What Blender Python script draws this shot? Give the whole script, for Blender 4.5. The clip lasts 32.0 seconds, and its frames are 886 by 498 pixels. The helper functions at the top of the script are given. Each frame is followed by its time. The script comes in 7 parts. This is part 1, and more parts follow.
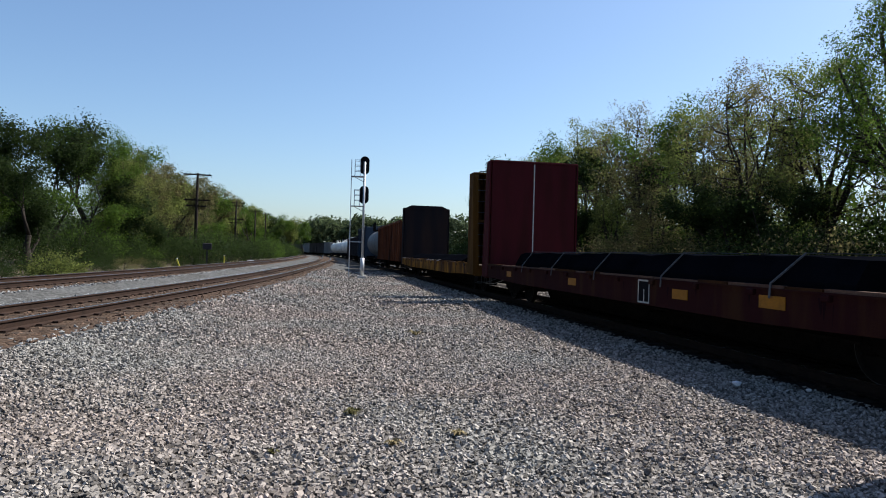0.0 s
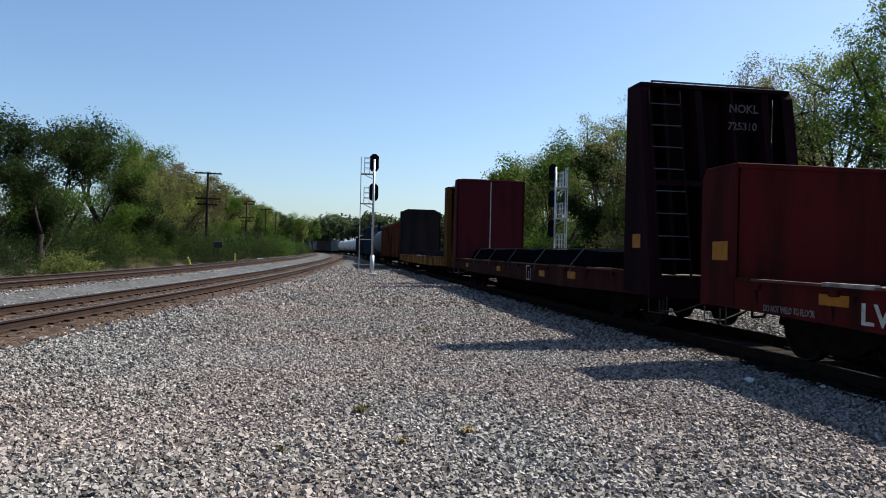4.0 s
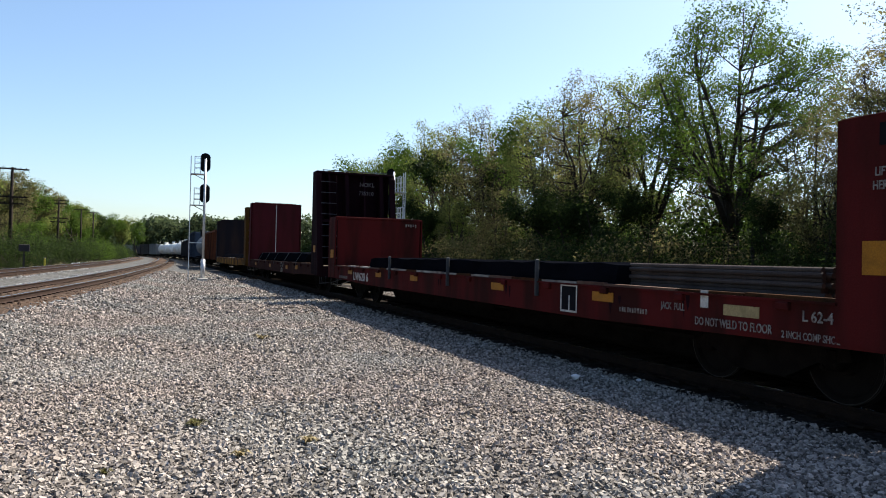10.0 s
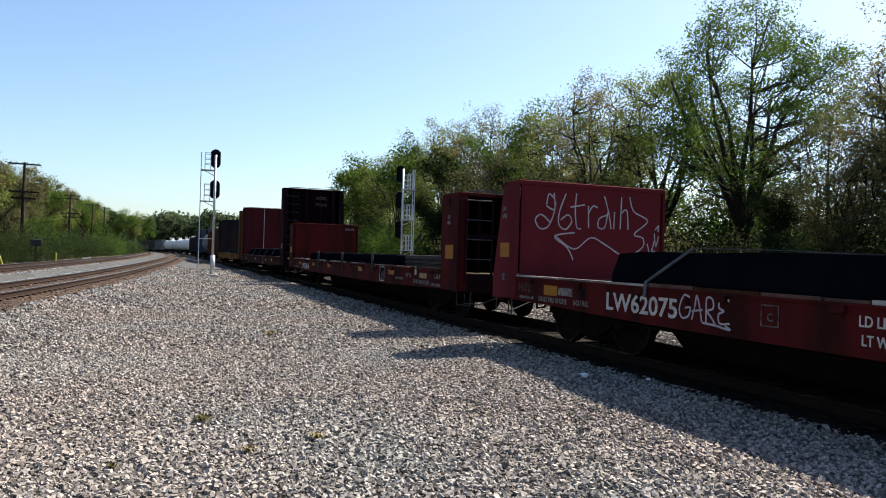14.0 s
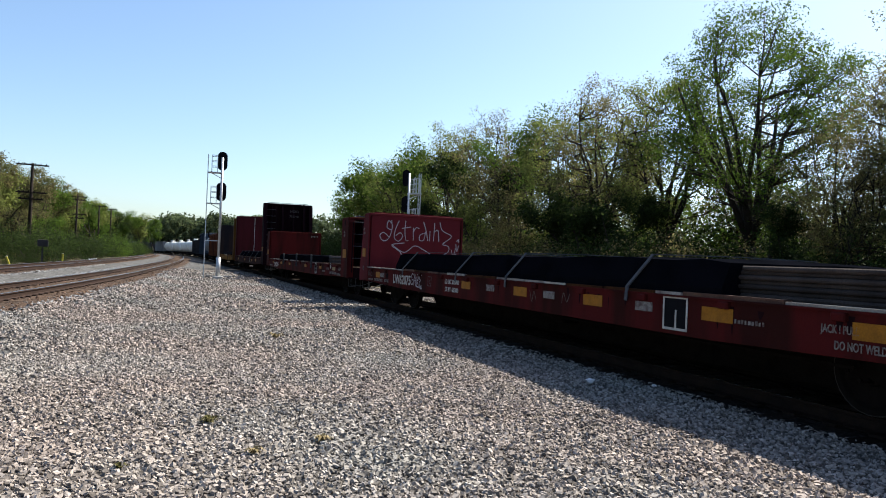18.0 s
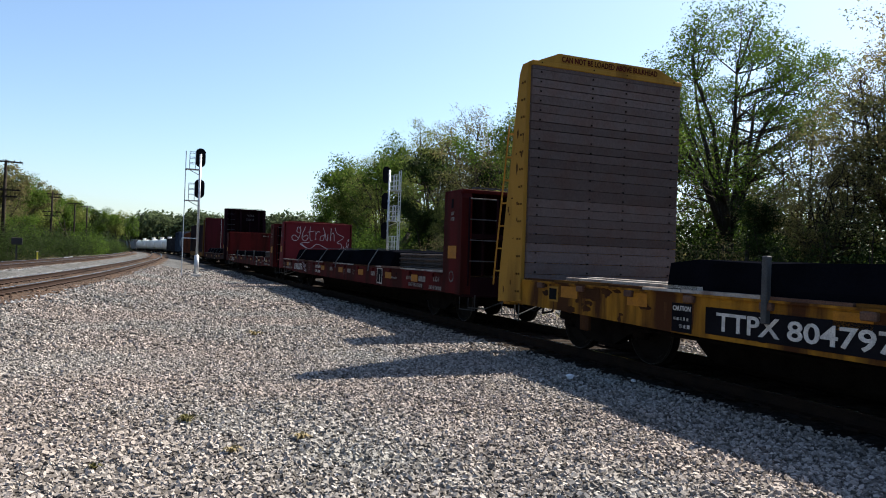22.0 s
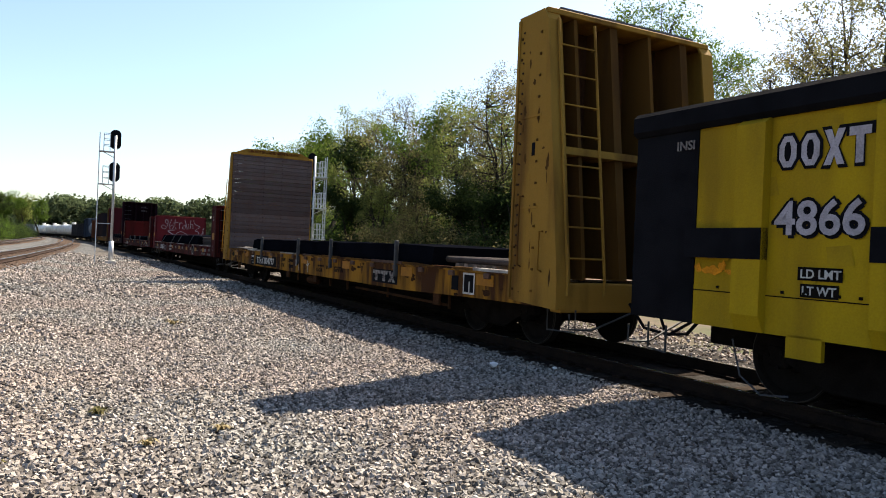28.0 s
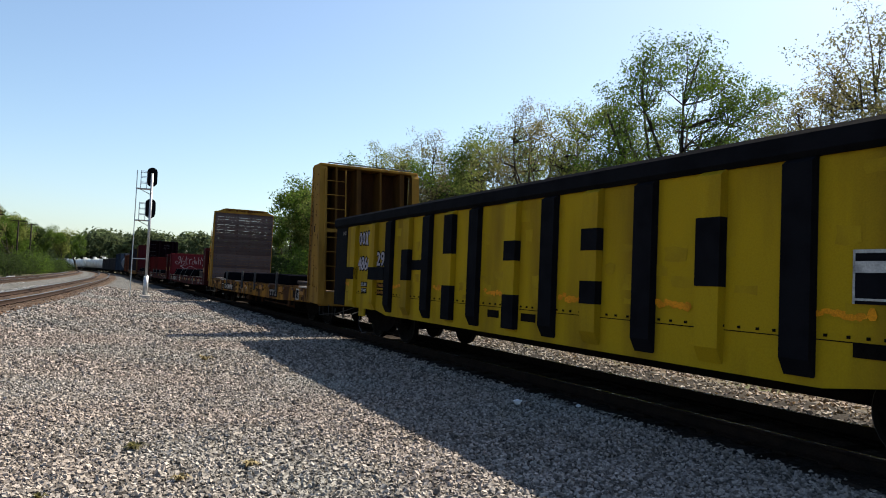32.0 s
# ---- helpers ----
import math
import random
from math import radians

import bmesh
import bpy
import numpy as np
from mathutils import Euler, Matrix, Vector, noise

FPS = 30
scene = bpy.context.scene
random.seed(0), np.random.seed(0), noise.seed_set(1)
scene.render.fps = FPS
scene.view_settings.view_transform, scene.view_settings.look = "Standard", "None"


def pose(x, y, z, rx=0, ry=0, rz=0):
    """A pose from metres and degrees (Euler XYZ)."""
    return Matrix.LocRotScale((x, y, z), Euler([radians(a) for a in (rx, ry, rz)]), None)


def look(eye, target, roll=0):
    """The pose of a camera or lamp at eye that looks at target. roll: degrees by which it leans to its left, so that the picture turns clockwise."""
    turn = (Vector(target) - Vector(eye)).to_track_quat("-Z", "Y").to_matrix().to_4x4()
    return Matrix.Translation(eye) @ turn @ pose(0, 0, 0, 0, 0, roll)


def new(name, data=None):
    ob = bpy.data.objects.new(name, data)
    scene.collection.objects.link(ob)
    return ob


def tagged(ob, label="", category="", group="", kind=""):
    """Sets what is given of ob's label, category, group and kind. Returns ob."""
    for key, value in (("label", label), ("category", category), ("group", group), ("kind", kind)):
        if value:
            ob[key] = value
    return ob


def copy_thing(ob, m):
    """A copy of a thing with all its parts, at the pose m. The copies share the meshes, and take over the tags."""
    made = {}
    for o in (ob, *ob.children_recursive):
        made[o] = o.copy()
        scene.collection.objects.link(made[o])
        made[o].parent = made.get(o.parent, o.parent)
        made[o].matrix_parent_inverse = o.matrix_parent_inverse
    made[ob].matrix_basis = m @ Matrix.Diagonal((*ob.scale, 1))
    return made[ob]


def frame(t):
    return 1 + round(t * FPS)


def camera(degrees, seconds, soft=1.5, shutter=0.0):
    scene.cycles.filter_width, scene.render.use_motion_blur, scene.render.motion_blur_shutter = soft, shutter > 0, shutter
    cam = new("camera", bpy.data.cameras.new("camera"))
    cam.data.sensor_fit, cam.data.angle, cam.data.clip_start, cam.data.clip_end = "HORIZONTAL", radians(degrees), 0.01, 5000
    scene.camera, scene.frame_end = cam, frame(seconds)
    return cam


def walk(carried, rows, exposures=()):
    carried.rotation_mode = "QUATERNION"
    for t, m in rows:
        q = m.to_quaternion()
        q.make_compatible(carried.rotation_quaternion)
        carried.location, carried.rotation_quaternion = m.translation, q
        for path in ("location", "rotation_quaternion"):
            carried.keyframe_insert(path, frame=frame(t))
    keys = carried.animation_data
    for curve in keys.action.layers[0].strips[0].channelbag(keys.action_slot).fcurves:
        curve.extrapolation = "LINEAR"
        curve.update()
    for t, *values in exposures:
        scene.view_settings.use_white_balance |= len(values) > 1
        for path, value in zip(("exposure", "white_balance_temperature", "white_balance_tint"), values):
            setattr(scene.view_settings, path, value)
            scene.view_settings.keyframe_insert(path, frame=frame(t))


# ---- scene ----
EXPOSURES = ((0.0, 0.87, 6350, 8), (6.5, 1.0, 6400, 8), (8.5, 1.3, 6850, 8), (22.0, 1.3, 6750, 8), (23.0, 1.36, 7100, 9), (27.5, 1.7, 7600, 10), (28.0, 1.65, 7500, 10), (29.0, 1.38, 7250, 9), (30.0, 1.2, 7150, 7), (32.0, 1.2, 7150, 7))
SKY = 0.086
cam = camera(63.0, 32.0, soft=1.0)
PATH = [
    (0, pose(-0.020, -0.038, 1.606, 90.42, -1.58, -0.03)),
    (0.5, pose(-0.017, -0.021, 1.604, 90.80, -1.70, -0.29)),
    (1, pose(-0.015, -0.036, 1.610, 91.34, -1.55, -0.12)),
    (1.5, pose(-0.013, -0.009, 1.606, 90.97, -1.26, 0.78)),
    (2, pose(-0.006, -0.025, 1.611, 91.01, -0.93, 1.49)),
    (2.5, pose(-0.018, -0.016, 1.613, 91.13, -0.86, 1.81)),
    (3, pose(-0.016, 0.005, 1.602, 90.83, -1.25, 1.11)),
    (3.5, pose(-0.010, -0.000, 1.596, 90.32, -1.25, 0.77)),
    (4, pose(-0.008, 0.005, 1.599, 90.18, -1.30, 0.77)),
    (4.5, pose(0.003, 0.011, 1.588, 90.26, -1.63, -0.53)),
    (6.5, pose(-0.005, 0.002, 1.597, 90.32, -1.93, -2.79)),
    (7, pose(0.044, -0.001, 1.601, 89.94, -0.96, -4.88)),
    (7.5, pose(0.124, 0.088, 1.592, 89.65, -1.87, -11.61)),
    (8, pose(0.137, 0.084, 1.592, 90.62, -2.31, -13.02)),
    (8.5, pose(0.024, 0.063, 1.590, 90.27, -1.16, -13.23)),
    (9, pose(-0.049, 0.067, 1.593, 89.50, -1.70, -15.70)),
    (9.5, pose(-0.063, 0.015, 1.610, 90.55, -0.80, -13.54)),
    (10, pose(-0.052, 0.015, 1.613, 90.76, -1.26, -12.06)),
    (10.5, pose(-0.054, 0.037, 1.602, 90.83, -1.42, -12.15)),
    (11, pose(-0.054, 0.050, 1.605, 90.95, -1.52, -12.04)),
    (11.5, pose(-0.055, 0.052, 1.603, 90.88, -1.56, -11.92)),
    (12, pose(-0.052, 0.035, 1.606, 90.61, -1.79, -11.87)),
    (12.5, pose(-0.054, 0.040, 1.605, 90.71, -1.68, -11.84)),
    (13, pose(-0.052, 0.053, 1.605, 90.84, -1.35, -11.32)),
    (13.5, pose(-0.060, 0.054, 1.603, 90.82, -1.47, -11.30)),
    (14, pose(-0.045, 0.046, 1.608, 90.54, -1.64, -11.35)),
    (14.5, pose(-0.058, 0.053, 1.608, 90.78, -1.92, -11.55)),
    (16.5, pose(-0.076, 0.059, 1.601, 90.89, -2.38, -11.40)),
    (17, pose(-0.076, 0.046, 1.604, 90.63, -2.39, -11.37)),
    (17.5, pose(-0.069, 0.044, 1.603, 90.73, -2.43, -11.12)),
    (18, pose(-0.070, 0.043, 1.600, 90.89, -2.22, -10.97)),
    (18.5, pose(-0.068, 0.042, 1.600, 90.68, -2.26, -11.14)),
    (19, pose(-0.056, 0.048, 1.599, 90.49, -2.45, -11.65)),
    (19.5, pose(-0.063, 0.040, 1.605, 90.64, -2.33, -12.14)),
    (20, pose(-0.060, 0.043, 1.598, 90.50, -2.35, -12.15)),
    (20.5, pose(-0.057, 0.071, 1.587, 90.44, -2.43, -12.39)),
    (21, pose(-0.062, 0.109, 1.586, 90.35, -2.60, -12.86)),
    (21.5, pose(-0.070, 0.078, 1.590, 90.57, -2.18, -12.32)),
    (22, pose(-0.055, 0.067, 1.595, 90.70, -2.02, -12.50)),
    (22.5, pose(-0.052, 0.065, 1.597, 90.73, -1.76, -14.92)),
    (23, pose(-0.041, 0.088, 1.588, 90.43, -2.77, -16.28)),
    (23.5, pose(-0.054, 0.112, 1.581, 90.13, -2.82, -17.01)),
    (24, pose(-0.041, 0.108, 1.580, 90.12, -2.94, -17.54)),
    (24.5, pose(-0.051, 0.104, 1.578, 89.84, -2.96, -17.95)),
    (25, pose(-0.041, 0.113, 1.581, 89.62, -3.32, -18.19)),
    (25.5, pose(-0.040, 0.143, 1.564, 89.38, -2.70, -18.79)),
    (27.5, pose(-0.056, 0.098, 1.593, 89.49, -2.84, -18.66)),
    (28, pose(-0.049, 0.076, 1.595, 90.04, -2.51, -18.34)),
    (28.5, pose(-0.065, -0.075, 1.654, 91.31, -2.91, -18.01)),
    (29, pose(-0.054, -0.112, 1.674, 92.78, -1.92, -16.38)),
    (29.5, pose(-0.057, -0.138, 1.677, 93.23, -1.84, -16.05)),
    (30, pose(-0.041, -0.160, 1.687, 93.34, -1.77, -16.23)),
    (30.5, pose(-0.039, -0.147, 1.680, 93.06, -2.19, -17.11)),
    (31, pose(-0.052, -0.158, 1.683, 92.97, -2.18, -17.12)),
    (31.5, pose(-0.051, -0.172, 1.682, 92.73, -2.34, -16.84)),
    (32, pose(-0.053, -0.151, 1.672, 92.56, -2.47, -16.03)),
]
walk(cam, PATH, exposures=EXPOSURES)

# how far the train has rolled along its track, by seconds
ROLLED = [(0, -8.15), (0.5, -7.32), (1, -6.45), (1.5, -5.56), (2, -4.53), (2.5, -3.37), (3, -2.25), (3.5, -1.14), (4, 0.0), (4.5, 1.16), (6.5, 5.82), (7, 6.99), (7.5, 8.21), (8, 9.47), (8.5, 10.77), (9, 12.08), (9.5, 13.41), (10, 14.74), (10.5, 16.02), (11, 17.28), (11.5, 18.56), (12, 19.82), (12.5, 21.12), (13, 22.41), (13.5, 23.72), (14, 25.04), (14.5, 26.38), (16.5, 31.46), (17, 32.73), (17.5, 34.06), (18, 35.52), (18.5, 36.94), (19, 38.34), (19.5, 39.74), (20, 41.15), (20.5, 42.58), (21, 43.99), (21.5, 45.4), (22, 46.78), (22.5, 48.16), (23, 49.56), (23.5, 51.03), (24, 52.49), (24.5, 53.95), (25, 55.42), (25.5, 56.88), (27.5, 62.69), (28, 64.14), (28.5, 65.53), (29, 67.0), (29.5, 68.56), (30, 70.1), (30.5, 71.67), (31, 73.26), (31.5, 74.84), (32, 76.43)]

# ---- world and sun ----
SUN_AZ, SUN_EL = 58.5, 48.5     # degrees clockwise from +y, and above the horizon
world = bpy.data.worlds.new("sky")
scene.world = world
world.use_nodes = True
wn = world.node_tree.nodes
sky = wn.new("ShaderNodeTexSky")
sky.sky_type = "NISHITA"
sky.sun_disc = False
sky.sun_elevation = radians(SUN_EL)
sky.sun_rotation = radians(SUN_AZ)
sky.air_density, sky.dust_density, sky.ozone_density = 1.0, 1.1, 5.0
world.node_tree.links.new(sky.outputs[0], wn["Background"].inputs[0])
wn["Background"].inputs[1].default_value = SKY
sun = new("sun", bpy.data.lights.new("sun", "SUN"))
sun.data.energy, sun.data.angle, sun.data.color = 5.0, radians(0.5), (1.0, 0.95, 0.87)
to_sun = Vector((math.sin(radians(SUN_AZ)) * math.cos(radians(SUN_EL)), math.cos(radians(SUN_AZ)) * math.cos(radians(SUN_EL)), math.sin(radians(SUN_EL))))
sun.matrix_basis = look(to_sun * 60, (0, 0, 0))


# ---- materials ----
def mat(name, base, rough=0.8, metal=0.0, vary=0.25, scale=6.0, second=None, fine=60.0, bump=0.15, island=0.0, rnd=0.0, spec=0.15, transl=None, streak=False, stain=(0.42, 0.68), grain=None):
    """A painted, stony or woody surface: base colour broken by stains and by fine grain, with relief."""
    m = bpy.data.materials.new(name)
    m.use_nodes = True
    nt = m.node_tree
    N, L = nt.nodes, nt.links
    b = N["Principled BSDF"]
    b.inputs["Roughness"].default_value, b.inputs["Metallic"].default_value = rough, metal
    b.inputs["Specular IOR Level"].default_value = spec
    co = N.new("ShaderNodeTexCoord")
    mp = N.new("ShaderNodeMapping")
    L.new(co.outputs["Object"], mp.inputs["Vector"])
    if streak:
        mp.inputs["Scale"].default_value = (1.0, 1.0, 0.18)
    n1 = N.new("ShaderNodeTexNoise")
    n1.inputs["Scale"].default_value, n1.inputs["Detail"].default_value = scale, 5.0
    L.new(mp.outputs[0], n1.inputs["Vector"])
    n2 = N.new("ShaderNodeTexNoise")
    n2.inputs["Scale"].default_value, n2.inputs["Detail"].default_value = fine, 3.0
    L.new(co.outputs["Object"], n2.inputs["Vector"])
    ramp = N.new("ShaderNodeMapRange")
    ramp.inputs["From Min"].default_value, ramp.inputs["From Max"].default_value = stain
    L.new(n1.outputs["Fac"], ramp.inputs["Value"])
    mix = N.new("ShaderNodeMix")
    mix.data_type = "RGBA"
    mix.inputs["A"].default_value = (*base, 1)
    mix.inputs["B"].default_value = (*(second or [c * (1 - vary) for c in base]), 1)
    L.new(ramp.outputs[0], mix.inputs["Factor"])
    hsv = N.new("ShaderNodeHueSaturation")
    L.new(mix.outputs["Result"], hsv.inputs["Color"])
    val = N.new("ShaderNodeMapRange")
    val.inputs["From Min"].default_value, val.inputs["From Max"].default_value = 0.3, 0.7
    grain = vary * 0.6 if grain is None else grain
    val.inputs["To Min"].default_value, val.inputs["To Max"].default_value = 1 - grain, 1 + grain
    L.new(n2.outputs["Fac"], val.inputs["Value"])
    out = val.outputs[0]
    for amount, node, socket in ((island, "ShaderNodeNewGeometry", "Random Per Island"), (rnd, "ShaderNodeObjectInfo", "Random")):
        if amount:
            g = N.new(node)
            r = N.new("ShaderNodeMapRange")
            r.inputs["To Min"].default_value, r.inputs["To Max"].default_value = 1 - amount, 1 + amount
            L.new(g.outputs[socket], r.inputs["Value"])
            mul = N.new("ShaderNodeMath")
            mul.operation = "MULTIPLY"
            L.new(out, mul.inputs[0])
            L.new(r.outputs[0], mul.inputs[1])
            out = mul.outputs[0]
    L.new(out, hsv.inputs["Value"])
    L.new(hsv.outputs[0], b.inputs["Base Color"])
    if bump:
        bp = N.new("ShaderNodeBump")
        bp.inputs["Strength"].default_value, bp.inputs["Distance"].default_value = bump, 0.02
        L.new(n2.outputs["Fac"], bp.inputs["Height"])
        L.new(bp.outputs[0], b.inputs["Normal"])
    if transl:
        tr = N.new("ShaderNodeBsdfTranslucent")
        L.new(hsv.outputs[0], tr.inputs["Color"])
        ms = N.new("ShaderNodeMixShader")
        ms.inputs[0].default_value = transl
        L.new(b.outputs[0], ms.inputs[1])
        L.new(tr.outputs[0], ms.inputs[2])
        L.new(ms.outputs[0], N["Material Output"].inputs["Surface"])
    return m


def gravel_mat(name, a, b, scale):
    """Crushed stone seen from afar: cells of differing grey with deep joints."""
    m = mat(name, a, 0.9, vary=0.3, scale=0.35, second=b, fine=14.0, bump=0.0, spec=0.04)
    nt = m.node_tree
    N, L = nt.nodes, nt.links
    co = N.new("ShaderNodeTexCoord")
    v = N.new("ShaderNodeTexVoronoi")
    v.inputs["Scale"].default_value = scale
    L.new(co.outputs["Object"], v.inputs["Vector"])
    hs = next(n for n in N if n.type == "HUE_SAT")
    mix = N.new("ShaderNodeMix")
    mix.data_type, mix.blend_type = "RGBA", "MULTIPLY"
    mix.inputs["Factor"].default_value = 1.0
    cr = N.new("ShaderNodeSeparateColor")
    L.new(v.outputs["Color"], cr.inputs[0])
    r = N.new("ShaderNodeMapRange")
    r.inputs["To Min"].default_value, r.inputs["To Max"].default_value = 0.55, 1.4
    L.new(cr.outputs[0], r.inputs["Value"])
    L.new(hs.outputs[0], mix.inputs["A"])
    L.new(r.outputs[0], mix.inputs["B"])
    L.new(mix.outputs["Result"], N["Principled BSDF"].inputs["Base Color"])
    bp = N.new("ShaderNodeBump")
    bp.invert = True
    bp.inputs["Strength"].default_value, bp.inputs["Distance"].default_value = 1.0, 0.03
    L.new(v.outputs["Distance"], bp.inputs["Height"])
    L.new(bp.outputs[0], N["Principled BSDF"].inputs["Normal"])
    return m


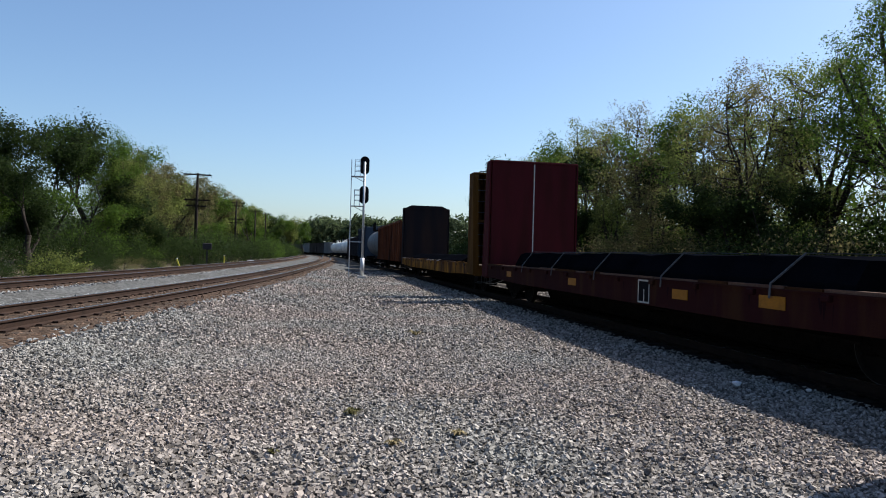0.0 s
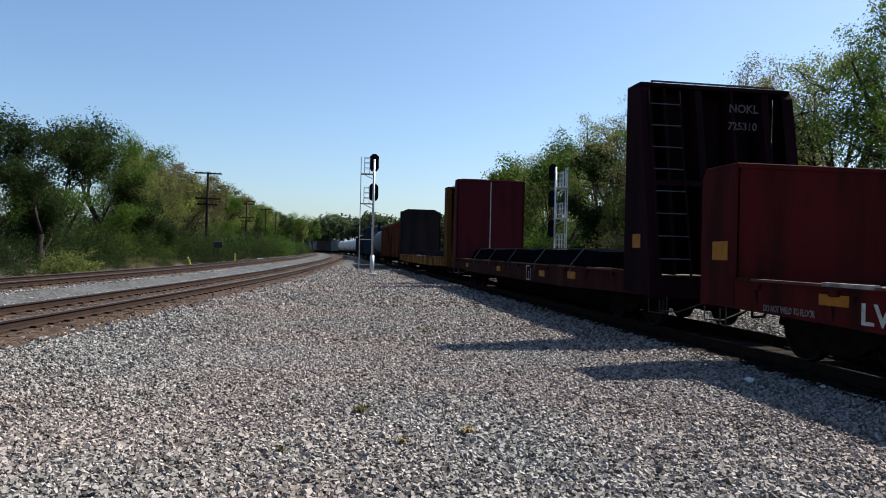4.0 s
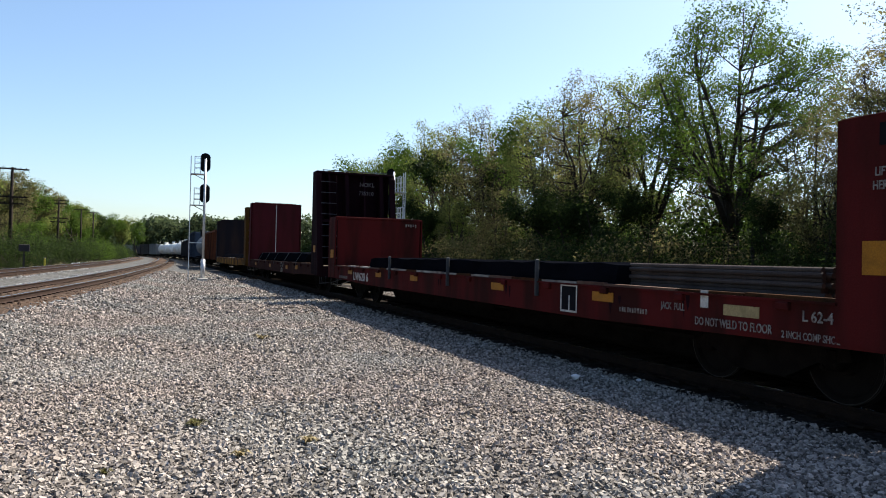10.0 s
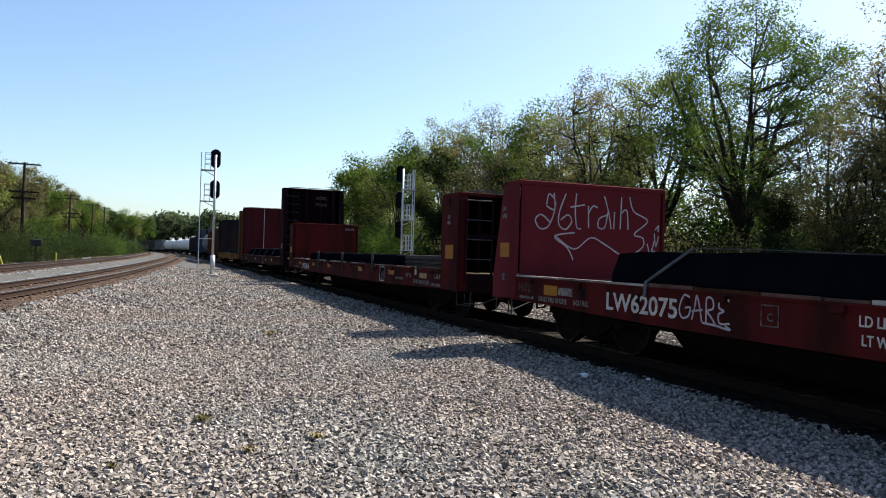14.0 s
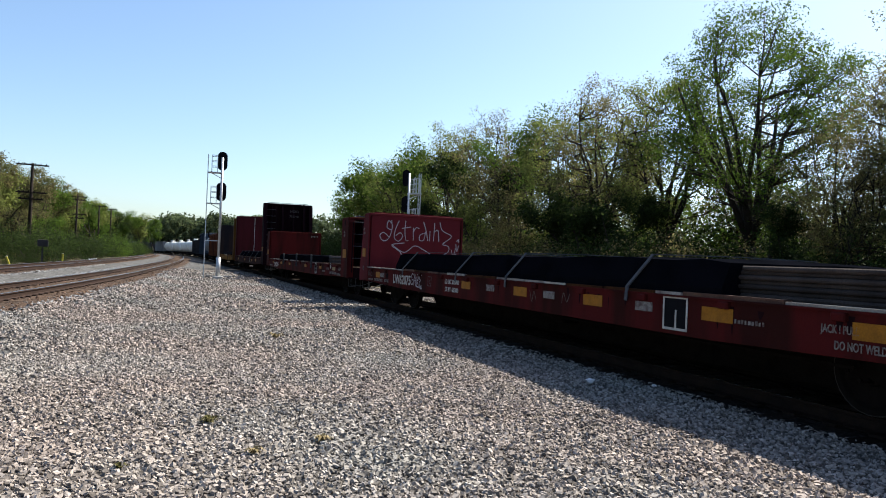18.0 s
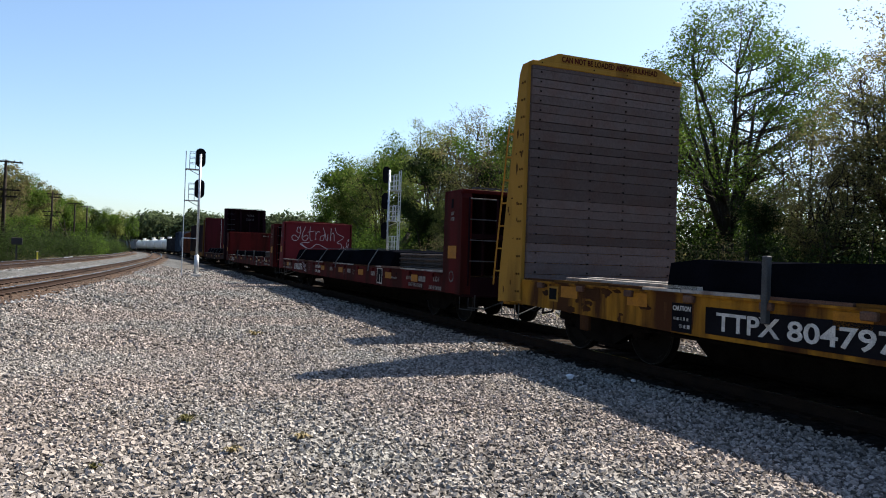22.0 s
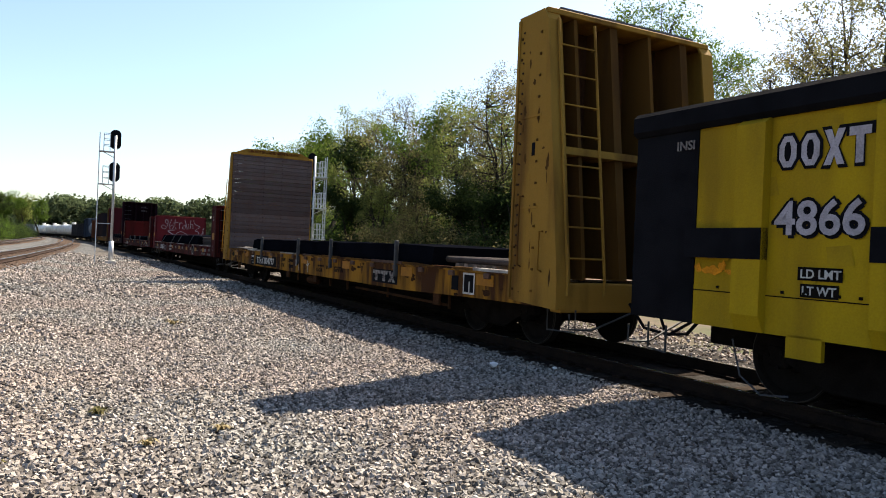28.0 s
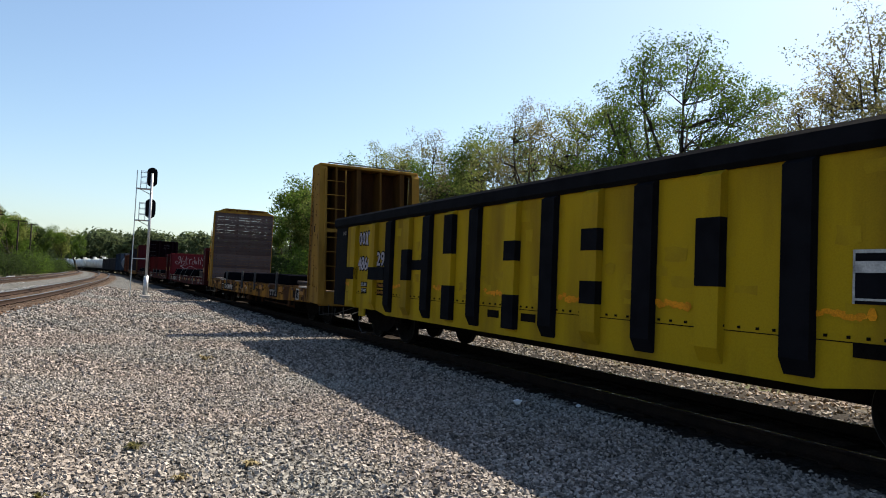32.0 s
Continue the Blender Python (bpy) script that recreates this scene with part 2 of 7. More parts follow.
M = dict(
    soil=mat("dry_soil", (0.085, 0.064, 0.045), 0.95, vary=0.4, scale=0.5, second=(0.05, 0.058, 0.022), fine=9.0, bump=0.5),
    # Darker than the loose stones, so their gaps carry shade in this colour.
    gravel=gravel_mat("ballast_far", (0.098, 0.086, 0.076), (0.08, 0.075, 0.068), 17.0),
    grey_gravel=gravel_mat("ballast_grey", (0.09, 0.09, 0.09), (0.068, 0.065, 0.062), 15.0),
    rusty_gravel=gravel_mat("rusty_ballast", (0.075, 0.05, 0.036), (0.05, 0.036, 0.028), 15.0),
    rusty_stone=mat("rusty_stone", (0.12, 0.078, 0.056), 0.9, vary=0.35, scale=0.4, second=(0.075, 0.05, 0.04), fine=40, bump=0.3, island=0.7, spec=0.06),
    # Dirty ballast, blackened further for the shade below the cars.
    shaded_fouled=gravel_mat("shaded_fouled_ballast", (0.026, 0.022, 0.02), (0.017, 0.015, 0.013), 17.0),
    stone=mat("crushed_stone", (0.234, 0.197, 0.175), 0.85, vary=0.3, scale=0.25, second=(0.208, 0.204, 0.19), fine=40, bump=0.3, island=0.68, spec=0.06),
    grey_stone=mat("grey_stone", (0.21, 0.212, 0.215), 0.85, vary=0.3, scale=0.25, second=(0.17, 0.165, 0.16), fine=40, bump=0.3, island=0.7, spec=0.06),
    rail=mat("rail_rust", (0.034, 0.02, 0.015), 0.85, metal=0.0, vary=0.4, scale=5, second=(0.022, 0.014, 0.011), spec=0.1),
    # Darker copy of the rail rust, coloured for the shade under the train.
    shaded_rail=mat("shaded_rail", (0.02, 0.013, 0.010), 0.85, vary=0.4, scale=5, second=(0.012, 0.009, 0.008), spec=0.03),
    railhead=mat("rail_head", (0.42, 0.39, 0.36), 0.22, metal=0.9, vary=0.2, bump=0.05),
    # Tie wood darkened for the shade under the train.
    shaded_tie=mat("shaded_tie_wood", (0.03, 0.023, 0.019), 0.95, vary=0.5, scale=8, second=(0.018, 0.014, 0.012), rnd=0.3, bump=0.6, fine=35, spec=0.01),
    tie=mat("tie_wood", (0.06, 0.042, 0.031), 0.95, vary=0.5, scale=8, second=(0.028, 0.02, 0.016), rnd=0.35, bump=0.6, fine=35, spec=0.1),
    maroon=mat("maroon_paint", (0.06, 0.011, 0.014), 0.75, vary=0.35, scale=2.2, second=(0.04, 0.01, 0.01), streak=True, spec=0.03, grain=0.07),
    grimymaroon=mat("grimy_maroon_paint", (0.024, 0.007, 0.0075), 0.8, vary=0.4, scale=3.0, second=(0.036, 0.015, 0.008), streak=True, spec=0.03, grain=0.1, stain=(0.5, 0.7)),
    darkmaroon=mat("dark_maroon_paint", (0.015, 0.0055, 0.008), 0.8, vary=0.35, scale=2.2, second=(0.009, 0.004, 0.005), streak=True, spec=0.02, grain=0.07),
    redwall=mat("bright_red_wall_paint", (0.1, 0.014, 0.018), 0.75, vary=0.3, scale=1.5, second=(0.07, 0.011, 0.013), streak=True, spec=0.04, grain=0.06),
    red=mat("red_brown_paint", (0.062, 0.0085, 0.0085), 0.75, vary=0.4, scale=2.0, second=(0.026, 0.007, 0.006), streak=True, spec=0.03, stain=(0.42, 0.62), grain=0.07),
    ochre=mat("yellow_ochre_paint", (0.26, 0.12, 0.015), 0.7, vary=0.45, scale=3.4, second=(0.045, 0.018, 0.008), streak=True, spec=0.03, stain=(0.38, 0.58), grain=0.07),
    cleanochre=mat("yellow_ochre_wall_paint", (0.26, 0.138, 0.026), 0.7, vary=0.3, scale=2.2, second=(0.095, 0.045, 0.012), streak=True, spec=0.04, stain=(0.48, 0.72), grain=0.07),
    # Rusty ochre, darkened for the shaded flanks of the end-wall posts.
    postochre=mat("shaded_rusty_ochre", (0.095, 0.045, 0.011), 0.8, vary=0.4, scale=2.0, second=(0.05, 0.024, 0.009), streak=True, spec=0.03, grain=0.07),
    yellow=mat("bright_yellow_paint", (0.38, 0.238, 0.01), 0.65, vary=0.3, scale=1.4, second=(0.23, 0.135, 0.01), streak=True, spec=0.06, stain=(0.42, 0.64), grain=0.07),
    newyellow=mat("touched_up_yellow", (0.365, 0.23, 0.012), 0.65, vary=0.2, scale=2.0, second=(0.25, 0.15, 0.011), spec=0.06, grain=0.06),
    black=mat("black_paint", (0.008, 0.008, 0.010), 0.75, vary=0.4, scale=3, spec=0.02, grain=0.07),
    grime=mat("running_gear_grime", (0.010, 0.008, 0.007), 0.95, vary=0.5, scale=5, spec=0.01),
    rim=mat("worn_wheel_rim", (0.035, 0.03, 0.027), 0.6, metal=0.0, vary=0.3),
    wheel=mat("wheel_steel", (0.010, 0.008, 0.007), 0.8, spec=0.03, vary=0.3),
    rustback=mat("rusted_yellow_sheet", (0.05, 0.022, 0.010), 0.85, vary=0.5, scale=2.5, second=(0.02, 0.011, 0.007), streak=True, spec=0.02),
    streak=mat("rust_streak", (0.075, 0.03, 0.012), 0.9, vary=0.5, scale=5, second=(0.03, 0.014, 0.008), spec=0.05),
    rustload=mat("rusted_steel", (0.10, 0.055, 0.038), 0.8, vary=0.5, scale=3, second=(0.06, 0.03, 0.022)),
    blacksteel=mat("black_pipe", (0.0035, 0.004, 0.006), 0.9, vary=0.4, scale=2, spec=0),
    bars=mat("steel_bars", (0.055, 0.042, 0.038), 0.75, metal=0.2, vary=0.4, scale=3, rnd=0.3, spec=0.1),
    plank=mat("weathered_plank", (0.082, 0.064, 0.062), 0.9, vary=0.22, scale=3, second=(0.08, 0.055, 0.05), rnd=0.3, fine=25, bump=0.5, spec=0.03),
    deck=mat("deck_boards", (0.17, 0.135, 0.11), 0.9, vary=0.4, scale=4, rnd=0.25, fine=30, bump=0.4, spec=0.03),
    edge=mat("worn_deck_edge", (0.30, 0.27, 0.24), 0.85, vary=0.4, scale=3, second=(0.12, 0.09, 0.08), rnd=0.35, spec=0.15),
    white=mat("white_stencil", (0.45, 0.43, 0.41), 0.7, vary=0.35, scale=9),
    faint=mat("worn_stencil", (0.10, 0.09, 0.09), 0.8, vary=0.5, scale=12, second=(0.03, 0.015, 0.018)),
    oldwhite=mat("faded_stencil", (0.19, 0.175, 0.165), 0.8, vary=0.5, scale=14, second=(0.07, 0.04, 0.04)),
    chalk=mat("spray_paint", (0.36, 0.32, 0.35), 0.7, vary=0.3, scale=7),
    orange=mat("reflector_sheet", (0.28, 0.11, 0.006), 0.6, vary=0.25, scale=8, spec=0.2),
    spray=mat("orange_spray", (0.72, 0.26, 0.01), 0.7, vary=0.35, scale=5),
    stake=mat("stake_steel", (0.045, 0.047, 0.05), 0.7, vary=0.3, spec=0.2),
    strap=mat("load_strap", (0.065, 0.068, 0.078), 0.6, vary=0.3),
    galv=mat("galvanised_steel", (0.50, 0.51, 0.53), 0.45, metal=0.55, vary=0.15),
    concrete=mat("concrete", (0.45, 0.43, 0.40), 0.9, vary=0.25),
    pole=mat("pole_wood", (0.028, 0.021, 0.017), 0.95, vary=0.4, scale=3),
    bark=mat("bark", (0.032, 0.026, 0.021), 0.95, vary=0.4, scale=5, bump=0.5),
    leaf=mat("spring_leaf", (0.062, 0.105, 0.016), 0.7, vary=0.3, scale=0.5, second=(0.05, 0.085, 0.014), island=0.4, transl=0.6, bump=0, spec=0.08),
    leaf2=mat("yellow_green_leaf", (0.135, 0.155, 0.042), 0.7, vary=0.3, scale=0.5, second=(0.1, 0.125, 0.035), island=0.4, transl=0.7, bump=0, spec=0.08),
    leaf3=mat("dark_leaf", (0.026, 0.042, 0.012), 0.7, vary=0.3, scale=0.5, island=0.45, transl=0.6, bump=0, spec=0.08),
    leaf4=mat("brown_bud_leaf", (0.12, 0.105, 0.048), 0.7, vary=0.3, scale=0.5, second=(0.09, 0.104, 0.038), island=0.45, transl=0.7, bump=0, spec=0.08),
    # Leaf green made paler, with the haze of distance mixed in.
    far_leaf=mat("hazy_wood_leaf", (0.075, 0.10, 0.05), 0.8, vary=0.3, scale=0.05, island=0.4, transl=0.4, bump=0, spec=0.05),
    grass=mat("grass_blade", (0.09, 0.085, 0.025), 0.7, vary=0.4, scale=0.4, second=(0.13, 0.105, 0.045), island=0.4, transl=0.3, bump=0),
    straw=mat("dry_straw", (0.22, 0.17, 0.085), 0.8, vary=0.3, island=0.3, bump=0),
    tank=mat("white_tank_paint", (0.72, 0.72, 0.70), 0.4, vary=0.2, scale=1.5, second=(0.5, 0.48, 0.45), streak=True),
    greycar=mat("grey_car_paint", (0.16, 0.17, 0.18), 0.6, vary=0.3, scale=1.0, streak=True, spec=0.05),
    darkwall=mat("blackish_wall_paint", (0.016, 0.014, 0.017), 0.8, vary=0.4, scale=1.2, second=(0.03, 0.02, 0.018), streak=True, spec=0.02, grain=0.07),
    bluecar=mat("blue_grey_paint", (0.045, 0.06, 0.085), 0.7, vary=0.4, scale=1.2, second=(0.03, 0.035, 0.045), streak=True, spec=0.04),
    darkcar=mat("dark_car_paint", (0.045, 0.042, 0.045), 0.6, vary=0.3, scale=1.0, streak=True, spec=0.03, grain=0.07),
    rustcar=mat("rust_car_paint", (0.17, 0.055, 0.026), 0.8, vary=0.5, scale=1.2, second=(0.05, 0.022, 0.016), streak=True, spec=0.03),
    yellowpost=mat("yellow_post_paint", (0.32, 0.29, 0.04), 0.6, vary=0.2),
    litter=mat("white_plastic", (0.75, 0.75, 0.78), 0.4, vary=0.1, bump=0),
)


# ---- mesh helpers ----
def solid(name, bm, material, parent=None, label="", m=None, smooth=False):
    """Links a bmesh as one mesh object, under a parent if one is given."""
    me = bpy.data.meshes.new(name)
    bmesh.ops.recalc_face_normals(bm, faces=bm.faces)
    bm.to_mesh(me)
    bm.free()
    return mesh_ob(name, me, material, parent, label, m, smooth)


def mesh_ob(name, me, material, parent=None, label="", m=None, smooth=False):
    me.materials.append(material) if not me.materials else None
    if smooth:
        me.shade_smooth()
    ob = new(name, me)
    if m is not None:
        ob.matrix_basis = m
    if parent:
        ob.parent = parent
    return tagged(ob, label) if label else ob


part = solid


def box(bm, x0, y0, z0, x1, y1, z1, bevel=0.0):
    g = bmesh.ops.create_cube(bm, size=1.0)
    bmesh.ops.scale(bm, vec=(abs(x1 - x0), abs(y1 - y0), abs(z1 - z0)), verts=g["verts"])
    bmesh.ops.translate(bm, vec=((x0 + x1) / 2, (y0 + y1) / 2, (z0 + z1) / 2), verts=g["verts"])
    if bevel:
        es = list({e for v in g["verts"] for e in v.link_edges})
        bmesh.ops.bevel(bm, geom=es, offset=bevel, segments=1, affect="EDGES")
    return bm


def boxes(*dims, bevel=0.0):
    bm = bmesh.new()
    for d in dims:
        box(bm, *d, bevel=bevel)
    return bm


def tube(bm, points, radii, sides=8):
    """A tapered tube along points."""
    rings = []
    for i, p in enumerate(points):
        p = Vector(p)
        a = Vector(points[max(i - 1, 0)])
        b = Vector(points[min(i + 1, len(points) - 1)])
        q = (b - a).to_track_quat("Z", "Y")
        r = radii[i] if hasattr(radii, "__len__") else radii
        rings.append([bm.verts.new(p + q @ Vector((r * math.cos(2 * math.pi * k / sides), r * math.sin(2 * math.pi * k / sides), 0))) for k in range(sides)])
    for r0, r1 in zip(rings, rings[1:]):
        for k in range(sides):
            bm.faces.new((r0[k], r0[(k + 1) % sides], r1[(k + 1) % sides], r1[k]))
    bm.faces.new(rings[0][::-1])
    bm.faces.new(rings[-1])
    return bm


def prism(bm, outline, axis, a, b):
    """A plate of the given outline (two coordinates) stretched from a to b along axis 0, 1 or 2."""
    def at(p, v):
        c = list(p)
        c.insert(axis, v)
        return bm.verts.new(c)
    lo, hi = [at(p, a) for p in outline], [at(p, b) for p in outline]
    bm.faces.new(lo)
    bm.faces.new(hi[::-1])
    for i in range(len(lo)):
        j = (i + 1) % len(lo)
        bm.faces.new((lo[i], hi[i], hi[j], lo[j]))
    return bm


FONT_CACHE = {}


def letters(body, size):
    """A mesh of lettering, standing on its left end."""
    if (body, size) not in FONT_CACHE:
        cu = bpy.data.curves.new("lettering", "FONT")
        cu.body, cu.size, cu.extrude, cu.resolution_u = body, size, 0.002, 3
        cu.offset = 0.018 * size
        ob = bpy.data.objects.new("lettering", cu)
        scene.collection.objects.link(ob)
        FONT_CACHE[body, size] = bpy.data.meshes.new_from_object(ob.evaluated_get(bpy.context.evaluated_depsgraph_get()))
        bpy.data.objects.remove(ob)
    return FONT_CACHE[body, size].copy()


SIDE = Matrix(((-1, 0, 0, 0), (0, 0, 1, 0), (0, 1, 0, 0), (0, 0, 0, 1)))     # lettering on the side towards +y
REAR = Matrix(((0, 0, -1, 0), (-1, 0, 0, 0), (0, 1, 0, 0), (0, 0, 0, 1)))    # lettering on a face towards -x


def sign_text(body, size, parent, x, y, z, turn=SIDE, material=None, squeeze=1.0, name="letter"):
    me = letters(body, size)
    me.materials.clear()
    spread_letters(me, material or M["white"], parent, Matrix.Translation((x, y, z)) @ turn @ Matrix.Diagonal((squeeze, 1, 1, 1)), name)


def spread_letters(me, material, parent, m, name):
    """Each letter of a line becomes a part of its own."""
    n = len(me.vertices)
    root = list(range(n))

    def top(i):
        while root[i] != i:
            root[i] = root[root[i]]
            i = root[i]
        return i
    for p in me.polygons:
        a = top(p.vertices[0])
        for v in p.vertices[1:]:
            root[top(v)] = a
    groups = {}
    for p in me.polygons:
        groups.setdefault(top(p.vertices[0]), []).append(p)
    for faces in groups.values():
        ids = sorted({v for p in faces for v in p.vertices})
        at = {v: k for k, v in enumerate(ids)}
        one = bpy.data.meshes.new(name)
        one.from_pydata([me.vertices[v].co[:] for v in ids], [], [[at[v] for v in p.vertices] for p in faces])
        mesh_ob(name, one, material, parent, m=m)
    bpy.data.meshes.remove(me)


def fit_text(body, parent, x, y, z, w, h, turn=SIDE, material=None, name="letter"):
    """Lettering that starts at x, stands on z, and is w long and h high."""
    me = letters(body, 1.0)
    me.materials.clear()
    co = np.array([v.co[:] for v in me.vertices])
    lo, hi = co.min(0), co.max(0)
    fix = Matrix.Diagonal((w / (hi[0] - lo[0]), h / (hi[1] - lo[1]), 1, 1)) @ Matrix.Translation((-lo[0], -lo[1], 0))
    me.transform(fix)
    spread_letters(me, material or M["white"], parent, Matrix.Translation((x, y, z)) @ turn, name)


# ---- ways of the tracks ----
TH = radians(10.0)
ACROSS, ALONG = Vector((math.cos(TH), math.sin(TH))), Vector((-math.sin(TH), math.cos(TH)))
TRACK_OFF, RAIL_Z, BEND_AT, BEND_R = 7.4, 0.20, 160.0, 600.0


def train_way(s):
    """Place and heading on the train's track, s metres past the camera."""
    if s <= BEND_AT:
        p = ACROSS * TRACK_OFF + ALONG * s
        return p, TH
    a = (s - BEND_AT) / BEND_R
    p = ACROSS * TRACK_OFF + ALONG * BEND_AT + ALONG * (BEND_R * math.sin(a)) - ACROSS * (BEND_R * (1 - math.cos(a)))
    return p, TH + a


WAY_Y = np.array([-60, -20, 0, 16, 24, 34, 51, 80, 120, 170, 230, 300], float)
WAY_X = np.array([-5.3, -6.5, -7.15, -7.68, -8.05, -8.7, -10.4, -13.7, -19.3, -27.8, -42.0, -68.0], float)
WAY_S = np.gradient(WAY_X, WAY_Y)


def left_x(y):
    """Centre of the nearer of the two main tracks on the other side."""
    i = int(np.clip(np.searchsorted(WAY_Y, y) - 1, 0, len(WAY_Y) - 2))
    h = WAY_Y[i + 1] - WAY_Y[i]
    t = (y - WAY_Y[i]) / h
    return (2 * t**3 - 3 * t**2 + 1) * WAY_X[i] + (t**3 - 2 * t**2 + t) * h * WAY_S[i] + (-2 * t**3 + 3 * t**2) * WAY_X[i + 1] + (t**3 - t**2) * h * WAY_S[i + 1]


def left_way(y, shift=0.0):
    x = left_x(y)
    dx = (left_x(y + 0.5) - left_x(y - 0.5))
    u = Vector((dx, 1.0)).normalized()
    n = Vector((u.y, -u.x))
    return Vector((x, y)) + n * shift, math.atan2(-u.x, u.y)


def sweep(points, profile, closed=True):
    """Sweeps a profile (across, height) along points of (place, heading)."""
    bm = bmesh.new()
    rings = []
    for p, h in points:
        n = Vector((math.cos(h), math.sin(h)))
        rings.append([bm.verts.new((p.x + n.x * a, p.y + n.y * a, z)) for a, z in profile])
    k = len(profile)
    for r0, r1 in zip(rings, rings[1:]):
        for i in range(k if closed else k - 1):
            bm.faces.new((r0[i], r0[(i + 1) % k], r1[(i + 1) % k], r1[i]))
    return bm


def rail_profile(side, z):
    c = side * 0.7535
    web = [(-0.07, -0.17), (0.07, -0.17), (0.07, -0.155), (0.012, -0.135), (0.012, -0.045), (0.036, -0.035), (0.036, -0.004), (-0.036, -0.004), (-0.036, -0.035), (-0.012, -0.045), (-0.012, -0.135), (-0.07, -0.155)]
    return [(c + a, z + b) for a, b in web], [(c - 0.03, z - 0.004), (c + 0.03, z - 0.004), (c + 0.026, z), (c - 0.026, z)]


# ---- ground ----
def ground_sheet():
    bm = bmesh.new()
    ys = [-900, -200, -60, -20, 0, 20, 40, 70, 120, 200, 320, 900, 1800]
    xs = [-1500, -300, -120, -60, -36, -24, -12, 0, 12, 24, 36, 60, 120, 300, 1500]
    grid = [[bm.verts.new((x, y, -0.05 if y < 300 and abs(x) < 120 else -0.3)) for x in xs] for y in ys]
    for r0, r1 in zip(grid, grid[1:]):
        for i in range(len(xs) - 1):
            bm.faces.new((r0[i], r0[i + 1], r1[i + 1], r1[i]))
    tagged(solid("ground", bm, M["soil"]), "dry brown soil with thin grass reaching to the horizon", "ground", kind="structure")
    # the sheet of crushed stone between the tracks and under them
    bm = bmesh.new()
    rows = []
    for y in [-30, -10, 0, 5, 10, 15, 20, 30, 40, 50, 60, 70, 80, 90, 100, 120, 140, 160]:
        lx = left_x(y) + 2.6
        t, h = train_way(y / math.cos(TH) - 1.3)
        rx = t.x + 3.2
        rows.append([bm.verts.new((lx + (rx - lx) * k / 8, y, 0.0)) for k in range(9)])
    for r0, r1 in zip(rows, rows[1:]):
        for i in range(8):
            bm.faces.new((r0[i], r0[i + 1], r1[i + 1], r1[i]))
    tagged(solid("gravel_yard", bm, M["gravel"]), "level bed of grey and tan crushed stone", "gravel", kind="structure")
    far = [train_way(s) for s in range(140, 420, 10)]
    bm = sweep(far, [(-4.5, -0.04), (-2.6, 0.01), (2.6, 0.01), (4.5, -0.04)], closed=False)
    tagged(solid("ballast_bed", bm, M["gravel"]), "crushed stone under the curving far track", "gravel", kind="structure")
    # Strip along the train's track with the cars' shade in its colour.
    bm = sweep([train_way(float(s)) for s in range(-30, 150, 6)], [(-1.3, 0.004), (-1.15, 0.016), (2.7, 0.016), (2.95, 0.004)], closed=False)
    tagged(solid("ballast_bed", bm, M["shaded_fouled"]), "dark oil-stained ballast with the under-train shade in its colour", "gravel", kind="structure")
    for shift, top, m in ((0.0, 0.205, M["grey_gravel"]), (-5.0, 0.295, M["grey_gravel"])):
        pts = [left_way(y, shift) for y in list(range(-50, 120, 6)) + list(range(120, 300, 12))]
        bm = sweep(pts, [(-3.3 if shift else -2.9, -0.02 if shift else 0.08), (-1.75, top), (1.75, top), (3.6 if not shift else 2.6, -0.03 if not shift else 0.1)], closed=False)
        rust = sweep(pts, [(-1.45, top + 0.006), (-1.35, top + 0.027), (1.3, top + 0.027), (1.5 if shift else 1.85, top - 0.01)], closed=False)
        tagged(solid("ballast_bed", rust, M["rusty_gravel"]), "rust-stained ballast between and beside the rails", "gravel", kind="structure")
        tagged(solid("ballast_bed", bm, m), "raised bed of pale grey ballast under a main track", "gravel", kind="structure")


def track(name, points, z, label, tie_points, wood, steel):
    thing = tagged(new(name), label, "railway track", "railway tracks", "structure")
    for side in (-1, 1):
        web, head = rail_profile(side, z)
        part("rail", sweep(points, web), steel, thing)
        part("rail_head", sweep(points, head), M["railhead"], thing, "worn bright running surface")
    me = None
    for p, h in tie_points:
        if me is None:
            ob = part("tie", boxes((-1.3, -0.115, -0.2, 1.3, 0.115, 0.0), bevel=0.012), wood, thing)
            me = ob.data
        else:
            ob = new("tie", me)
            ob.parent = thing
        ob.matrix_basis = pose(p.x, p.y, z - 0.172 + random.uniform(-0.012, 0.006), 0, 0, math.degrees(h) + random.uniform(-1, 1))
    # tie plates, joined
    bm = bmesh.new()
    for p, h in tie_points:
        n, u = Vector((math.cos(h), math.sin(h))), Vector((-math.sin(h), math.cos(h)))
        for side in (-1, 1):
            for k in (-0.13, 0.13):
                c = p + n * (side * 0.7535 + k)
                g = bmesh.ops.create_cube(bm, size=1.0, matrix=Matrix.Translation((c.x, c.y, z - 0.155)) @ Matrix.Rotation(h, 4, "Z") @ Matrix.Diagonal((0.10, 0.16, 0.03, 1)))
    tagged(part("tie_plate", bm, steel, thing), kind="stuff")
    return thing


ground_sheet()


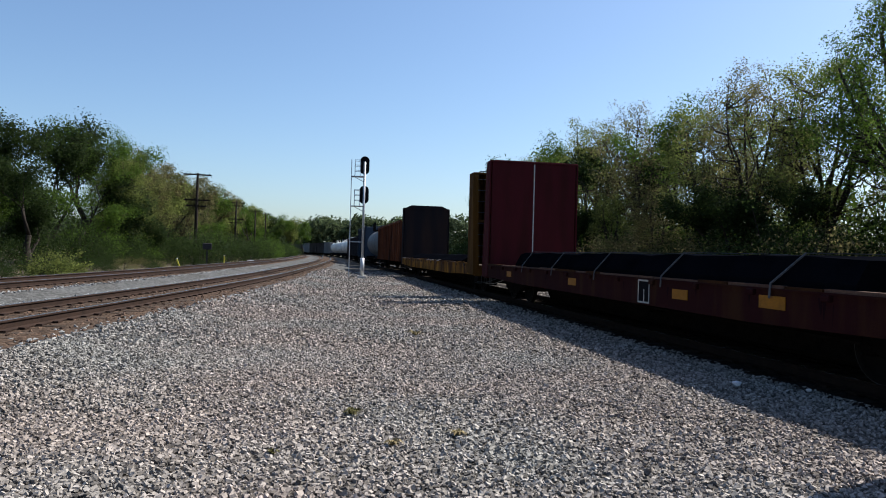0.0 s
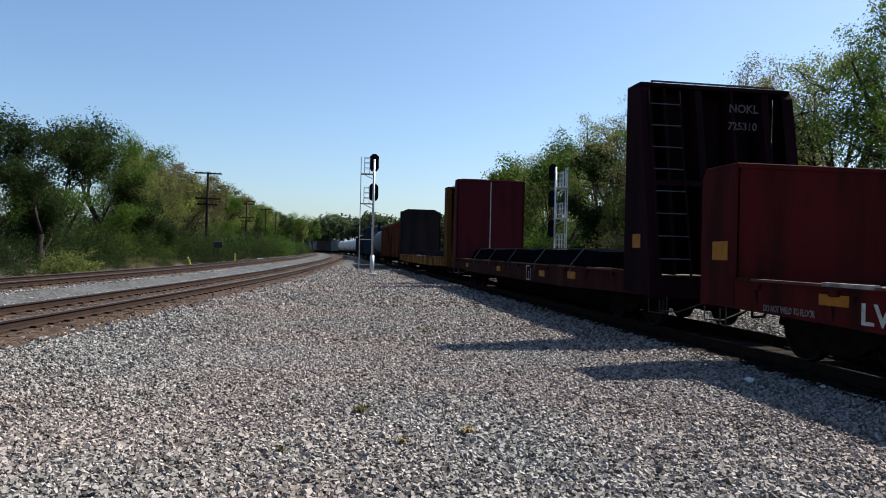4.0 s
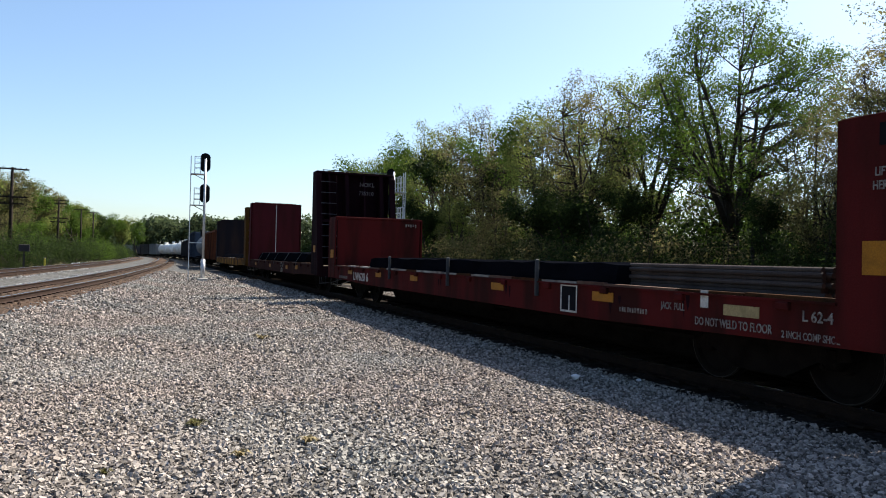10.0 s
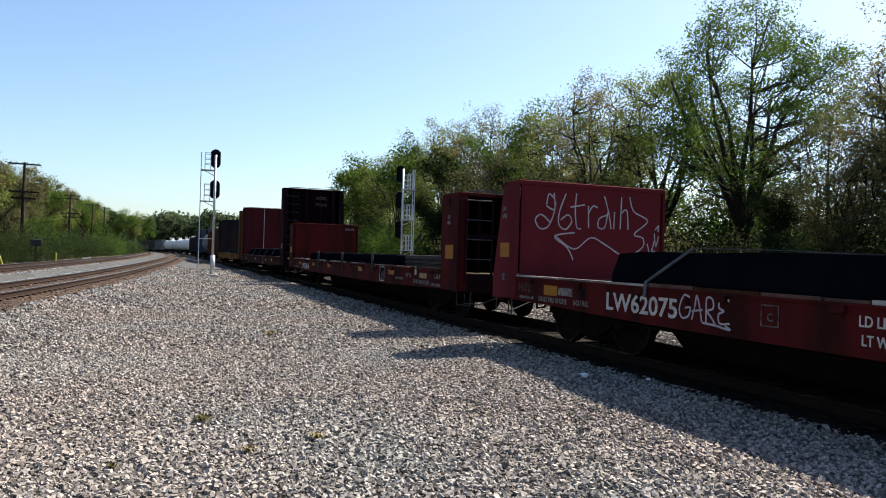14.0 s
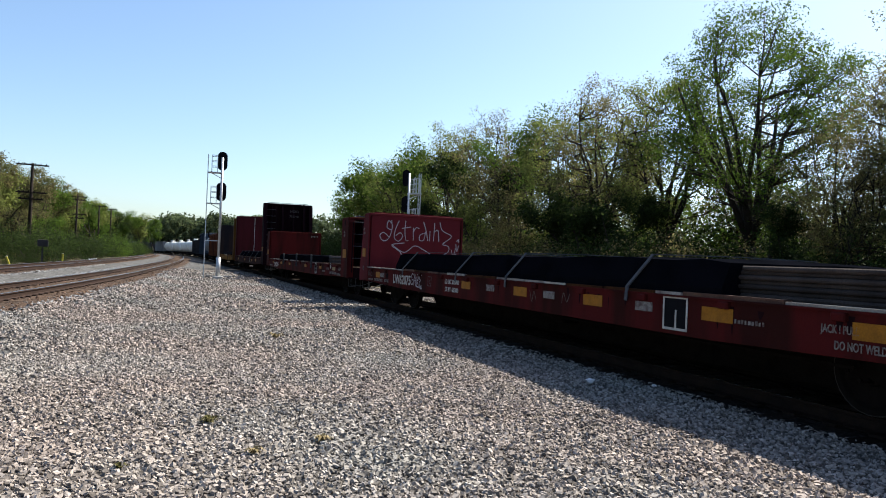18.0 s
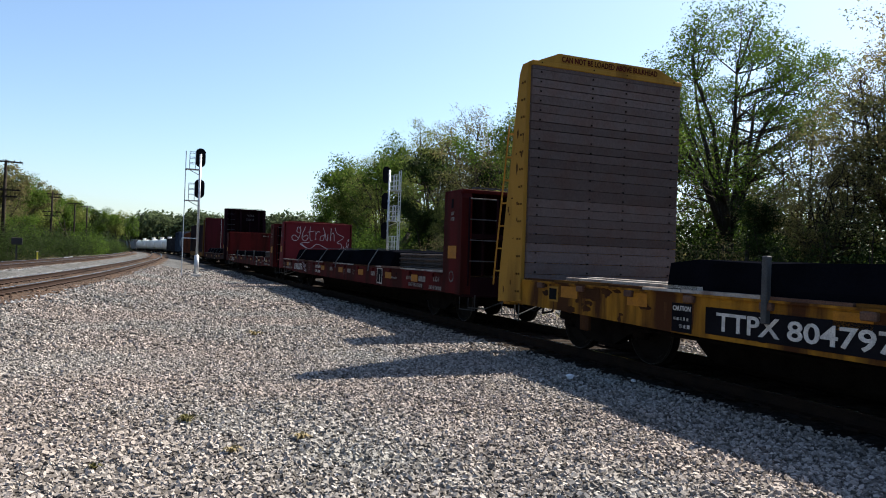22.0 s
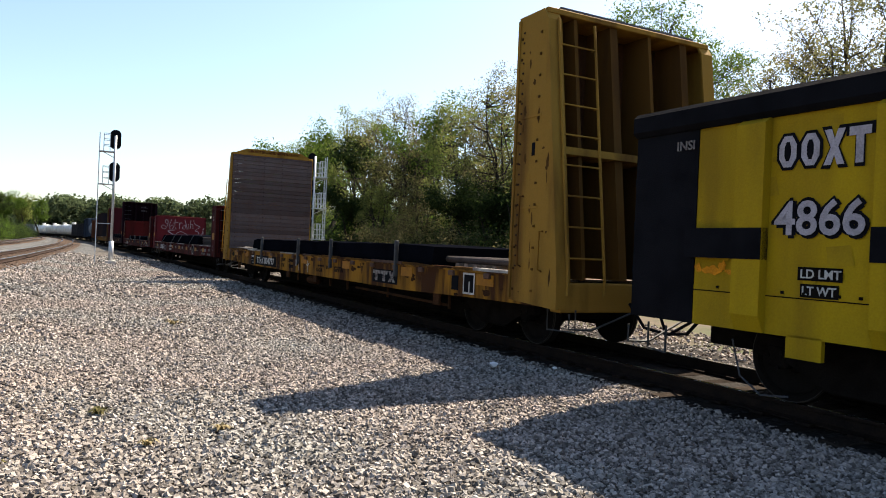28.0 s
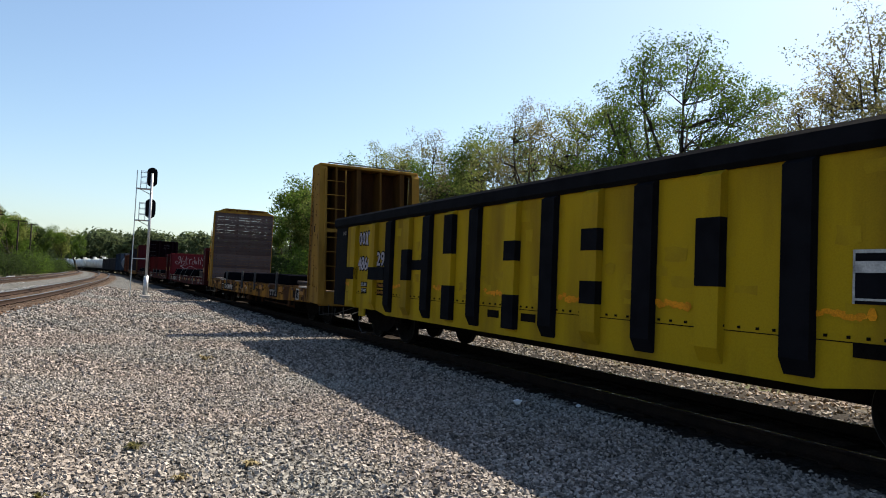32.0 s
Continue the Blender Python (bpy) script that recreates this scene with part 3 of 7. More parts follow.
# ---- stones ----
def stones(name, places, sizes, label, faces=12, z=0.0, material=None):
    """Crushed stones as one body of loose pieces: irregular solids, turned and squashed at random."""
    rng = np.random.default_rng(len(places))
    bm = bmesh.new()
    if faces == 8:
        tip = [bm.verts.new(v) for v in ((1.15, 0, 0), (-1.15, 0, 0), (0, 1.15, 0), (0, -1.15, 0), (0, 0, 1.15), (0, 0, -1.15))]
        for i in range(8):
            bm.faces.new((tip[i & 1], tip[2 + (i >> 1 & 1)], tip[4 + (i >> 2)]))
        bmesh.ops.recalc_face_normals(bm, faces=bm.faces)
        bm.verts.index_update()
    else:
        bmesh.ops.create_cube(bm, size=1.35)
        bmesh.ops.triangulate(bm, faces=bm.faces)
    bm.verts.ensure_lookup_table()
    base = np.array([v.co[:] for v in bm.verts])
    tris = np.array([[v.index for v in f.verts] for f in bm.faces])
    bm.free()
    n, k = len(places), len(base)
    q = rng.normal(size=(n, 4))
    q /= np.linalg.norm(q, axis=1)[:, None]
    w, x, y, zz = q.T
    R = np.stack([1 - 2 * (y * y + zz * zz), 2 * (x * y - zz * w), 2 * (x * zz + y * w), 2 * (x * y + zz * w), 1 - 2 * (x * x + zz * zz), 2 * (y * zz - x * w), 2 * (x * zz - y * w), 2 * (y * zz + x * w), 1 - 2 * (x * x + y * y)], 1).reshape(n, 3, 3)
    shape = base[None] * rng.uniform(0.72, 1.3, (n, k, 1)) * rng.uniform(0.45, 1.1, (n, 1, 3))
    v = np.einsum("nij,nkj->nki", R, shape) * sizes[:, None, None]
    v[:, :, :2] += places[:, None, :2]
    v[:, :, 2] = v[:, :, 2] * 0.85 + places[:, None, 2] + sizes[:, None] * rng.uniform(0.1, 0.62, (n, 1)) + z
    f = (tris[None] + (np.arange(n) * k)[:, None, None]).reshape(-1)
    me = bpy.data.meshes.new(name)
    me.vertices.add(n * k)
    me.vertices.foreach_set("co", v.reshape(-1).astype(np.float32))
    me.loops.add(len(f))
    me.loops.foreach_set("vertex_index", f.astype(np.int32))
    m = len(f) // 3
    me.polygons.add(m)
    me.polygons.foreach_set("loop_start", np.arange(0, 3 * m, 3, dtype=np.int32))
    me.update(calc_edges=True)
    me.shade_flat()
    return tagged(mesh_ob(name, me, material or M["stone"]), label, "gravel", kind="stuff")


def scatter(r0, r1, a0, a1, density, seed):
    """Random places in a ring sector round the origin, angles in degrees to the right of +y."""
    rng = np.random.default_rng(seed)
    area = 0.5 * (r1 * r1 - r0 * r0) * radians(a1 - a0)
    n = int(area * density)
    r = np.sqrt(rng.uniform(r0 * r0, r1 * r1, n))
    a = np.radians(rng.uniform(a0, a1, n))
    return np.stack([r * np.sin(a), r * np.cos(a), np.zeros(n)], 1)


def yard_only(p):
    lx = np.interp(p[:, 1], WAY_Y, WAY_X)
    off = p[:, 0] * math.cos(TH) + p[:, 1] * math.sin(TH)
    keep = (off < 6.25) & (p[:, 0] > lx + 1.9)
    p = p[keep]
    d = p[:, 0] - np.interp(p[:, 1], WAY_Y, WAY_X)
    p[:, 2] = np.clip((3.5 - d) / 1.75, 0, 1) * 0.25
    return p


def build_stones():
    loose = "loose crushed stones, grey and tan, sunlit"
    near = yard_only(scatter(3.8, 7.2, -38, 50, 1400, 1))
    stones("gravel", near, np.random.default_rng(5).uniform(0.011, 0.031, len(near)), loose)
    for r0, r1, a0, a1, dense, lo, hi in ((7.2, 12.0, -38, 48, 950, 0.012, 0.03), (12.0, 20.0, -38, 40, 300, 0.018, 0.038), (20.0, 42.0, -30, 14, 75, 0.03, 0.058), (42.0, 60.0, -24, 4, 20, 0.045, 0.075)):
        ring = yard_only(scatter(r0, r1, a0, a1, dense, int(r0)))
        stones("gravel", ring, np.random.default_rng(int(r1)).uniform(lo, hi, len(ring)), loose, faces=8)
    rng = np.random.default_rng(12)
    # over the beds of the main tracks, clear of their rails; brown with rust close to them
    n = 30000
    y = 6 + 52 * rng.uniform(0, 1, n) ** 1.25
    d = rng.uniform(-7.4, 2.3, n)
    x = np.array([left_x(float(v)) for v in y]) + d
    clear = np.ones(n, bool)
    for r in (-0.7535, 0.7535, -5.7535, -4.2465):
        clear &= np.abs(d - r) > 0.11
    gauge = (np.abs(d) < 1.3) | (np.abs(d + 5.0) < 1.3)
    clear &= ~gauge | (rng.uniform(0, 1, n) < 0.3)
    z = np.where(np.abs(d) < 1.3, 0.212, np.where(np.abs(d) < 1.75, 0.195, np.where(np.abs(d + 5.0) < 1.3, 0.302, np.where(np.abs(d + 5.0) < 1.75, 0.285, 0.2))))
    z = np.where((d < -1.75) & (d > -3.25), 0.10 + (np.abs(d + 2.6) / 0.85) * 0.09, z)
    z = np.where(d > 1.75, 0.2 - (d - 1.75) * 0.135, z)
    rusty = gauge | ((d > 0) & (d < 1.6 + rng.normal(0, 0.22, n)))
    for some, paint, label in ((clear & ~rusty, M["grey_stone"], "pale grey ballast stones round the main tracks"), (clear & rusty, M["rusty_stone"], "rust-brown ballast stones along the rails")):
        bed = np.stack([x, y, z], 1)[some]
        stones("ballast", bed, rng.uniform(0.03, 0.055, len(bed)), label, faces=8, material=paint)
    n = 7500
    s, o = 2 + 34 * rng.uniform(0, 1, n) ** 1.2, rng.uniform(8.8, 12.4, n)
    side = np.stack([o * math.cos(TH) - s * math.sin(TH), o * math.sin(TH) + s * math.cos(TH), np.full(n, 0.004)], 1)
    stones("gravel", side, rng.uniform(0.03, 0.055, n), "loose stones on the sunny side of the train", faces=8)


# ---- signals ----
def signal(x, y, height, facing, heads, label):
    """A two-head mast signal with its ladder and platforms. facing: degrees of the heads' turn."""
    t = tagged(new("railway_signal"), label, "railway signal", "railway signals")
    t.matrix_basis = pose(x, y, 0, 0, 0, facing)
    part("foundation", boxes((-0.28, -0.28, -0.1, 0.28, 0.28, 0.16), bevel=0.02), M["concrete"], t)
    bm = bmesh.new()
    tube(bm, [(0, 0, 0.14), (0, 0, 1.25)], 0.13, 12)
    part("mast_base", bm, M["galv"], t, "thick pale base sleeve", smooth=True)
    bm = bmesh.new()
    tube(bm, [(0, 0, 1.2), (0, 0, max(heads) + 0.2)], 0.07, 12)
    part("mast", bm, M["galv"], t, smooth=True)
    for z in heads:
        oval = [(0.285 * math.cos(a), z + (0.27 if math.sin(a) > 0 else -0.27) + 0.285 * math.sin(a)) for a in [2 * math.pi * k / 28 for k in range(28)]]
        h = part("signal_head", prism(bmesh.new(), oval, 1, 0.10, 0.13), M["black"], t, "oval black signal backing plate")
        part("housing", boxes((-0.13, 0.13, z - 0.46, 0.13, 0.22, z + 0.46), bevel=0.03), M["black"], h)
        for dz in (-0.3, 0.0, 0.3):
            v = bmesh.new()
            tube(v, [(0, 0.2, z + dz), (0, 0.46, z + dz - 0.02)], 0.11, 10)
            part("lens_hood", v, M["black"], h)
        b = bmesh.new()
        tube(b, [(0, 0.02, z - 0.3), (0, 0.14, z - 0.3)], 0.05, 8)
        part("bracket", b, M["galv"], h)
        # platform and guard beside the mast
        pz = z - 0.72
        p = part("platform", boxes((-0.78, -0.33, pz - 0.02, -0.05, 0.33, pz + 0.02)), M["galv"], t)
        for y0 in (-0.34, 0.31):
            part("guard_rail", boxes(*[(x0, y0, pz, x0 + 0.03, y0 + 0.03, pz + 1.0) for x0 in (-0.6, -0.28)], *[(-0.6, y0 + 0.002, zz, -0.25, y0 + 0.028, zz + 0.03) for zz in (pz + 0.34, pz + 0.66, pz + 0.97)]), M["galv"], p)
        br = bmesh.new()
        tube(br, [(-0.6, 0, pz - 0.02), (-0.05, 0, pz - 0.3)], 0.022, 6)
        part("brace", br, M["galv"], p)
    lad = part("ladder_stile", boxes((-0.815, -0.2, 0.0, -0.775, -0.16, height - 0.3)), M["galv"], t)
    part("ladder_stile", boxes((-0.815, 0.16, 0.0, -0.775, 0.2, height - 0.3)), M["galv"], t)
    me = None
    z = 0.3
    while z < height - 0.4:
        if me is None:
            r = bmesh.new()
            tube(r, [(-0.795, -0.18, 0), (-0.795, 0.18, 0)], 0.012, 6)
            ob = part("rung", r, M["galv"], lad)
            me = ob.data
        else:
            ob = new("rung", me)
            ob.parent = lad
        ob.location.z = z
        z += 0.3
    part("ladder_tie", boxes((-0.79, -0.02, 2.2, -0.06, 0.02, 2.24)), M["galv"], t)
    return t


def lattice_signal(x, y, top, facing, label):
    """The signal across the train's track: a pair of ladder-braced posts with heads beside them."""
    t = tagged(new("railway_signal"), label, "railway signal", "railway signals")
    t.matrix_basis = pose(x, y, 0, 0, 0, facing)
    part("foundation", boxes((-0.5, -0.3, -0.1, 0.7, 0.3, 0.15), bevel=0.02), M["concrete"], t)
    bm = bmesh.new()
    tube(bm, [(0, 0, 0.1), (0, 0, top)], 0.062, 10)
    part("mast", bm, M["galv"], t, smooth=True)
    for y0 in (-0.2, 0.17):
        lad = part("ladder_stile", boxes((0.68, y0, 0.1, 0.73, y0 + 0.04, top)), M["galv"], t)
    for z in np.arange(0.5, top, 0.3):
        part("rung", boxes((0.69, -0.17, z, 0.715, 0.18, z + 0.025)), M["galv"], lad)
    for z in (top - 1.3, top - 3.2, top - 5.1):
        p = part("platform", boxes((0.0, -0.36, z, 0.74, 0.36, z + 0.05)), M["galv"], t)
        for y0 in (-0.36, 0.33):
            part("guard_rail", boxes(*[(x0, y0, z, x0 + 0.035, y0 + 0.03, z + 1.0) for x0 in (0.2, 0.36, 0.55)], *[(0.2, y0 + 0.002, z + k, 0.585, y0 + 0.028, z + k + 0.035) for k in (0.3, 0.62, 0.96)]), M["galv"], p)
        part("brace", tube(bmesh.new(), [(0.68, 0, z), (0.06, 0, z - 0.3)], 0.025, 6), M["galv"], p)
    for z in (top - 0.32, top - 1.95, top - 3.8):
        bm = bmesh.new()
        prism(bm, [(-0.15 + 0.26 * math.cos(a), z + (0.26 if math.sin(a) > 0 else -0.26) + 0.26 * math.sin(a)) for a in [2 * math.pi * k / 20 for k in range(20)]], 1, 0.10, 0.13)
        h = part("signal_head", bm, M["black"], t, "black oval signal head")
        part("housing", boxes((-0.27, 0.13, z - 0.44, -0.03, 0.3, z + 0.44), bevel=0.02), M["black"], h)
        part("bracket", boxes((-0.06, 0.04, z - 0.05, 0.02, 0.10, z + 0.05)), M["galv"], h)
    return t


signal(-4.93, 44.2, 7.55, 6.0, (6.93, 5.12), "white two-head railway signal mast with ladder, beside the gravel yard")
lattice_signal(6.25, 44.7, 6.95, 10.0, "white ladder-framed railway signal beyond the moving train")


# ---- poles ----
def pole(x, y, h, arms, label):
    t = tagged(new("utility_pole"), label, "utility pole", "line of utility poles")
    t.matrix_basis = pose(x, y, 0, 0, random.uniform(-0.6, 0.6), 15)
    bm = bmesh.new()
    tube(bm, [(0, 0, -0.2), (0, 0, h * 0.5), (0, 0, h)], [0.19, 0.16, 0.12], 10)
    part("post", bm, M["pole"], t, smooth=True)
    for z, w in arms:
        a = part("crossarm", boxes((-w / 2, -0.16, z - 0.07, w / 2, -0.05, z + 0.07)), M["pole"], t)
        for k in range(6):
            x0 = (k - 2.5) * w / 6
            b = bmesh.new()
            tube(b, [(x0, -0.1, z + 0.06), (x0, -0.1, z + 0.2)], [0.045, 0.03], 6)
            part("insulator", b, M["black"], a)
    return t


pole(-26.9, 78.4, 9.7, ((9.5, 2.9), (6.75, 2.7), (6.1, 2.2)), "dark wooden utility pole with several crossarms")
pole(-35.5, 123.3, 9.8, ((9.4, 2.8), (8.9, 2.4), (6.6, 2.6), (6.0, 2.2)), "dark wooden utility pole with several crossarms")
pole(-39.8, 152.7, 9.8, ((9.6, 2.7),), "slim wooden utility pole with one crossarm")
pole(-40.2, 163.4, 9.8, ((9.6, 2.5),), "slim wooden utility pole with one crossarm")


def trackside():
    """Small things at the edge of the bushes."""
    t = tagged(new("marker_post"), "leaning yellow marker post beside the track", "marker post")
    t.matrix_basis = pose(-18.1, 49.9, 0.1, 0, -22, 0)
    part("post", boxes((-0.05, -0.05, -0.2, 0.05, 0.05, 0.72), bevel=0.01), M["yellowpost"], t)
    part("cap", boxes((-0.06, -0.06, 0.72, 0.06, 0.06, 0.76)), M["white"], t)
    t = tagged(new("marker_post"), "slim yellow-green marker post beside the track", "marker post")
    t.matrix_basis = pose(-18.6, 61.5, 0.1)
    part("post", boxes((-0.05, -0.05, -0.2, 0.05, 0.05, 0.86), bevel=0.01), M["yellowpost"], t)
    part("cap", boxes((-0.06, -0.06, 0.86, 0.06, 0.06, 0.9)), M["white"], t)
    t = tagged(new("equipment_box"), "grey metal equipment box on a post among bushes", "equipment box")
    t.matrix_basis = pose(-20.4, 62.5, 0.0, 0, 0, 20)
    part("post", boxes((-0.06, -0.06, -0.1, 0.06, 0.06, 1.5)), M["darkcar"], t)
    part("cabinet", boxes((-0.38, -0.3, 1.45, 0.38, 0.3, 2.0), bevel=0.03), M["darkcar"], t)
    t = tagged(new("guard_fence"), "low white guard fence beside the far track", "fence")
    t.matrix_basis = pose(-18.9, 70.0, 0.0, 0, 0, 96)
    for k in range(5):
        part("post", boxes((k * 0.9 - 0.05, -0.05, -0.1, k * 0.9 + 0.05, 0.05, 0.5)), M["litter"], t)
    part("board", boxes((-0.2, -0.09, 0.25, 3.8, -0.05, 0.38)), M["litter"], t)


trackside()


# ---- trees ----
def leaf_mesh(name, centers, spread, size, seed, material, per):
    """Leaves as small blades scattered round the twigs."""
    rng = np.random.default_rng(seed)
    n = len(centers) * per
    out = rng.normal(size=(n, 3))
    out /= np.linalg.norm(out, axis=1)[:, None]
    big = np.repeat(rng.uniform(0.75, 1.35, (len(centers), 1)), per, 0)
    c = np.repeat(centers, per, 0) + out * big * rng.uniform(0.05, 1.0, (n, 1)) ** 0.6 * spread * 1.75 * np.array([1, 1, 0.72])
    up = out + np.array([0, 0, 0.5]) + rng.normal(size=(n, 3)) * 0.55
    up /= np.linalg.norm(up, axis=1)[:, None]
    a = np.cross(up, rng.normal(size=(n, 3)))
    a /= np.linalg.norm(a, axis=1)[:, None]
    b = np.cross(up, a)
    s = rng.uniform(0.6, 1.35, (n, 1)) * size
    curl = np.cross(a, b) * s * rng.uniform(-0.3, 0.3, (n, 1))
    v = np.stack([c - a * s + curl, c + b * s * 0.62 + a * s * 0.15, c - b * s * 0.5 + a * s * 0.75], 1)
    me = bpy.data.meshes.new(name)
    me.vertices.add(3 * n)
    me.vertices.foreach_set("co", v.reshape(-1).astype(np.float32))
    me.loops.add(3 * n)
    me.loops.foreach_set("vertex_index", np.arange(3 * n, dtype=np.int32))
    me.polygons.add(n)
    me.polygons.foreach_set("loop_start", np.arange(0, 3 * n, 3, dtype=np.int32))
    me.update(calc_edges=True)
    me.shade_flat()
    me.materials.append(material)
    return me


def make_tree(h, spread, seed, leaf, label, per=26, leaf_size=0.16, bare=0.3, clump=0.45, trunk_r=0.2, stems=1, tips_goal=260, outer=False, category="tree", group="trees along the railway"):
    """A tapered trunk that forks into limbs and twigs; leaves hang in loose clumps round the twigs."""
    rnd = random.Random(seed)
    t = tagged(new("tree" if category == "tree" else "bush"), label, category, group)
    bm = bmesh.new()
    tips = []

    def grow(p, d, length, r, depth):
        pts, rad = [p], [r]
        q = p
        for k in range(3):
            d = (d + Vector((rnd.gauss(0, 0.13), rnd.gauss(0, 0.13), rnd.gauss(0.05, 0.08)))).normalized()
            q = q + d * (length / 3)
            pts.append(q)
            rad.append(r * (1 - 0.17 * (k + 1)))
            if depth >= (3 if outer else 2):
                tips.append(q)
        tube(bm, pts, rad, 7 if depth == 0 else (5 if depth < 3 else 3))
        if depth < 4:
            for k in range(rnd.choice((2, 3)) if depth else rnd.choice((3, 4))):
                a = rnd.uniform(0, 2 * math.pi)
                lean = rnd.uniform(0.35, 0.85) * spread
                nd = (d + Vector((math.cos(a) * lean, math.sin(a) * lean, rnd.uniform(-0.15, 0.25)))).normalized()
                start = pts[-1] if k < 2 else pts[rnd.choice((1, 2))]
                grow(start, nd, length * rnd.uniform(0.62, 0.82), rad[-1] * rnd.uniform(0.6, 0.8), depth + 1)
    for k in range(stems):
        a = rnd.uniform(0, 6.28)
        o = Vector((math.cos(a), math.sin(a), 0)) * (0.0 if stems == 1 else 0.5)
        grow(o + Vector((0, 0, -0.2)), Vector((math.cos(a) * 0.12 * stems, math.sin(a) * 0.12 * stems, 1)).normalized(), h * bare, trunk_r, 0)
    c = np.array([p[:] for p in tips])
    k = h / max(c[:, 2].max() + clump, 0.1)      # bring it to its height
    bmesh.ops.scale(bm, vec=(k, k, k), verts=bm.verts)
    c = c * k
    mid = c.mean(0)
    bmesh.ops.translate(bm, vec=(-mid[0] * 0.85, -mid[1] * 0.85, 0), verts=bm.verts)
    c[:, :2] -= mid[:2] * 0.85
    part("trunk", bm, M["bark"], t, smooth=True)
    c = c[c[:, 2] > h * 0.16]
    if len(c) > tips_goal:
        c = c[np.random.default_rng(seed).permutation(len(c))[:tips_goal]]
    me = leaf_mesh("crown", c, clump, leaf_size, seed + 7, leaf, per)
    mesh_ob("crown", me, leaf, t)
    return t


def dome_tree(h, wide, deep, seed, leaf, label, low=0.42, n=95, per=95, size=0.12, trunk_r=0.34, group="trees along the railway"):
    """A forked trunk whose long limbs reach airy leaf clusters that fill a rounded crown."""
    rnd = random.Random(seed)
    t = tagged(new("tree"), label, "tree", group)
    bm = bmesh.new()
    fork = Vector((0.15, 0.0, h * 0.2))
    tube(bm, [(0, 0, -0.2), (0.05, 0.03, h * 0.1), tuple(fork)], [trunk_r * 1.15, trunk_r, trunk_r * 0.85], 8)
    mid = Vector((0, 0, h * (1 + low) / 2))
    half = h * (1 - low) / 2
    stems = []
    for k in range(8):
        a = k * 1.2566 + rnd.uniform(-0.3, 0.3)
        r = 0.24 if not k else 0.42 if k < 5 else 0.62
        tip = mid + Vector((math.cos(a) * wide * r, math.sin(a) * deep * r, half * rnd.uniform(0.1, 0.45)))
        m1 = fork.lerp(tip, 0.35) + Vector((rnd.gauss(0, 0.2), rnd.gauss(0, 0.2), h * 0.03))
        m2 = fork.lerp(tip, 0.7) + Vector((rnd.gauss(0, 0.3), rnd.gauss(0, 0.3), h * 0.02))
        pts = [fork, m1, m2, tip]
        tube(bm, pts, [trunk_r * 0.55, trunk_r * 0.42, trunk_r * 0.3, trunk_r * 0.16], 6)
        stems += [fork.lerp(m1, 0.6), m1, m1.lerp(m2, 0.5), m2, m2.lerp(tip, 0.5), tip]
    centers = []
    for k in range(n):
        a, u = rnd.uniform(0, 6.283), rnd.uniform(-1, 1)
        r = rnd.uniform(0.45, 1.0) ** 0.5
        q = math.sqrt(1 - u * u)
        wob = 0.86 + 0.16 * math.sin(3 * a + seed) * q + 0.06 * math.sin(5 * u + a)
        c = mid + Vector((math.cos(a) * q * wide, math.sin(a) * q * deep, u * half)) * r * wob
        s = min(stems, key=lambda v: (v - c).length + 2.2 * max(0.0, v.z - c.z + 0.45 * (v.xy - c.xy).length))
        b = s.lerp(c, 0.55) + Vector((rnd.gauss(0, 0.2), rnd.gauss(0, 0.2), rnd.uniform(-0.5, -0.05)))
        tube(bm, [s, b, c], [0.05, 0.03, 0.01], 4)
        centers.append(c)
        for j in range(4):
            w = c + Vector((rnd.gauss(0, 0.55), rnd.gauss(0, 0.55), rnd.gauss(0.05, 0.4)))
            tube(bm, [b.lerp(c, rnd.uniform(0.3, 0.9)), w], [0.015, 0.006], 3)
            centers.append(w)
    part("trunk", bm, M["bark"], t, smooth=True)
    mesh_ob("crown", leaf_mesh("crown", np.array([c[:] for c in centers]), 0.42, size, seed + 7, leaf, per // 5), leaf, t)
    return t


def make_bush(h, w, seed, leaf, label, n=70, per=30, size=0.12):
    rng = np.random.default_rng(seed)
    t = tagged(new("bush"), label, "bush", "bushes along the railway")
    a, r = rng.uniform(0, 2 * math.pi, n), np.sqrt(rng.uniform(0, 1, n))
    top = h * (1 - 0.55 * r**2) * rng.uniform(0.55, 1.0, n)
    c = np.stack([w * r * np.cos(a), w * r * np.sin(a), top * rng.uniform(0.25, 1.0, n)], 1)
    bm = bmesh.new()
    for p in c[:: max(1, n // 14)]:
        tube(bm, [(p[0] * 0.15, p[1] * 0.15, -0.1), (p[0] * 0.6, p[1] * 0.6, p[2] * 0.55), tuple(p)], [0.035, 0.025, 0.01], 4)
    part("stem", bm, M["bark"], t)
    mesh_ob("crown", leaf_mesh("crown", c, h * 0.13, size, seed + 3, leaf, per), leaf, t)
    return t


def place(src, x, y, scale, turn, label="", tall=1.0):
    ob = copy_thing(src, pose(x, y, 0, 0, 0, turn))
    ob.matrix_basis = pose(x, y, -0.05, 0, 0, turn) @ Matrix.Diagonal((scale, scale, scale * tall, 1))
    if label:
        ob["label"] = label
    return ob


def by_track(off, s):
    p = ACROSS * off + ALONG * s
    return p.x, p.y


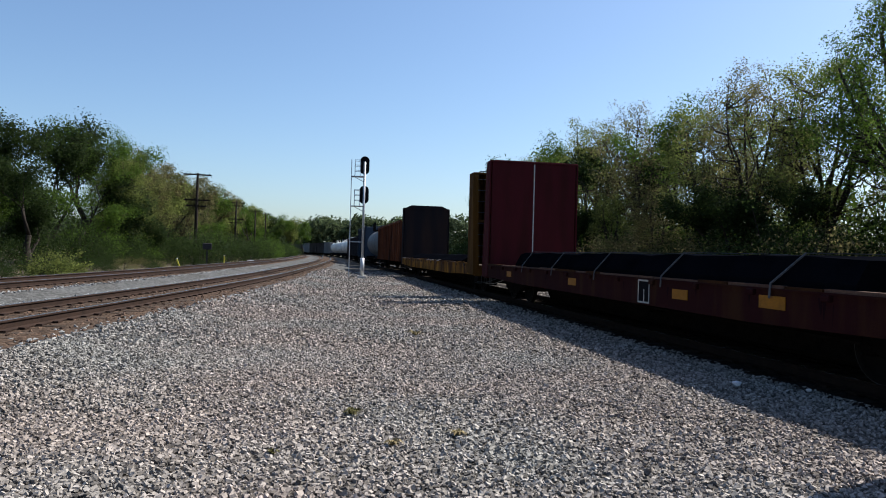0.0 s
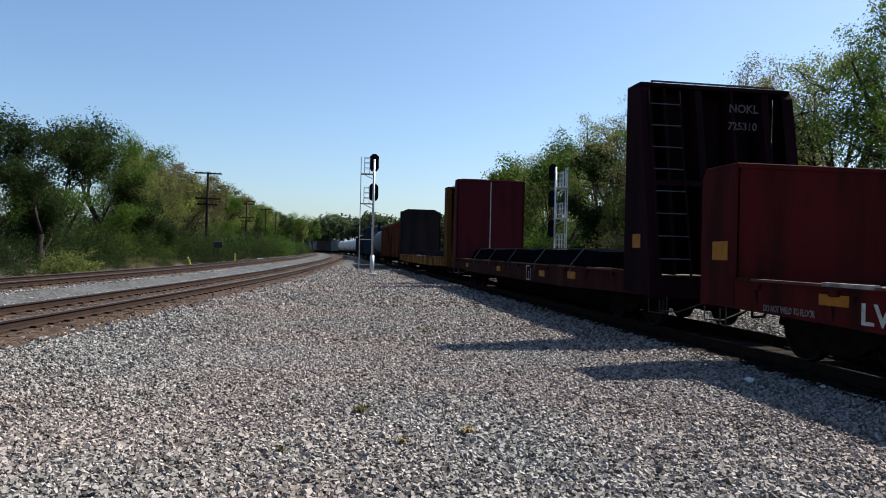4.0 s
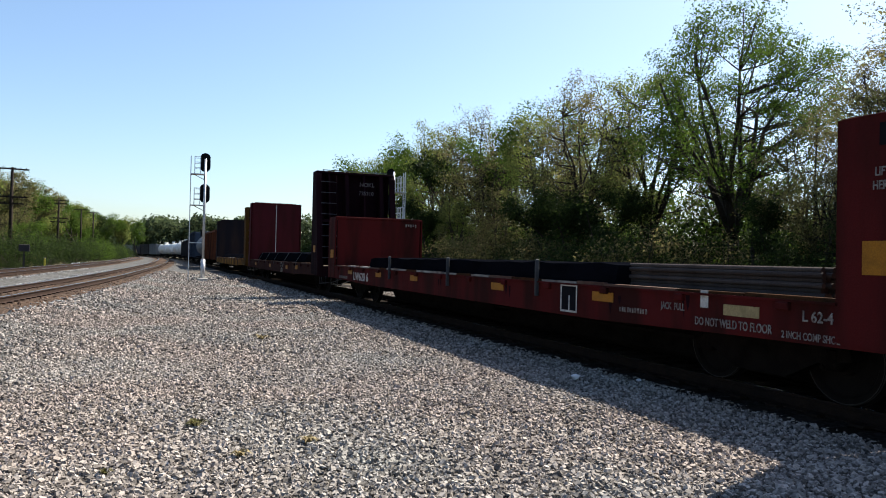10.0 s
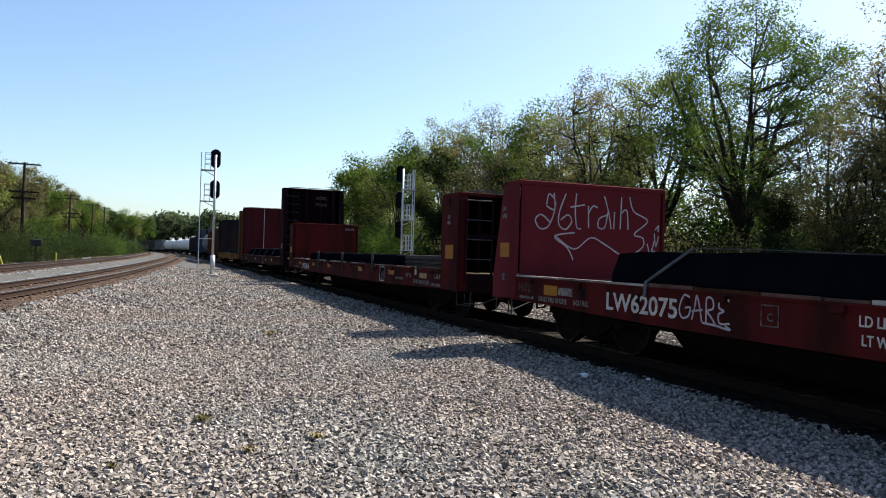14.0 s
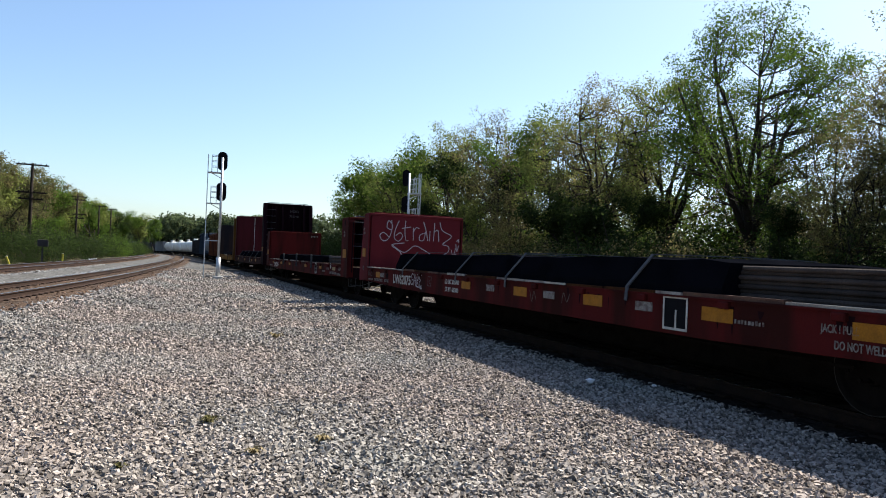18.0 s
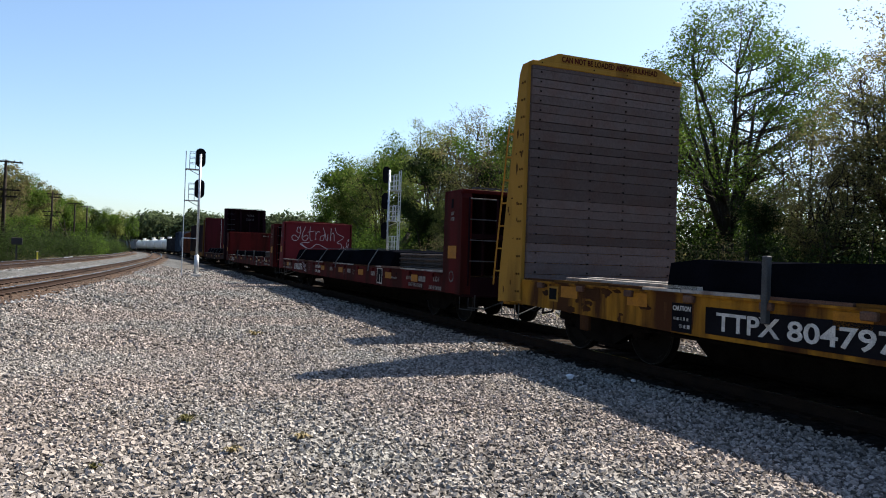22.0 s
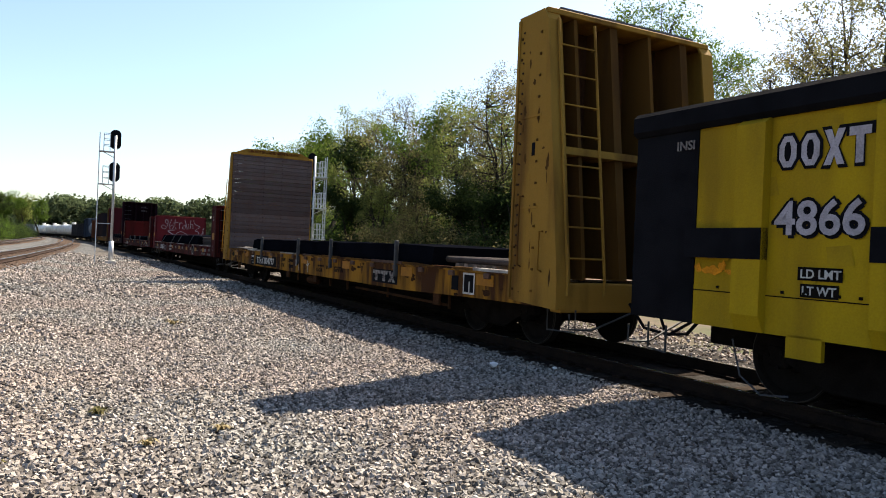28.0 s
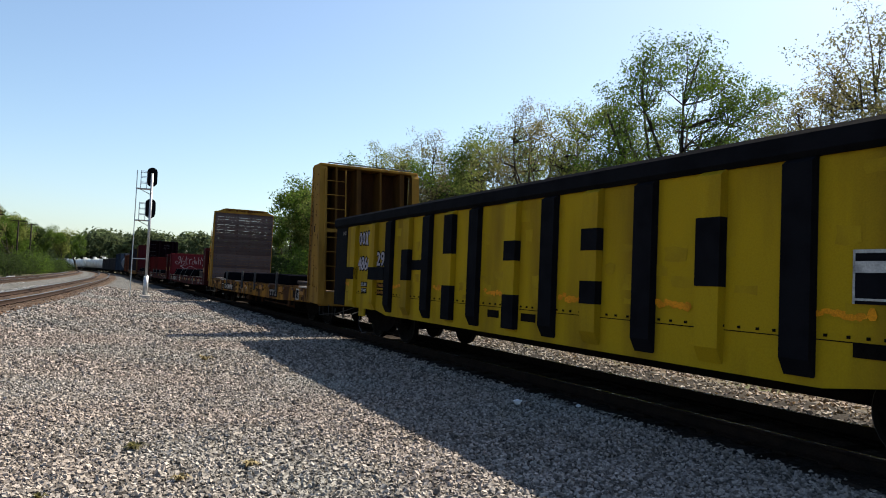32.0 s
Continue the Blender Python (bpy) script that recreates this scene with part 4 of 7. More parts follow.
def plant():
    L = ("leafy green spring tree with a full uneven crown", "airy tall tree with thin spring leaves and dark branches", "dark green tree with dense shaded crown", "young tree with yellow-green new leaves", "tree with sparse brownish buds and thin twigs")
    kinds = [
        make_tree(14.0, 0.95, 11, M["leaf"], L[0], per=62, tips_goal=150, clump=0.72, leaf_size=0.17, bare=0.17),
        dome_tree(15.0, 8.5, 6.0, 29, M["leaf"], L[1], low=0.3, n=170, per=235, size=0.08),
        make_tree(13.0, 0.9, 37, M["leaf3"], L[2], per=62, tips_goal=150, clump=0.75, leaf_size=0.17, bare=0.14),
        make_tree(11.0, 1.0, 41, M["leaf2"], L[3], per=60, tips_goal=150, clump=0.65, leaf_size=0.16, bare=0.14),
        make_tree(13.5, 0.85, 59, M["leaf4"], L[4], per=58, tips_goal=150, clump=0.6, leaf_size=0.15, bare=0.17),
        make_tree(14.0, 0.9, 67, M["leaf"], L[0], per=50, tips_goal=400, clump=0.56, leaf_size=0.098, bare=0.16),
        dome_tree(13.0, 3.5, 3.3, 73, M["leaf4"], L[4], low=0.16, n=90, per=225, size=0.07, trunk_r=0.2),
        dome_tree(13.0, 3.9, 3.6, 83, M["leaf2"], L[3], low=0.16, n=90, per=220, size=0.073, trunk_r=0.22),
        make_tree(12.0, 0.95, 97, M["leaf3"], L[2], per=62, tips_goal=300, clump=0.62, leaf_size=0.115, bare=0.12),
    ]
    bushes = [
        make_bush(4.6, 3.2, 3, M["leaf3"], "dark green bush at the foot of the trees", n=75, per=46, size=0.105),
        make_bush(2.4, 2.0, 5, M["leaf2"], "bright yellow-green bush beside the track", n=60, per=60, size=0.075),
        make_bush(5.6, 3.2, 9, M["leaf"], "tall green bush at the foot of the trees", n=75, per=46, size=0.105),
        make_bush(4.4, 3.0, 13, M["leaf4"], "brownish spring bush at the foot of the trees", n=75, per=46, size=0.088),
        make_bush(4.8, 3.0, 17, M["leaf3"], "dark green bush with fine leaves", n=75, per=46, size=0.088),
    ]
    rnd = random.Random(77)
    used = set()

    def put(kind, x, y, h, own, turn=None):
        src = kinds[kind]
        base = (14.0, 15.0, 13.0, 11.0, 13.5, 14.0, 13.0, 13.0, 12.0)[kind]
        k = h / base
        turn = rnd.uniform(0, 360) if turn is None else turn
        if kind not in used:
            used.add(kind)
            src.matrix_basis = pose(x, y, -0.05, 0, 0, turn) @ Matrix.Diagonal((k, k, k, 1))
        else:
            place(src, x, y, k, turn)
    # behind the train
    for off, s, kind, h in RIGHT_TREES:
        put(kind, *by_track(off, s), h, 0)
    for y, dx, kind, h in LEFT_TREES:
        put(kind, left_x(y) + dx, y, h, 0)
    for x, y, kind, h in BEND_TREES:
        put(kind, x, y, h, 0)
    first = set()
    spots = []
    for s in np.arange(8, 62, 3.0):
        spots.append((*by_track(rnd.uniform(21.5, 25.5), s), rnd.choice((3, 4, 4, 4)), rnd.uniform(0.85, 1.0) if 22 < s < 30 else rnd.uniform(0.8, 1.2)))
    for s in np.arange(6, 64, 3.4):
        spots.append((*by_track(rnd.uniform(27.5, 31.0), s), rnd.choice((0, 4, 4)), 1.1 if 24 < s < 29 else rnd.uniform(1.15, 1.5)))
    for s in list(np.arange(2, 25, 2.8)) + list(np.arange(31.5, 62, 3.2)):
        spots.append((*by_track(rnd.uniform(33.0, 36.5), s), rnd.choice((0, 4, 2)), rnd.uniform(1.4, 1.8)))
    for s in np.arange(64, 108, 4.4):
        spots.append((*by_track(rnd.uniform(28.0, 31.0), s), rnd.choice((0, 2)), rnd.uniform(1.2, 1.5)))
    for s in np.arange(63, 108, 4.0):
        spots.append((*by_track(rnd.uniform(20.5, 25.5), s), rnd.choice((0, 0, 2)), rnd.uniform(0.8, 1.25)))
    for y in np.arange(14, 190, 2.8):
        spots.append((left_x(y) - rnd.uniform(15.5, 18.5) + float(np.clip((y - 84) * 0.1, 0, 8.0)), y, rnd.choice((0, 0, 4, 2) if y > 55 else (4, 4, 0, 4)), rnd.uniform(0.6, 1.0)))
    spots.append((-18.5, 34.7, 1, 0.72))
    spots += [(-24.6, 80.0, 4, 1.1), (-23.0, 85.5, 4, 0.95), (-26.0, 73.0, 4, 1.0), (-22.3, 66.0, 4, 0.8), (-23.4, 70.5, 4, 0.9)]
    for y in np.arange(38, 100, 4.2):
        spots.append((left_x(y) - rnd.uniform(11.8, 13.6), y, rnd.choice((4, 4, 3, 4)), rnd.uniform(0.22, 0.4)))
    for y in np.arange(16, 104, 2.6):
        spots.append((left_x(y) - rnd.uniform(9.6, 11.6), y, rnd.choice((3, 4, 4)), rnd.uniform(0.14, 0.28)))
    for x, y, k, sc in spots:
        if k not in first:
            first.add(k)
            bushes[k].matrix_basis = pose(x, y, -0.05) @ Matrix.Diagonal((sc, sc, sc, 1))
        else:
            place(bushes[k], x, y, sc, rnd.uniform(0, 360))
    # woods that close the view along the line
    rng = np.random.default_rng(8)
    n = 6000
    x = -230 + 420 * rng.uniform(0, 1, n)
    top = 13.2 + 5.0 * np.clip((x + 80) / 60, 0, 1) + 1.2 * np.sin(x * 0.09) + 0.9 * np.sin(x * 0.31 + 1)
    c = np.stack([x, 330 + 40 * rng.uniform(0, 1, n), top * rng.uniform(0.0, 1.0, n) ** 0.75], 1)
    me = leaf_mesh("far_woods", c, 1.6, 1.1, 4, M["far_leaf"], 16)
    tagged(mesh_ob("far_woods", me, M["far_leaf"]), "distant line of dark green woods", "woods", kind="stuff")


# offset across the train's track, distance along it, kind, height
RIGHT_TREES = [
    (28, 17, 6, 14.2), (29, 20.5, 6, 13.0), (26.5, 13, 6, 12.0), (27, 23.5, 6, 9.0), (28, 29.2, 1, 14.8), (34, 36, 6, 12), (28.5, 36.5, 7, 14.8), (27, 41.5, 6, 15.0), (31, 45, 5, 14.6), (27.5, 47.5, 7, 14.0),
    (28, 53, 5, 15.2), (27, 58, 6, 15.6), (30, 62, 2, 15.4), (26.5, 66, 7, 15.8), (27, 72, 5, 16.0), (29, 78, 0, 16.0), (27, 84, 7, 15.8), (27, 91, 0, 16.2), (28, 98, 3, 15.8), (26.5, 104, 0, 14.6), (30.5, 110, 2, 13.5),
    (30.5, 22, 6, 11.0), (30, 13.5, 7, 14.0), (26, 8, 5, 13), (31, 2, 4, 14), (36, 56, 2, 12.5),
    (24.5, 20, 6, 6.5), (25, 24, 8, 5.5), (24.5, 34.5, 8, 7.0), (24, 38.5, 2, 7.0), (25, 43, 2, 7.5), (24, 49, 6, 7.0), (24, 56, 7, 7.5), (24, 63, 2, 8.0),
]
# distance ahead, distance from the main track, kind, height
LEFT_TREES = [
    # First two stand out of view, added to block sky light from the left.
    (6, -22, 0, 14), (16, -21, 2, 13),
    (24, -20, 2, 10.0), (29, -19, 8, 10.5), (34, -20, 8, 10.8), (37, -18, 8, 9.6), (42, -19.5, 5, 11.0), (45, -16.5, 8, 8.0), (46, -20.5, 5, 12.2), (48, -19, 8, 12.0), (53, -18.5, 8, 12.2), (57, -18.5, 5, 12.8), (61, -18, 8, 13.8),
    (65, -18.5, 5, 13.6), (68, -16.5, 8, 8.5), (71, -18, 6, 11.8), (75, -19, 6, 12.2), (80, -20, 4, 12.0), (84, -18.5, 3, 11.0), (59, -17, 5, 11.0), (63, -16.5, 7, 10.5), (67, -18, 5, 11.0), (73, -17, 7, 9.5), (78, -18.5, 6, 11.0),
    (90, -18, 4, 11.6),
]
# the trees draw in towards the bend: x, y, kind, height
BEND_TREES = [(-34, 93, 6, 11.5), (-35.5, 101, 5, 12.0), (-37.5, 109, 6, 12.5), (-39.5, 117, 0, 12.8), (-41, 126, 4, 12.8), (-43, 135, 0, 13.0), (-44.5, 144, 3, 13.0), (-47, 154, 0, 13.5), (-48.5, 166, 4, 14.0), (-49.5, 178, 0, 15.0), (-51, 190, 3, 15.0), (-52.5, 203, 0, 13.0), (-53.5, 216, 2, 13.0), (-52.5, 228, 0, 14.0), (-51, 240, 3, 14.0), (-49.5, 250, 0, 13.0)]
plant()


# ---- rolling stock ----
# A car's own space: x ahead along the track, y towards the main tracks, z up from the rail tops.
HALF = 1.58


def truck(car, x, moving):
    """A two-axle truck: cast side frames, bolster, springs, and its wheelsets."""
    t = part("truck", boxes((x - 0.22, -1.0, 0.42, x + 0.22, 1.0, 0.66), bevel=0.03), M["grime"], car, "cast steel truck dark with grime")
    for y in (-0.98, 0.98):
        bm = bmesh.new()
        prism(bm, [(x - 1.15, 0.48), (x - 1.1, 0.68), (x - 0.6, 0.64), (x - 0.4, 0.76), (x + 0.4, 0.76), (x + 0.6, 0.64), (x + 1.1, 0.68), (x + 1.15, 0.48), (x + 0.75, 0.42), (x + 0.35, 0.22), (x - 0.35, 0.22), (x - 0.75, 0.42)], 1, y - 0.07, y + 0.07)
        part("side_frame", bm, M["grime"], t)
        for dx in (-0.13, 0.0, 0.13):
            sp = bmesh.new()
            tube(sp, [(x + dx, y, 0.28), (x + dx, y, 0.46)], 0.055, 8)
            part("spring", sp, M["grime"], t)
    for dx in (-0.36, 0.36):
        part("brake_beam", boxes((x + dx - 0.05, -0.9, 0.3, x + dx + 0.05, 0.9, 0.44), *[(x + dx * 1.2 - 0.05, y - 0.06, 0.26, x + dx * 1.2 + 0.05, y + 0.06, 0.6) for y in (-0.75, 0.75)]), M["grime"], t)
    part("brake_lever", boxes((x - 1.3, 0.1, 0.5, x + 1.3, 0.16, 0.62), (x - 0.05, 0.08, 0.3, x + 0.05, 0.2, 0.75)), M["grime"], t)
    for dx in (-0.89, 0.89):
        bm = bmesh.new()
        tube(bm, [(0, -1.05, 0), (0, 1.05, 0)], 0.085, 10)
        for s in (-1, 1):
            prof = [(0.69, 0.46), (0.72, 0.47), (0.75, 0.456), (0.83, 0.45), (0.83, 0.39), (0.79, 0.36), (0.77, 0.16), (0.82, 0.14), (0.82, 0.05)]
            n = 28
            rings = []
            for y, r in prof:
                rings.append([bm.verts.new((r * math.cos(2 * math.pi * k / n), s * y, r * math.sin(2 * math.pi * k / n))) for k in range(n)])
            inner = [bm.verts.new((0.1 * math.cos(2 * math.pi * k / n), s * 0.69, 0.1 * math.sin(2 * math.pi * k / n))) for k in range(n)]
            rings.insert(0, inner)
            for a, b in zip(rings, rings[1:]):
                for k in range(n):
                    bm.faces.new((a[k], a[(k + 1) % n], b[(k + 1) % n], b[k]))
            bm.faces.new(rings[-1])
        for k in range(3):
            a = k * 2 * math.pi / 3
            box(bm, 0.09 * math.cos(a) - 0.018, 1.03, 0.09 * math.sin(a) - 0.018, 0.09 * math.cos(a) + 0.018, 1.075, 0.09 * math.sin(a) + 0.018)
        w = part("wheelset", bm, M["wheel"], t, "steel wheels with bright worn treads")
        w.matrix_basis = pose(x + dx, 0, 0.458)
        for s in (-1, 1):
            rim = bmesh.new()
            ring = [[rim.verts.new((r * math.cos(2 * math.pi * k / 28), s * yy, r * math.sin(2 * math.pi * k / 28))) for k in range(28)] for yy, r in ((0.832, 0.441), (0.834, 0.449), (0.80, 0.4535))]
            for q0, q1 in zip(ring, ring[1:]):
                for k in range(28):
                    rim.faces.new((q0[k], q0[(k + 1) % 28], q1[(k + 1) % 28], q1[k]))
            part("rim", rim, M["rim"], w, "worn steel wheel rim")
        if moving:
            WHEELS.append((w, x + dx))
        for s in (-1, 1):
            part("axle_box", boxes((x + dx - 0.12, s * 0.9, 0.36, x + dx + 0.12, s * 1.06, 0.6), bevel=0.03), M["grime"], t)
    return t


WHEELS, CARS = [], []


def coupler(car, x, s):
    bm = bmesh.new()
    box(bm, min(x, x + s * 0.75), -0.07, 0.76, max(x, x + s * 0.75), 0.07, 0.93, bevel=0.015)
    box(bm, min(x + s * 0.6, x + s * 0.95), -0.14, 0.72, max(x + s * 0.6, x + s * 0.95), 0.14, 0.98, bevel=0.03)
    part("coupler", bm, M["grime"], car)
    bm = bmesh.new()
    tube(bm, [(x, 0.3, 0.75), (x + s * 0.3, 0.3, 0.45), (x + s * 0.7, 0.25, 0.4), (x + s * 0.95, 0.1, 0.6)], 0.022, 6)
    part("air_hose", bm, M["black"], car)
    # cut lever and grab iron
    bm = bmesh.new()
    xo = x + s * 0.12
    tube(bm, [(xo, 1.45, 0.62), (xo, 1.45, 0.42), (xo + s * 0.03, 1.1, 0.40), (xo + s * 0.1, 0.4, 0.66), (xo + s * 0.3, 0.15, 0.7)], 0.014, 5)
    part("cut_lever", bm, M["stake"], car)
    bm = bmesh.new()
    for y in (1.25,):
        tube(bm, [(x, y, 0.66), (x, y, 0.36), (x - s * 0.42, y + 0.15, 0.36), (x - s * 0.42, y + 0.15, 0.66)], 0.014, 5)
    part("step", bm, M["stake"], car)


def new_car(kind, label, c0, length, category="freight car"):
    car = tagged(new(kind), label, category, "moving freight train")
    CARS.append((car, c0, length))
    return car


def bulkhead(car, inner, outer, top, z1, paint, depth_top, ladder=False, planks=False, beams=4, outer_paint=None, cap=0.0, name="bulkhead"):
    """An end wall. inner, outer: x of its load face and of its foot outside; depth_top: its depth at the top."""
    s = 1 if outer > inner else -1
    o_top = inner + s * depth_top
    paint = M["cleanochre"] if paint is M["ochre"] else paint
    # The outside of red walls takes the darker maroon.
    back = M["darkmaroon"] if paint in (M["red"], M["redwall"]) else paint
    if planks:
        b = part(name, boxes((inner + s * 0.105, -1.42, 1.08, inner + s * 0.13, 1.42, 2.4)), paint, car)
        rnd = random.Random(4)
        z, k = 1.035, 0
        while z < top - 0.02:
            h = min(rnd.choice((0.14, 0.145, 0.15, 0.19)), top - z)
            d = rnd.uniform(0, 0.008)
            gap = 0.013 if z > 2.9 and rnd.random() < 0.42 else 0.008
            bm = boxes((min(inner - s * d, inner + s * 0.1), -1.54 - rnd.uniform(0, 0.012), z, max(inner - s * d, inner + s * 0.1), 1.54, z + h - gap))
            ob = part("plank", bm, M["plank"], b)
            z += h
            k += 1
        bolts = bmesh.new()
        for y in (-1.38, -0.35, 0.35, 1.38):
            zz = 1.2
            while zz < top:
                box(bolts, inner - s * 0.02, y - 0.012, zz, inner, y + 0.012, zz + 0.024)
                zz += 0.16
        tagged(part("bolt", bolts, M["grime"], b), kind="stuff")
    else:
        b = part(name, boxes((min(inner, inner + s * 0.04), -1.5, 1.05, max(inner, inner + s * 0.04), 1.5, top)), paint, car)
    for y in (-1.0, 1.0):
        bm = bmesh.new()
        y0, y1 = (HALF - 0.035, HALF + 0.01) if y > 0 else (-HALF - 0.01, -HALF + 0.035)
        i0 = inner + s * (0.056 if planks else -0.02)
        prism(bm, [(i0, 0.72), (outer, 0.66), (outer, 1.05), (o_top + s * 0.05, top - 0.16), (o_top - s * 0.05, top), (i0, top)], 1, y0, y1)
        sp = part("side_plate", bm, paint, b)
        if y > 0 and paint is M["cleanochre"]:
            # upright stiffener and two rows of bolts on the plate
            w = abs(o_top - i0)
            part("stiffener", boxes((min(i0, i0 + s * 0.05), y1, 0.75, max(i0, i0 + s * 0.05), y1 + 0.022, top - 0.05)), paint, sp)
            bolts = bmesh.new()
            for k in range(13):
                z = 0.86 + k * (top - 1.2) / 12
                for a in (i0 + s * 0.1, i0 + s * (w - 0.08)):
                    box(bolts, a - 0.016, y1, z, a + 0.016, y1 + 0.018, z + 0.032)
            tagged(part("bolt", bolts, M["postochre"], sp), kind="stuff")
            part("gusset", boxes((min(i0 + s * 0.06, i0 + s * (w - 0.02)), y1, 2.02, max(i0 + s * 0.06, i0 + s * (w - 0.02)), y1 + 0.012, 2.05), (min(i0 + s * 0.06, i0 + s * (w - 0.02)), y1, 3.3, max(i0 + s * 0.06, i0 + s * (w - 0.02)), y1 + 0.012, 3.33)), paint, sp)
        # flange along the outer edge of the side plate
        bm = bmesh.new()
        ya, yb = (HALF - 0.22, HALF - 0.03) if y > 0 else (-HALF + 0.03, -HALF + 0.22)
        prism(bm, [(outer, 0.68), (outer, 1.05), (o_top + s * 0.05, top - 0.16), (o_top - s * 0.05, top), (o_top - s * 0.07, top - 0.03), (o_top + s * 0.02, top - 0.17), (outer - s * 0.03, 1.04), (outer - s * 0.03, 0.68)], 1, ya, yb)
        part("flange", bm, paint, b)
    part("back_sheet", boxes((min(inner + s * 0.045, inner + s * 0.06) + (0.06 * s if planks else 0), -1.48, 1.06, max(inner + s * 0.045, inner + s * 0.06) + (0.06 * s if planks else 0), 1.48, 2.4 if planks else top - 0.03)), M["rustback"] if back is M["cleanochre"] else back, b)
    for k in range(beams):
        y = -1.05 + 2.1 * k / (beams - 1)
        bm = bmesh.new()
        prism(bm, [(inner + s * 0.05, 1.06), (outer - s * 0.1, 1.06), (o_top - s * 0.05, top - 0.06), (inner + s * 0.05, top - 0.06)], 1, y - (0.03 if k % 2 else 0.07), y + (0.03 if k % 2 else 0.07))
        # Yellow posts take the darker ochre, with their side shade in it.
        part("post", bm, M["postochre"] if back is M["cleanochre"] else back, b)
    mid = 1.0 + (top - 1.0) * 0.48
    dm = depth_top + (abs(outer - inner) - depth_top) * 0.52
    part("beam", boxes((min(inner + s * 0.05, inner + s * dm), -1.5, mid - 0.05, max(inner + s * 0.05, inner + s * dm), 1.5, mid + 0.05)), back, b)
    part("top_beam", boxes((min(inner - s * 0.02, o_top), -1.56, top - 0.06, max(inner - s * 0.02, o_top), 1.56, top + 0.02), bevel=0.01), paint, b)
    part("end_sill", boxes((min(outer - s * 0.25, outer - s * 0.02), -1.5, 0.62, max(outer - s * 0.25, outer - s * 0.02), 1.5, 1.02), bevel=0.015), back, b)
    part("top_rail", boxes((min(o_top - s * 0.1, o_top - s * 0.07), -1.3, top + 0.05, max(o_top - s * 0.1, o_top - s * 0.07), 1.3, top + 0.08), (o_top - s * 0.1 - 0.015, -1.3, top, o_top - s * 0.1 + 0.015, -1.27, top + 0.07), (o_top - s * 0.1 - 0.015, 1.27, top, o_top - s * 0.1 + 0.015, 1.3, top + 0.07)), M["strap"] if ladder else paint, b)
    if cap:
        bm = bmesh.new()
        prism(bm, [(-1.5, top), (1.5, top), (1.05, top + cap), (-1.05, top + cap)], 0, min(inner - s * 0.01, inner + s * 0.05), max(inner - s * 0.01, inner + s * 0.05))
        part("cap_plate", bm, paint, b)
    if ladder:
        z = 1.35
        while z < top - 0.1:
            x = outer + (o_top - outer) * max(0, (z - 1.05) / (top - 1.05)) + s * 0.05
            bm = bmesh.new()
            tube(bm, [(x - s * 0.08, 1.42, z), (x, 1.40, z), (x, 0.82, z), (x - s * 0.08, 0.80, z)], 0.013, 5)
            part("rung", bm, paint if paint is M["cleanochre"] else M["strap"], b)
            z += 0.42
        for y in (0.80, 1.43):
            bm = bmesh.new()
            tube(bm, [(outer + s * 0.03, y, 0.85), (outer + s * 0.03, y, 1.05), (o_top + s * 0.07, y, top - 0.14)], 0.022, 5)
            part("ladder_stile", bm, back, b)
    return b


EDGES = dict(yellow=(M["edge"], M["rustload"], M["rustback"], M["postochre"]), grimy=(M["rustback"], M["rustback"], M["rustload"]), red=(M["edge"], M["edge"], M["rustload"], M["rustback"]))


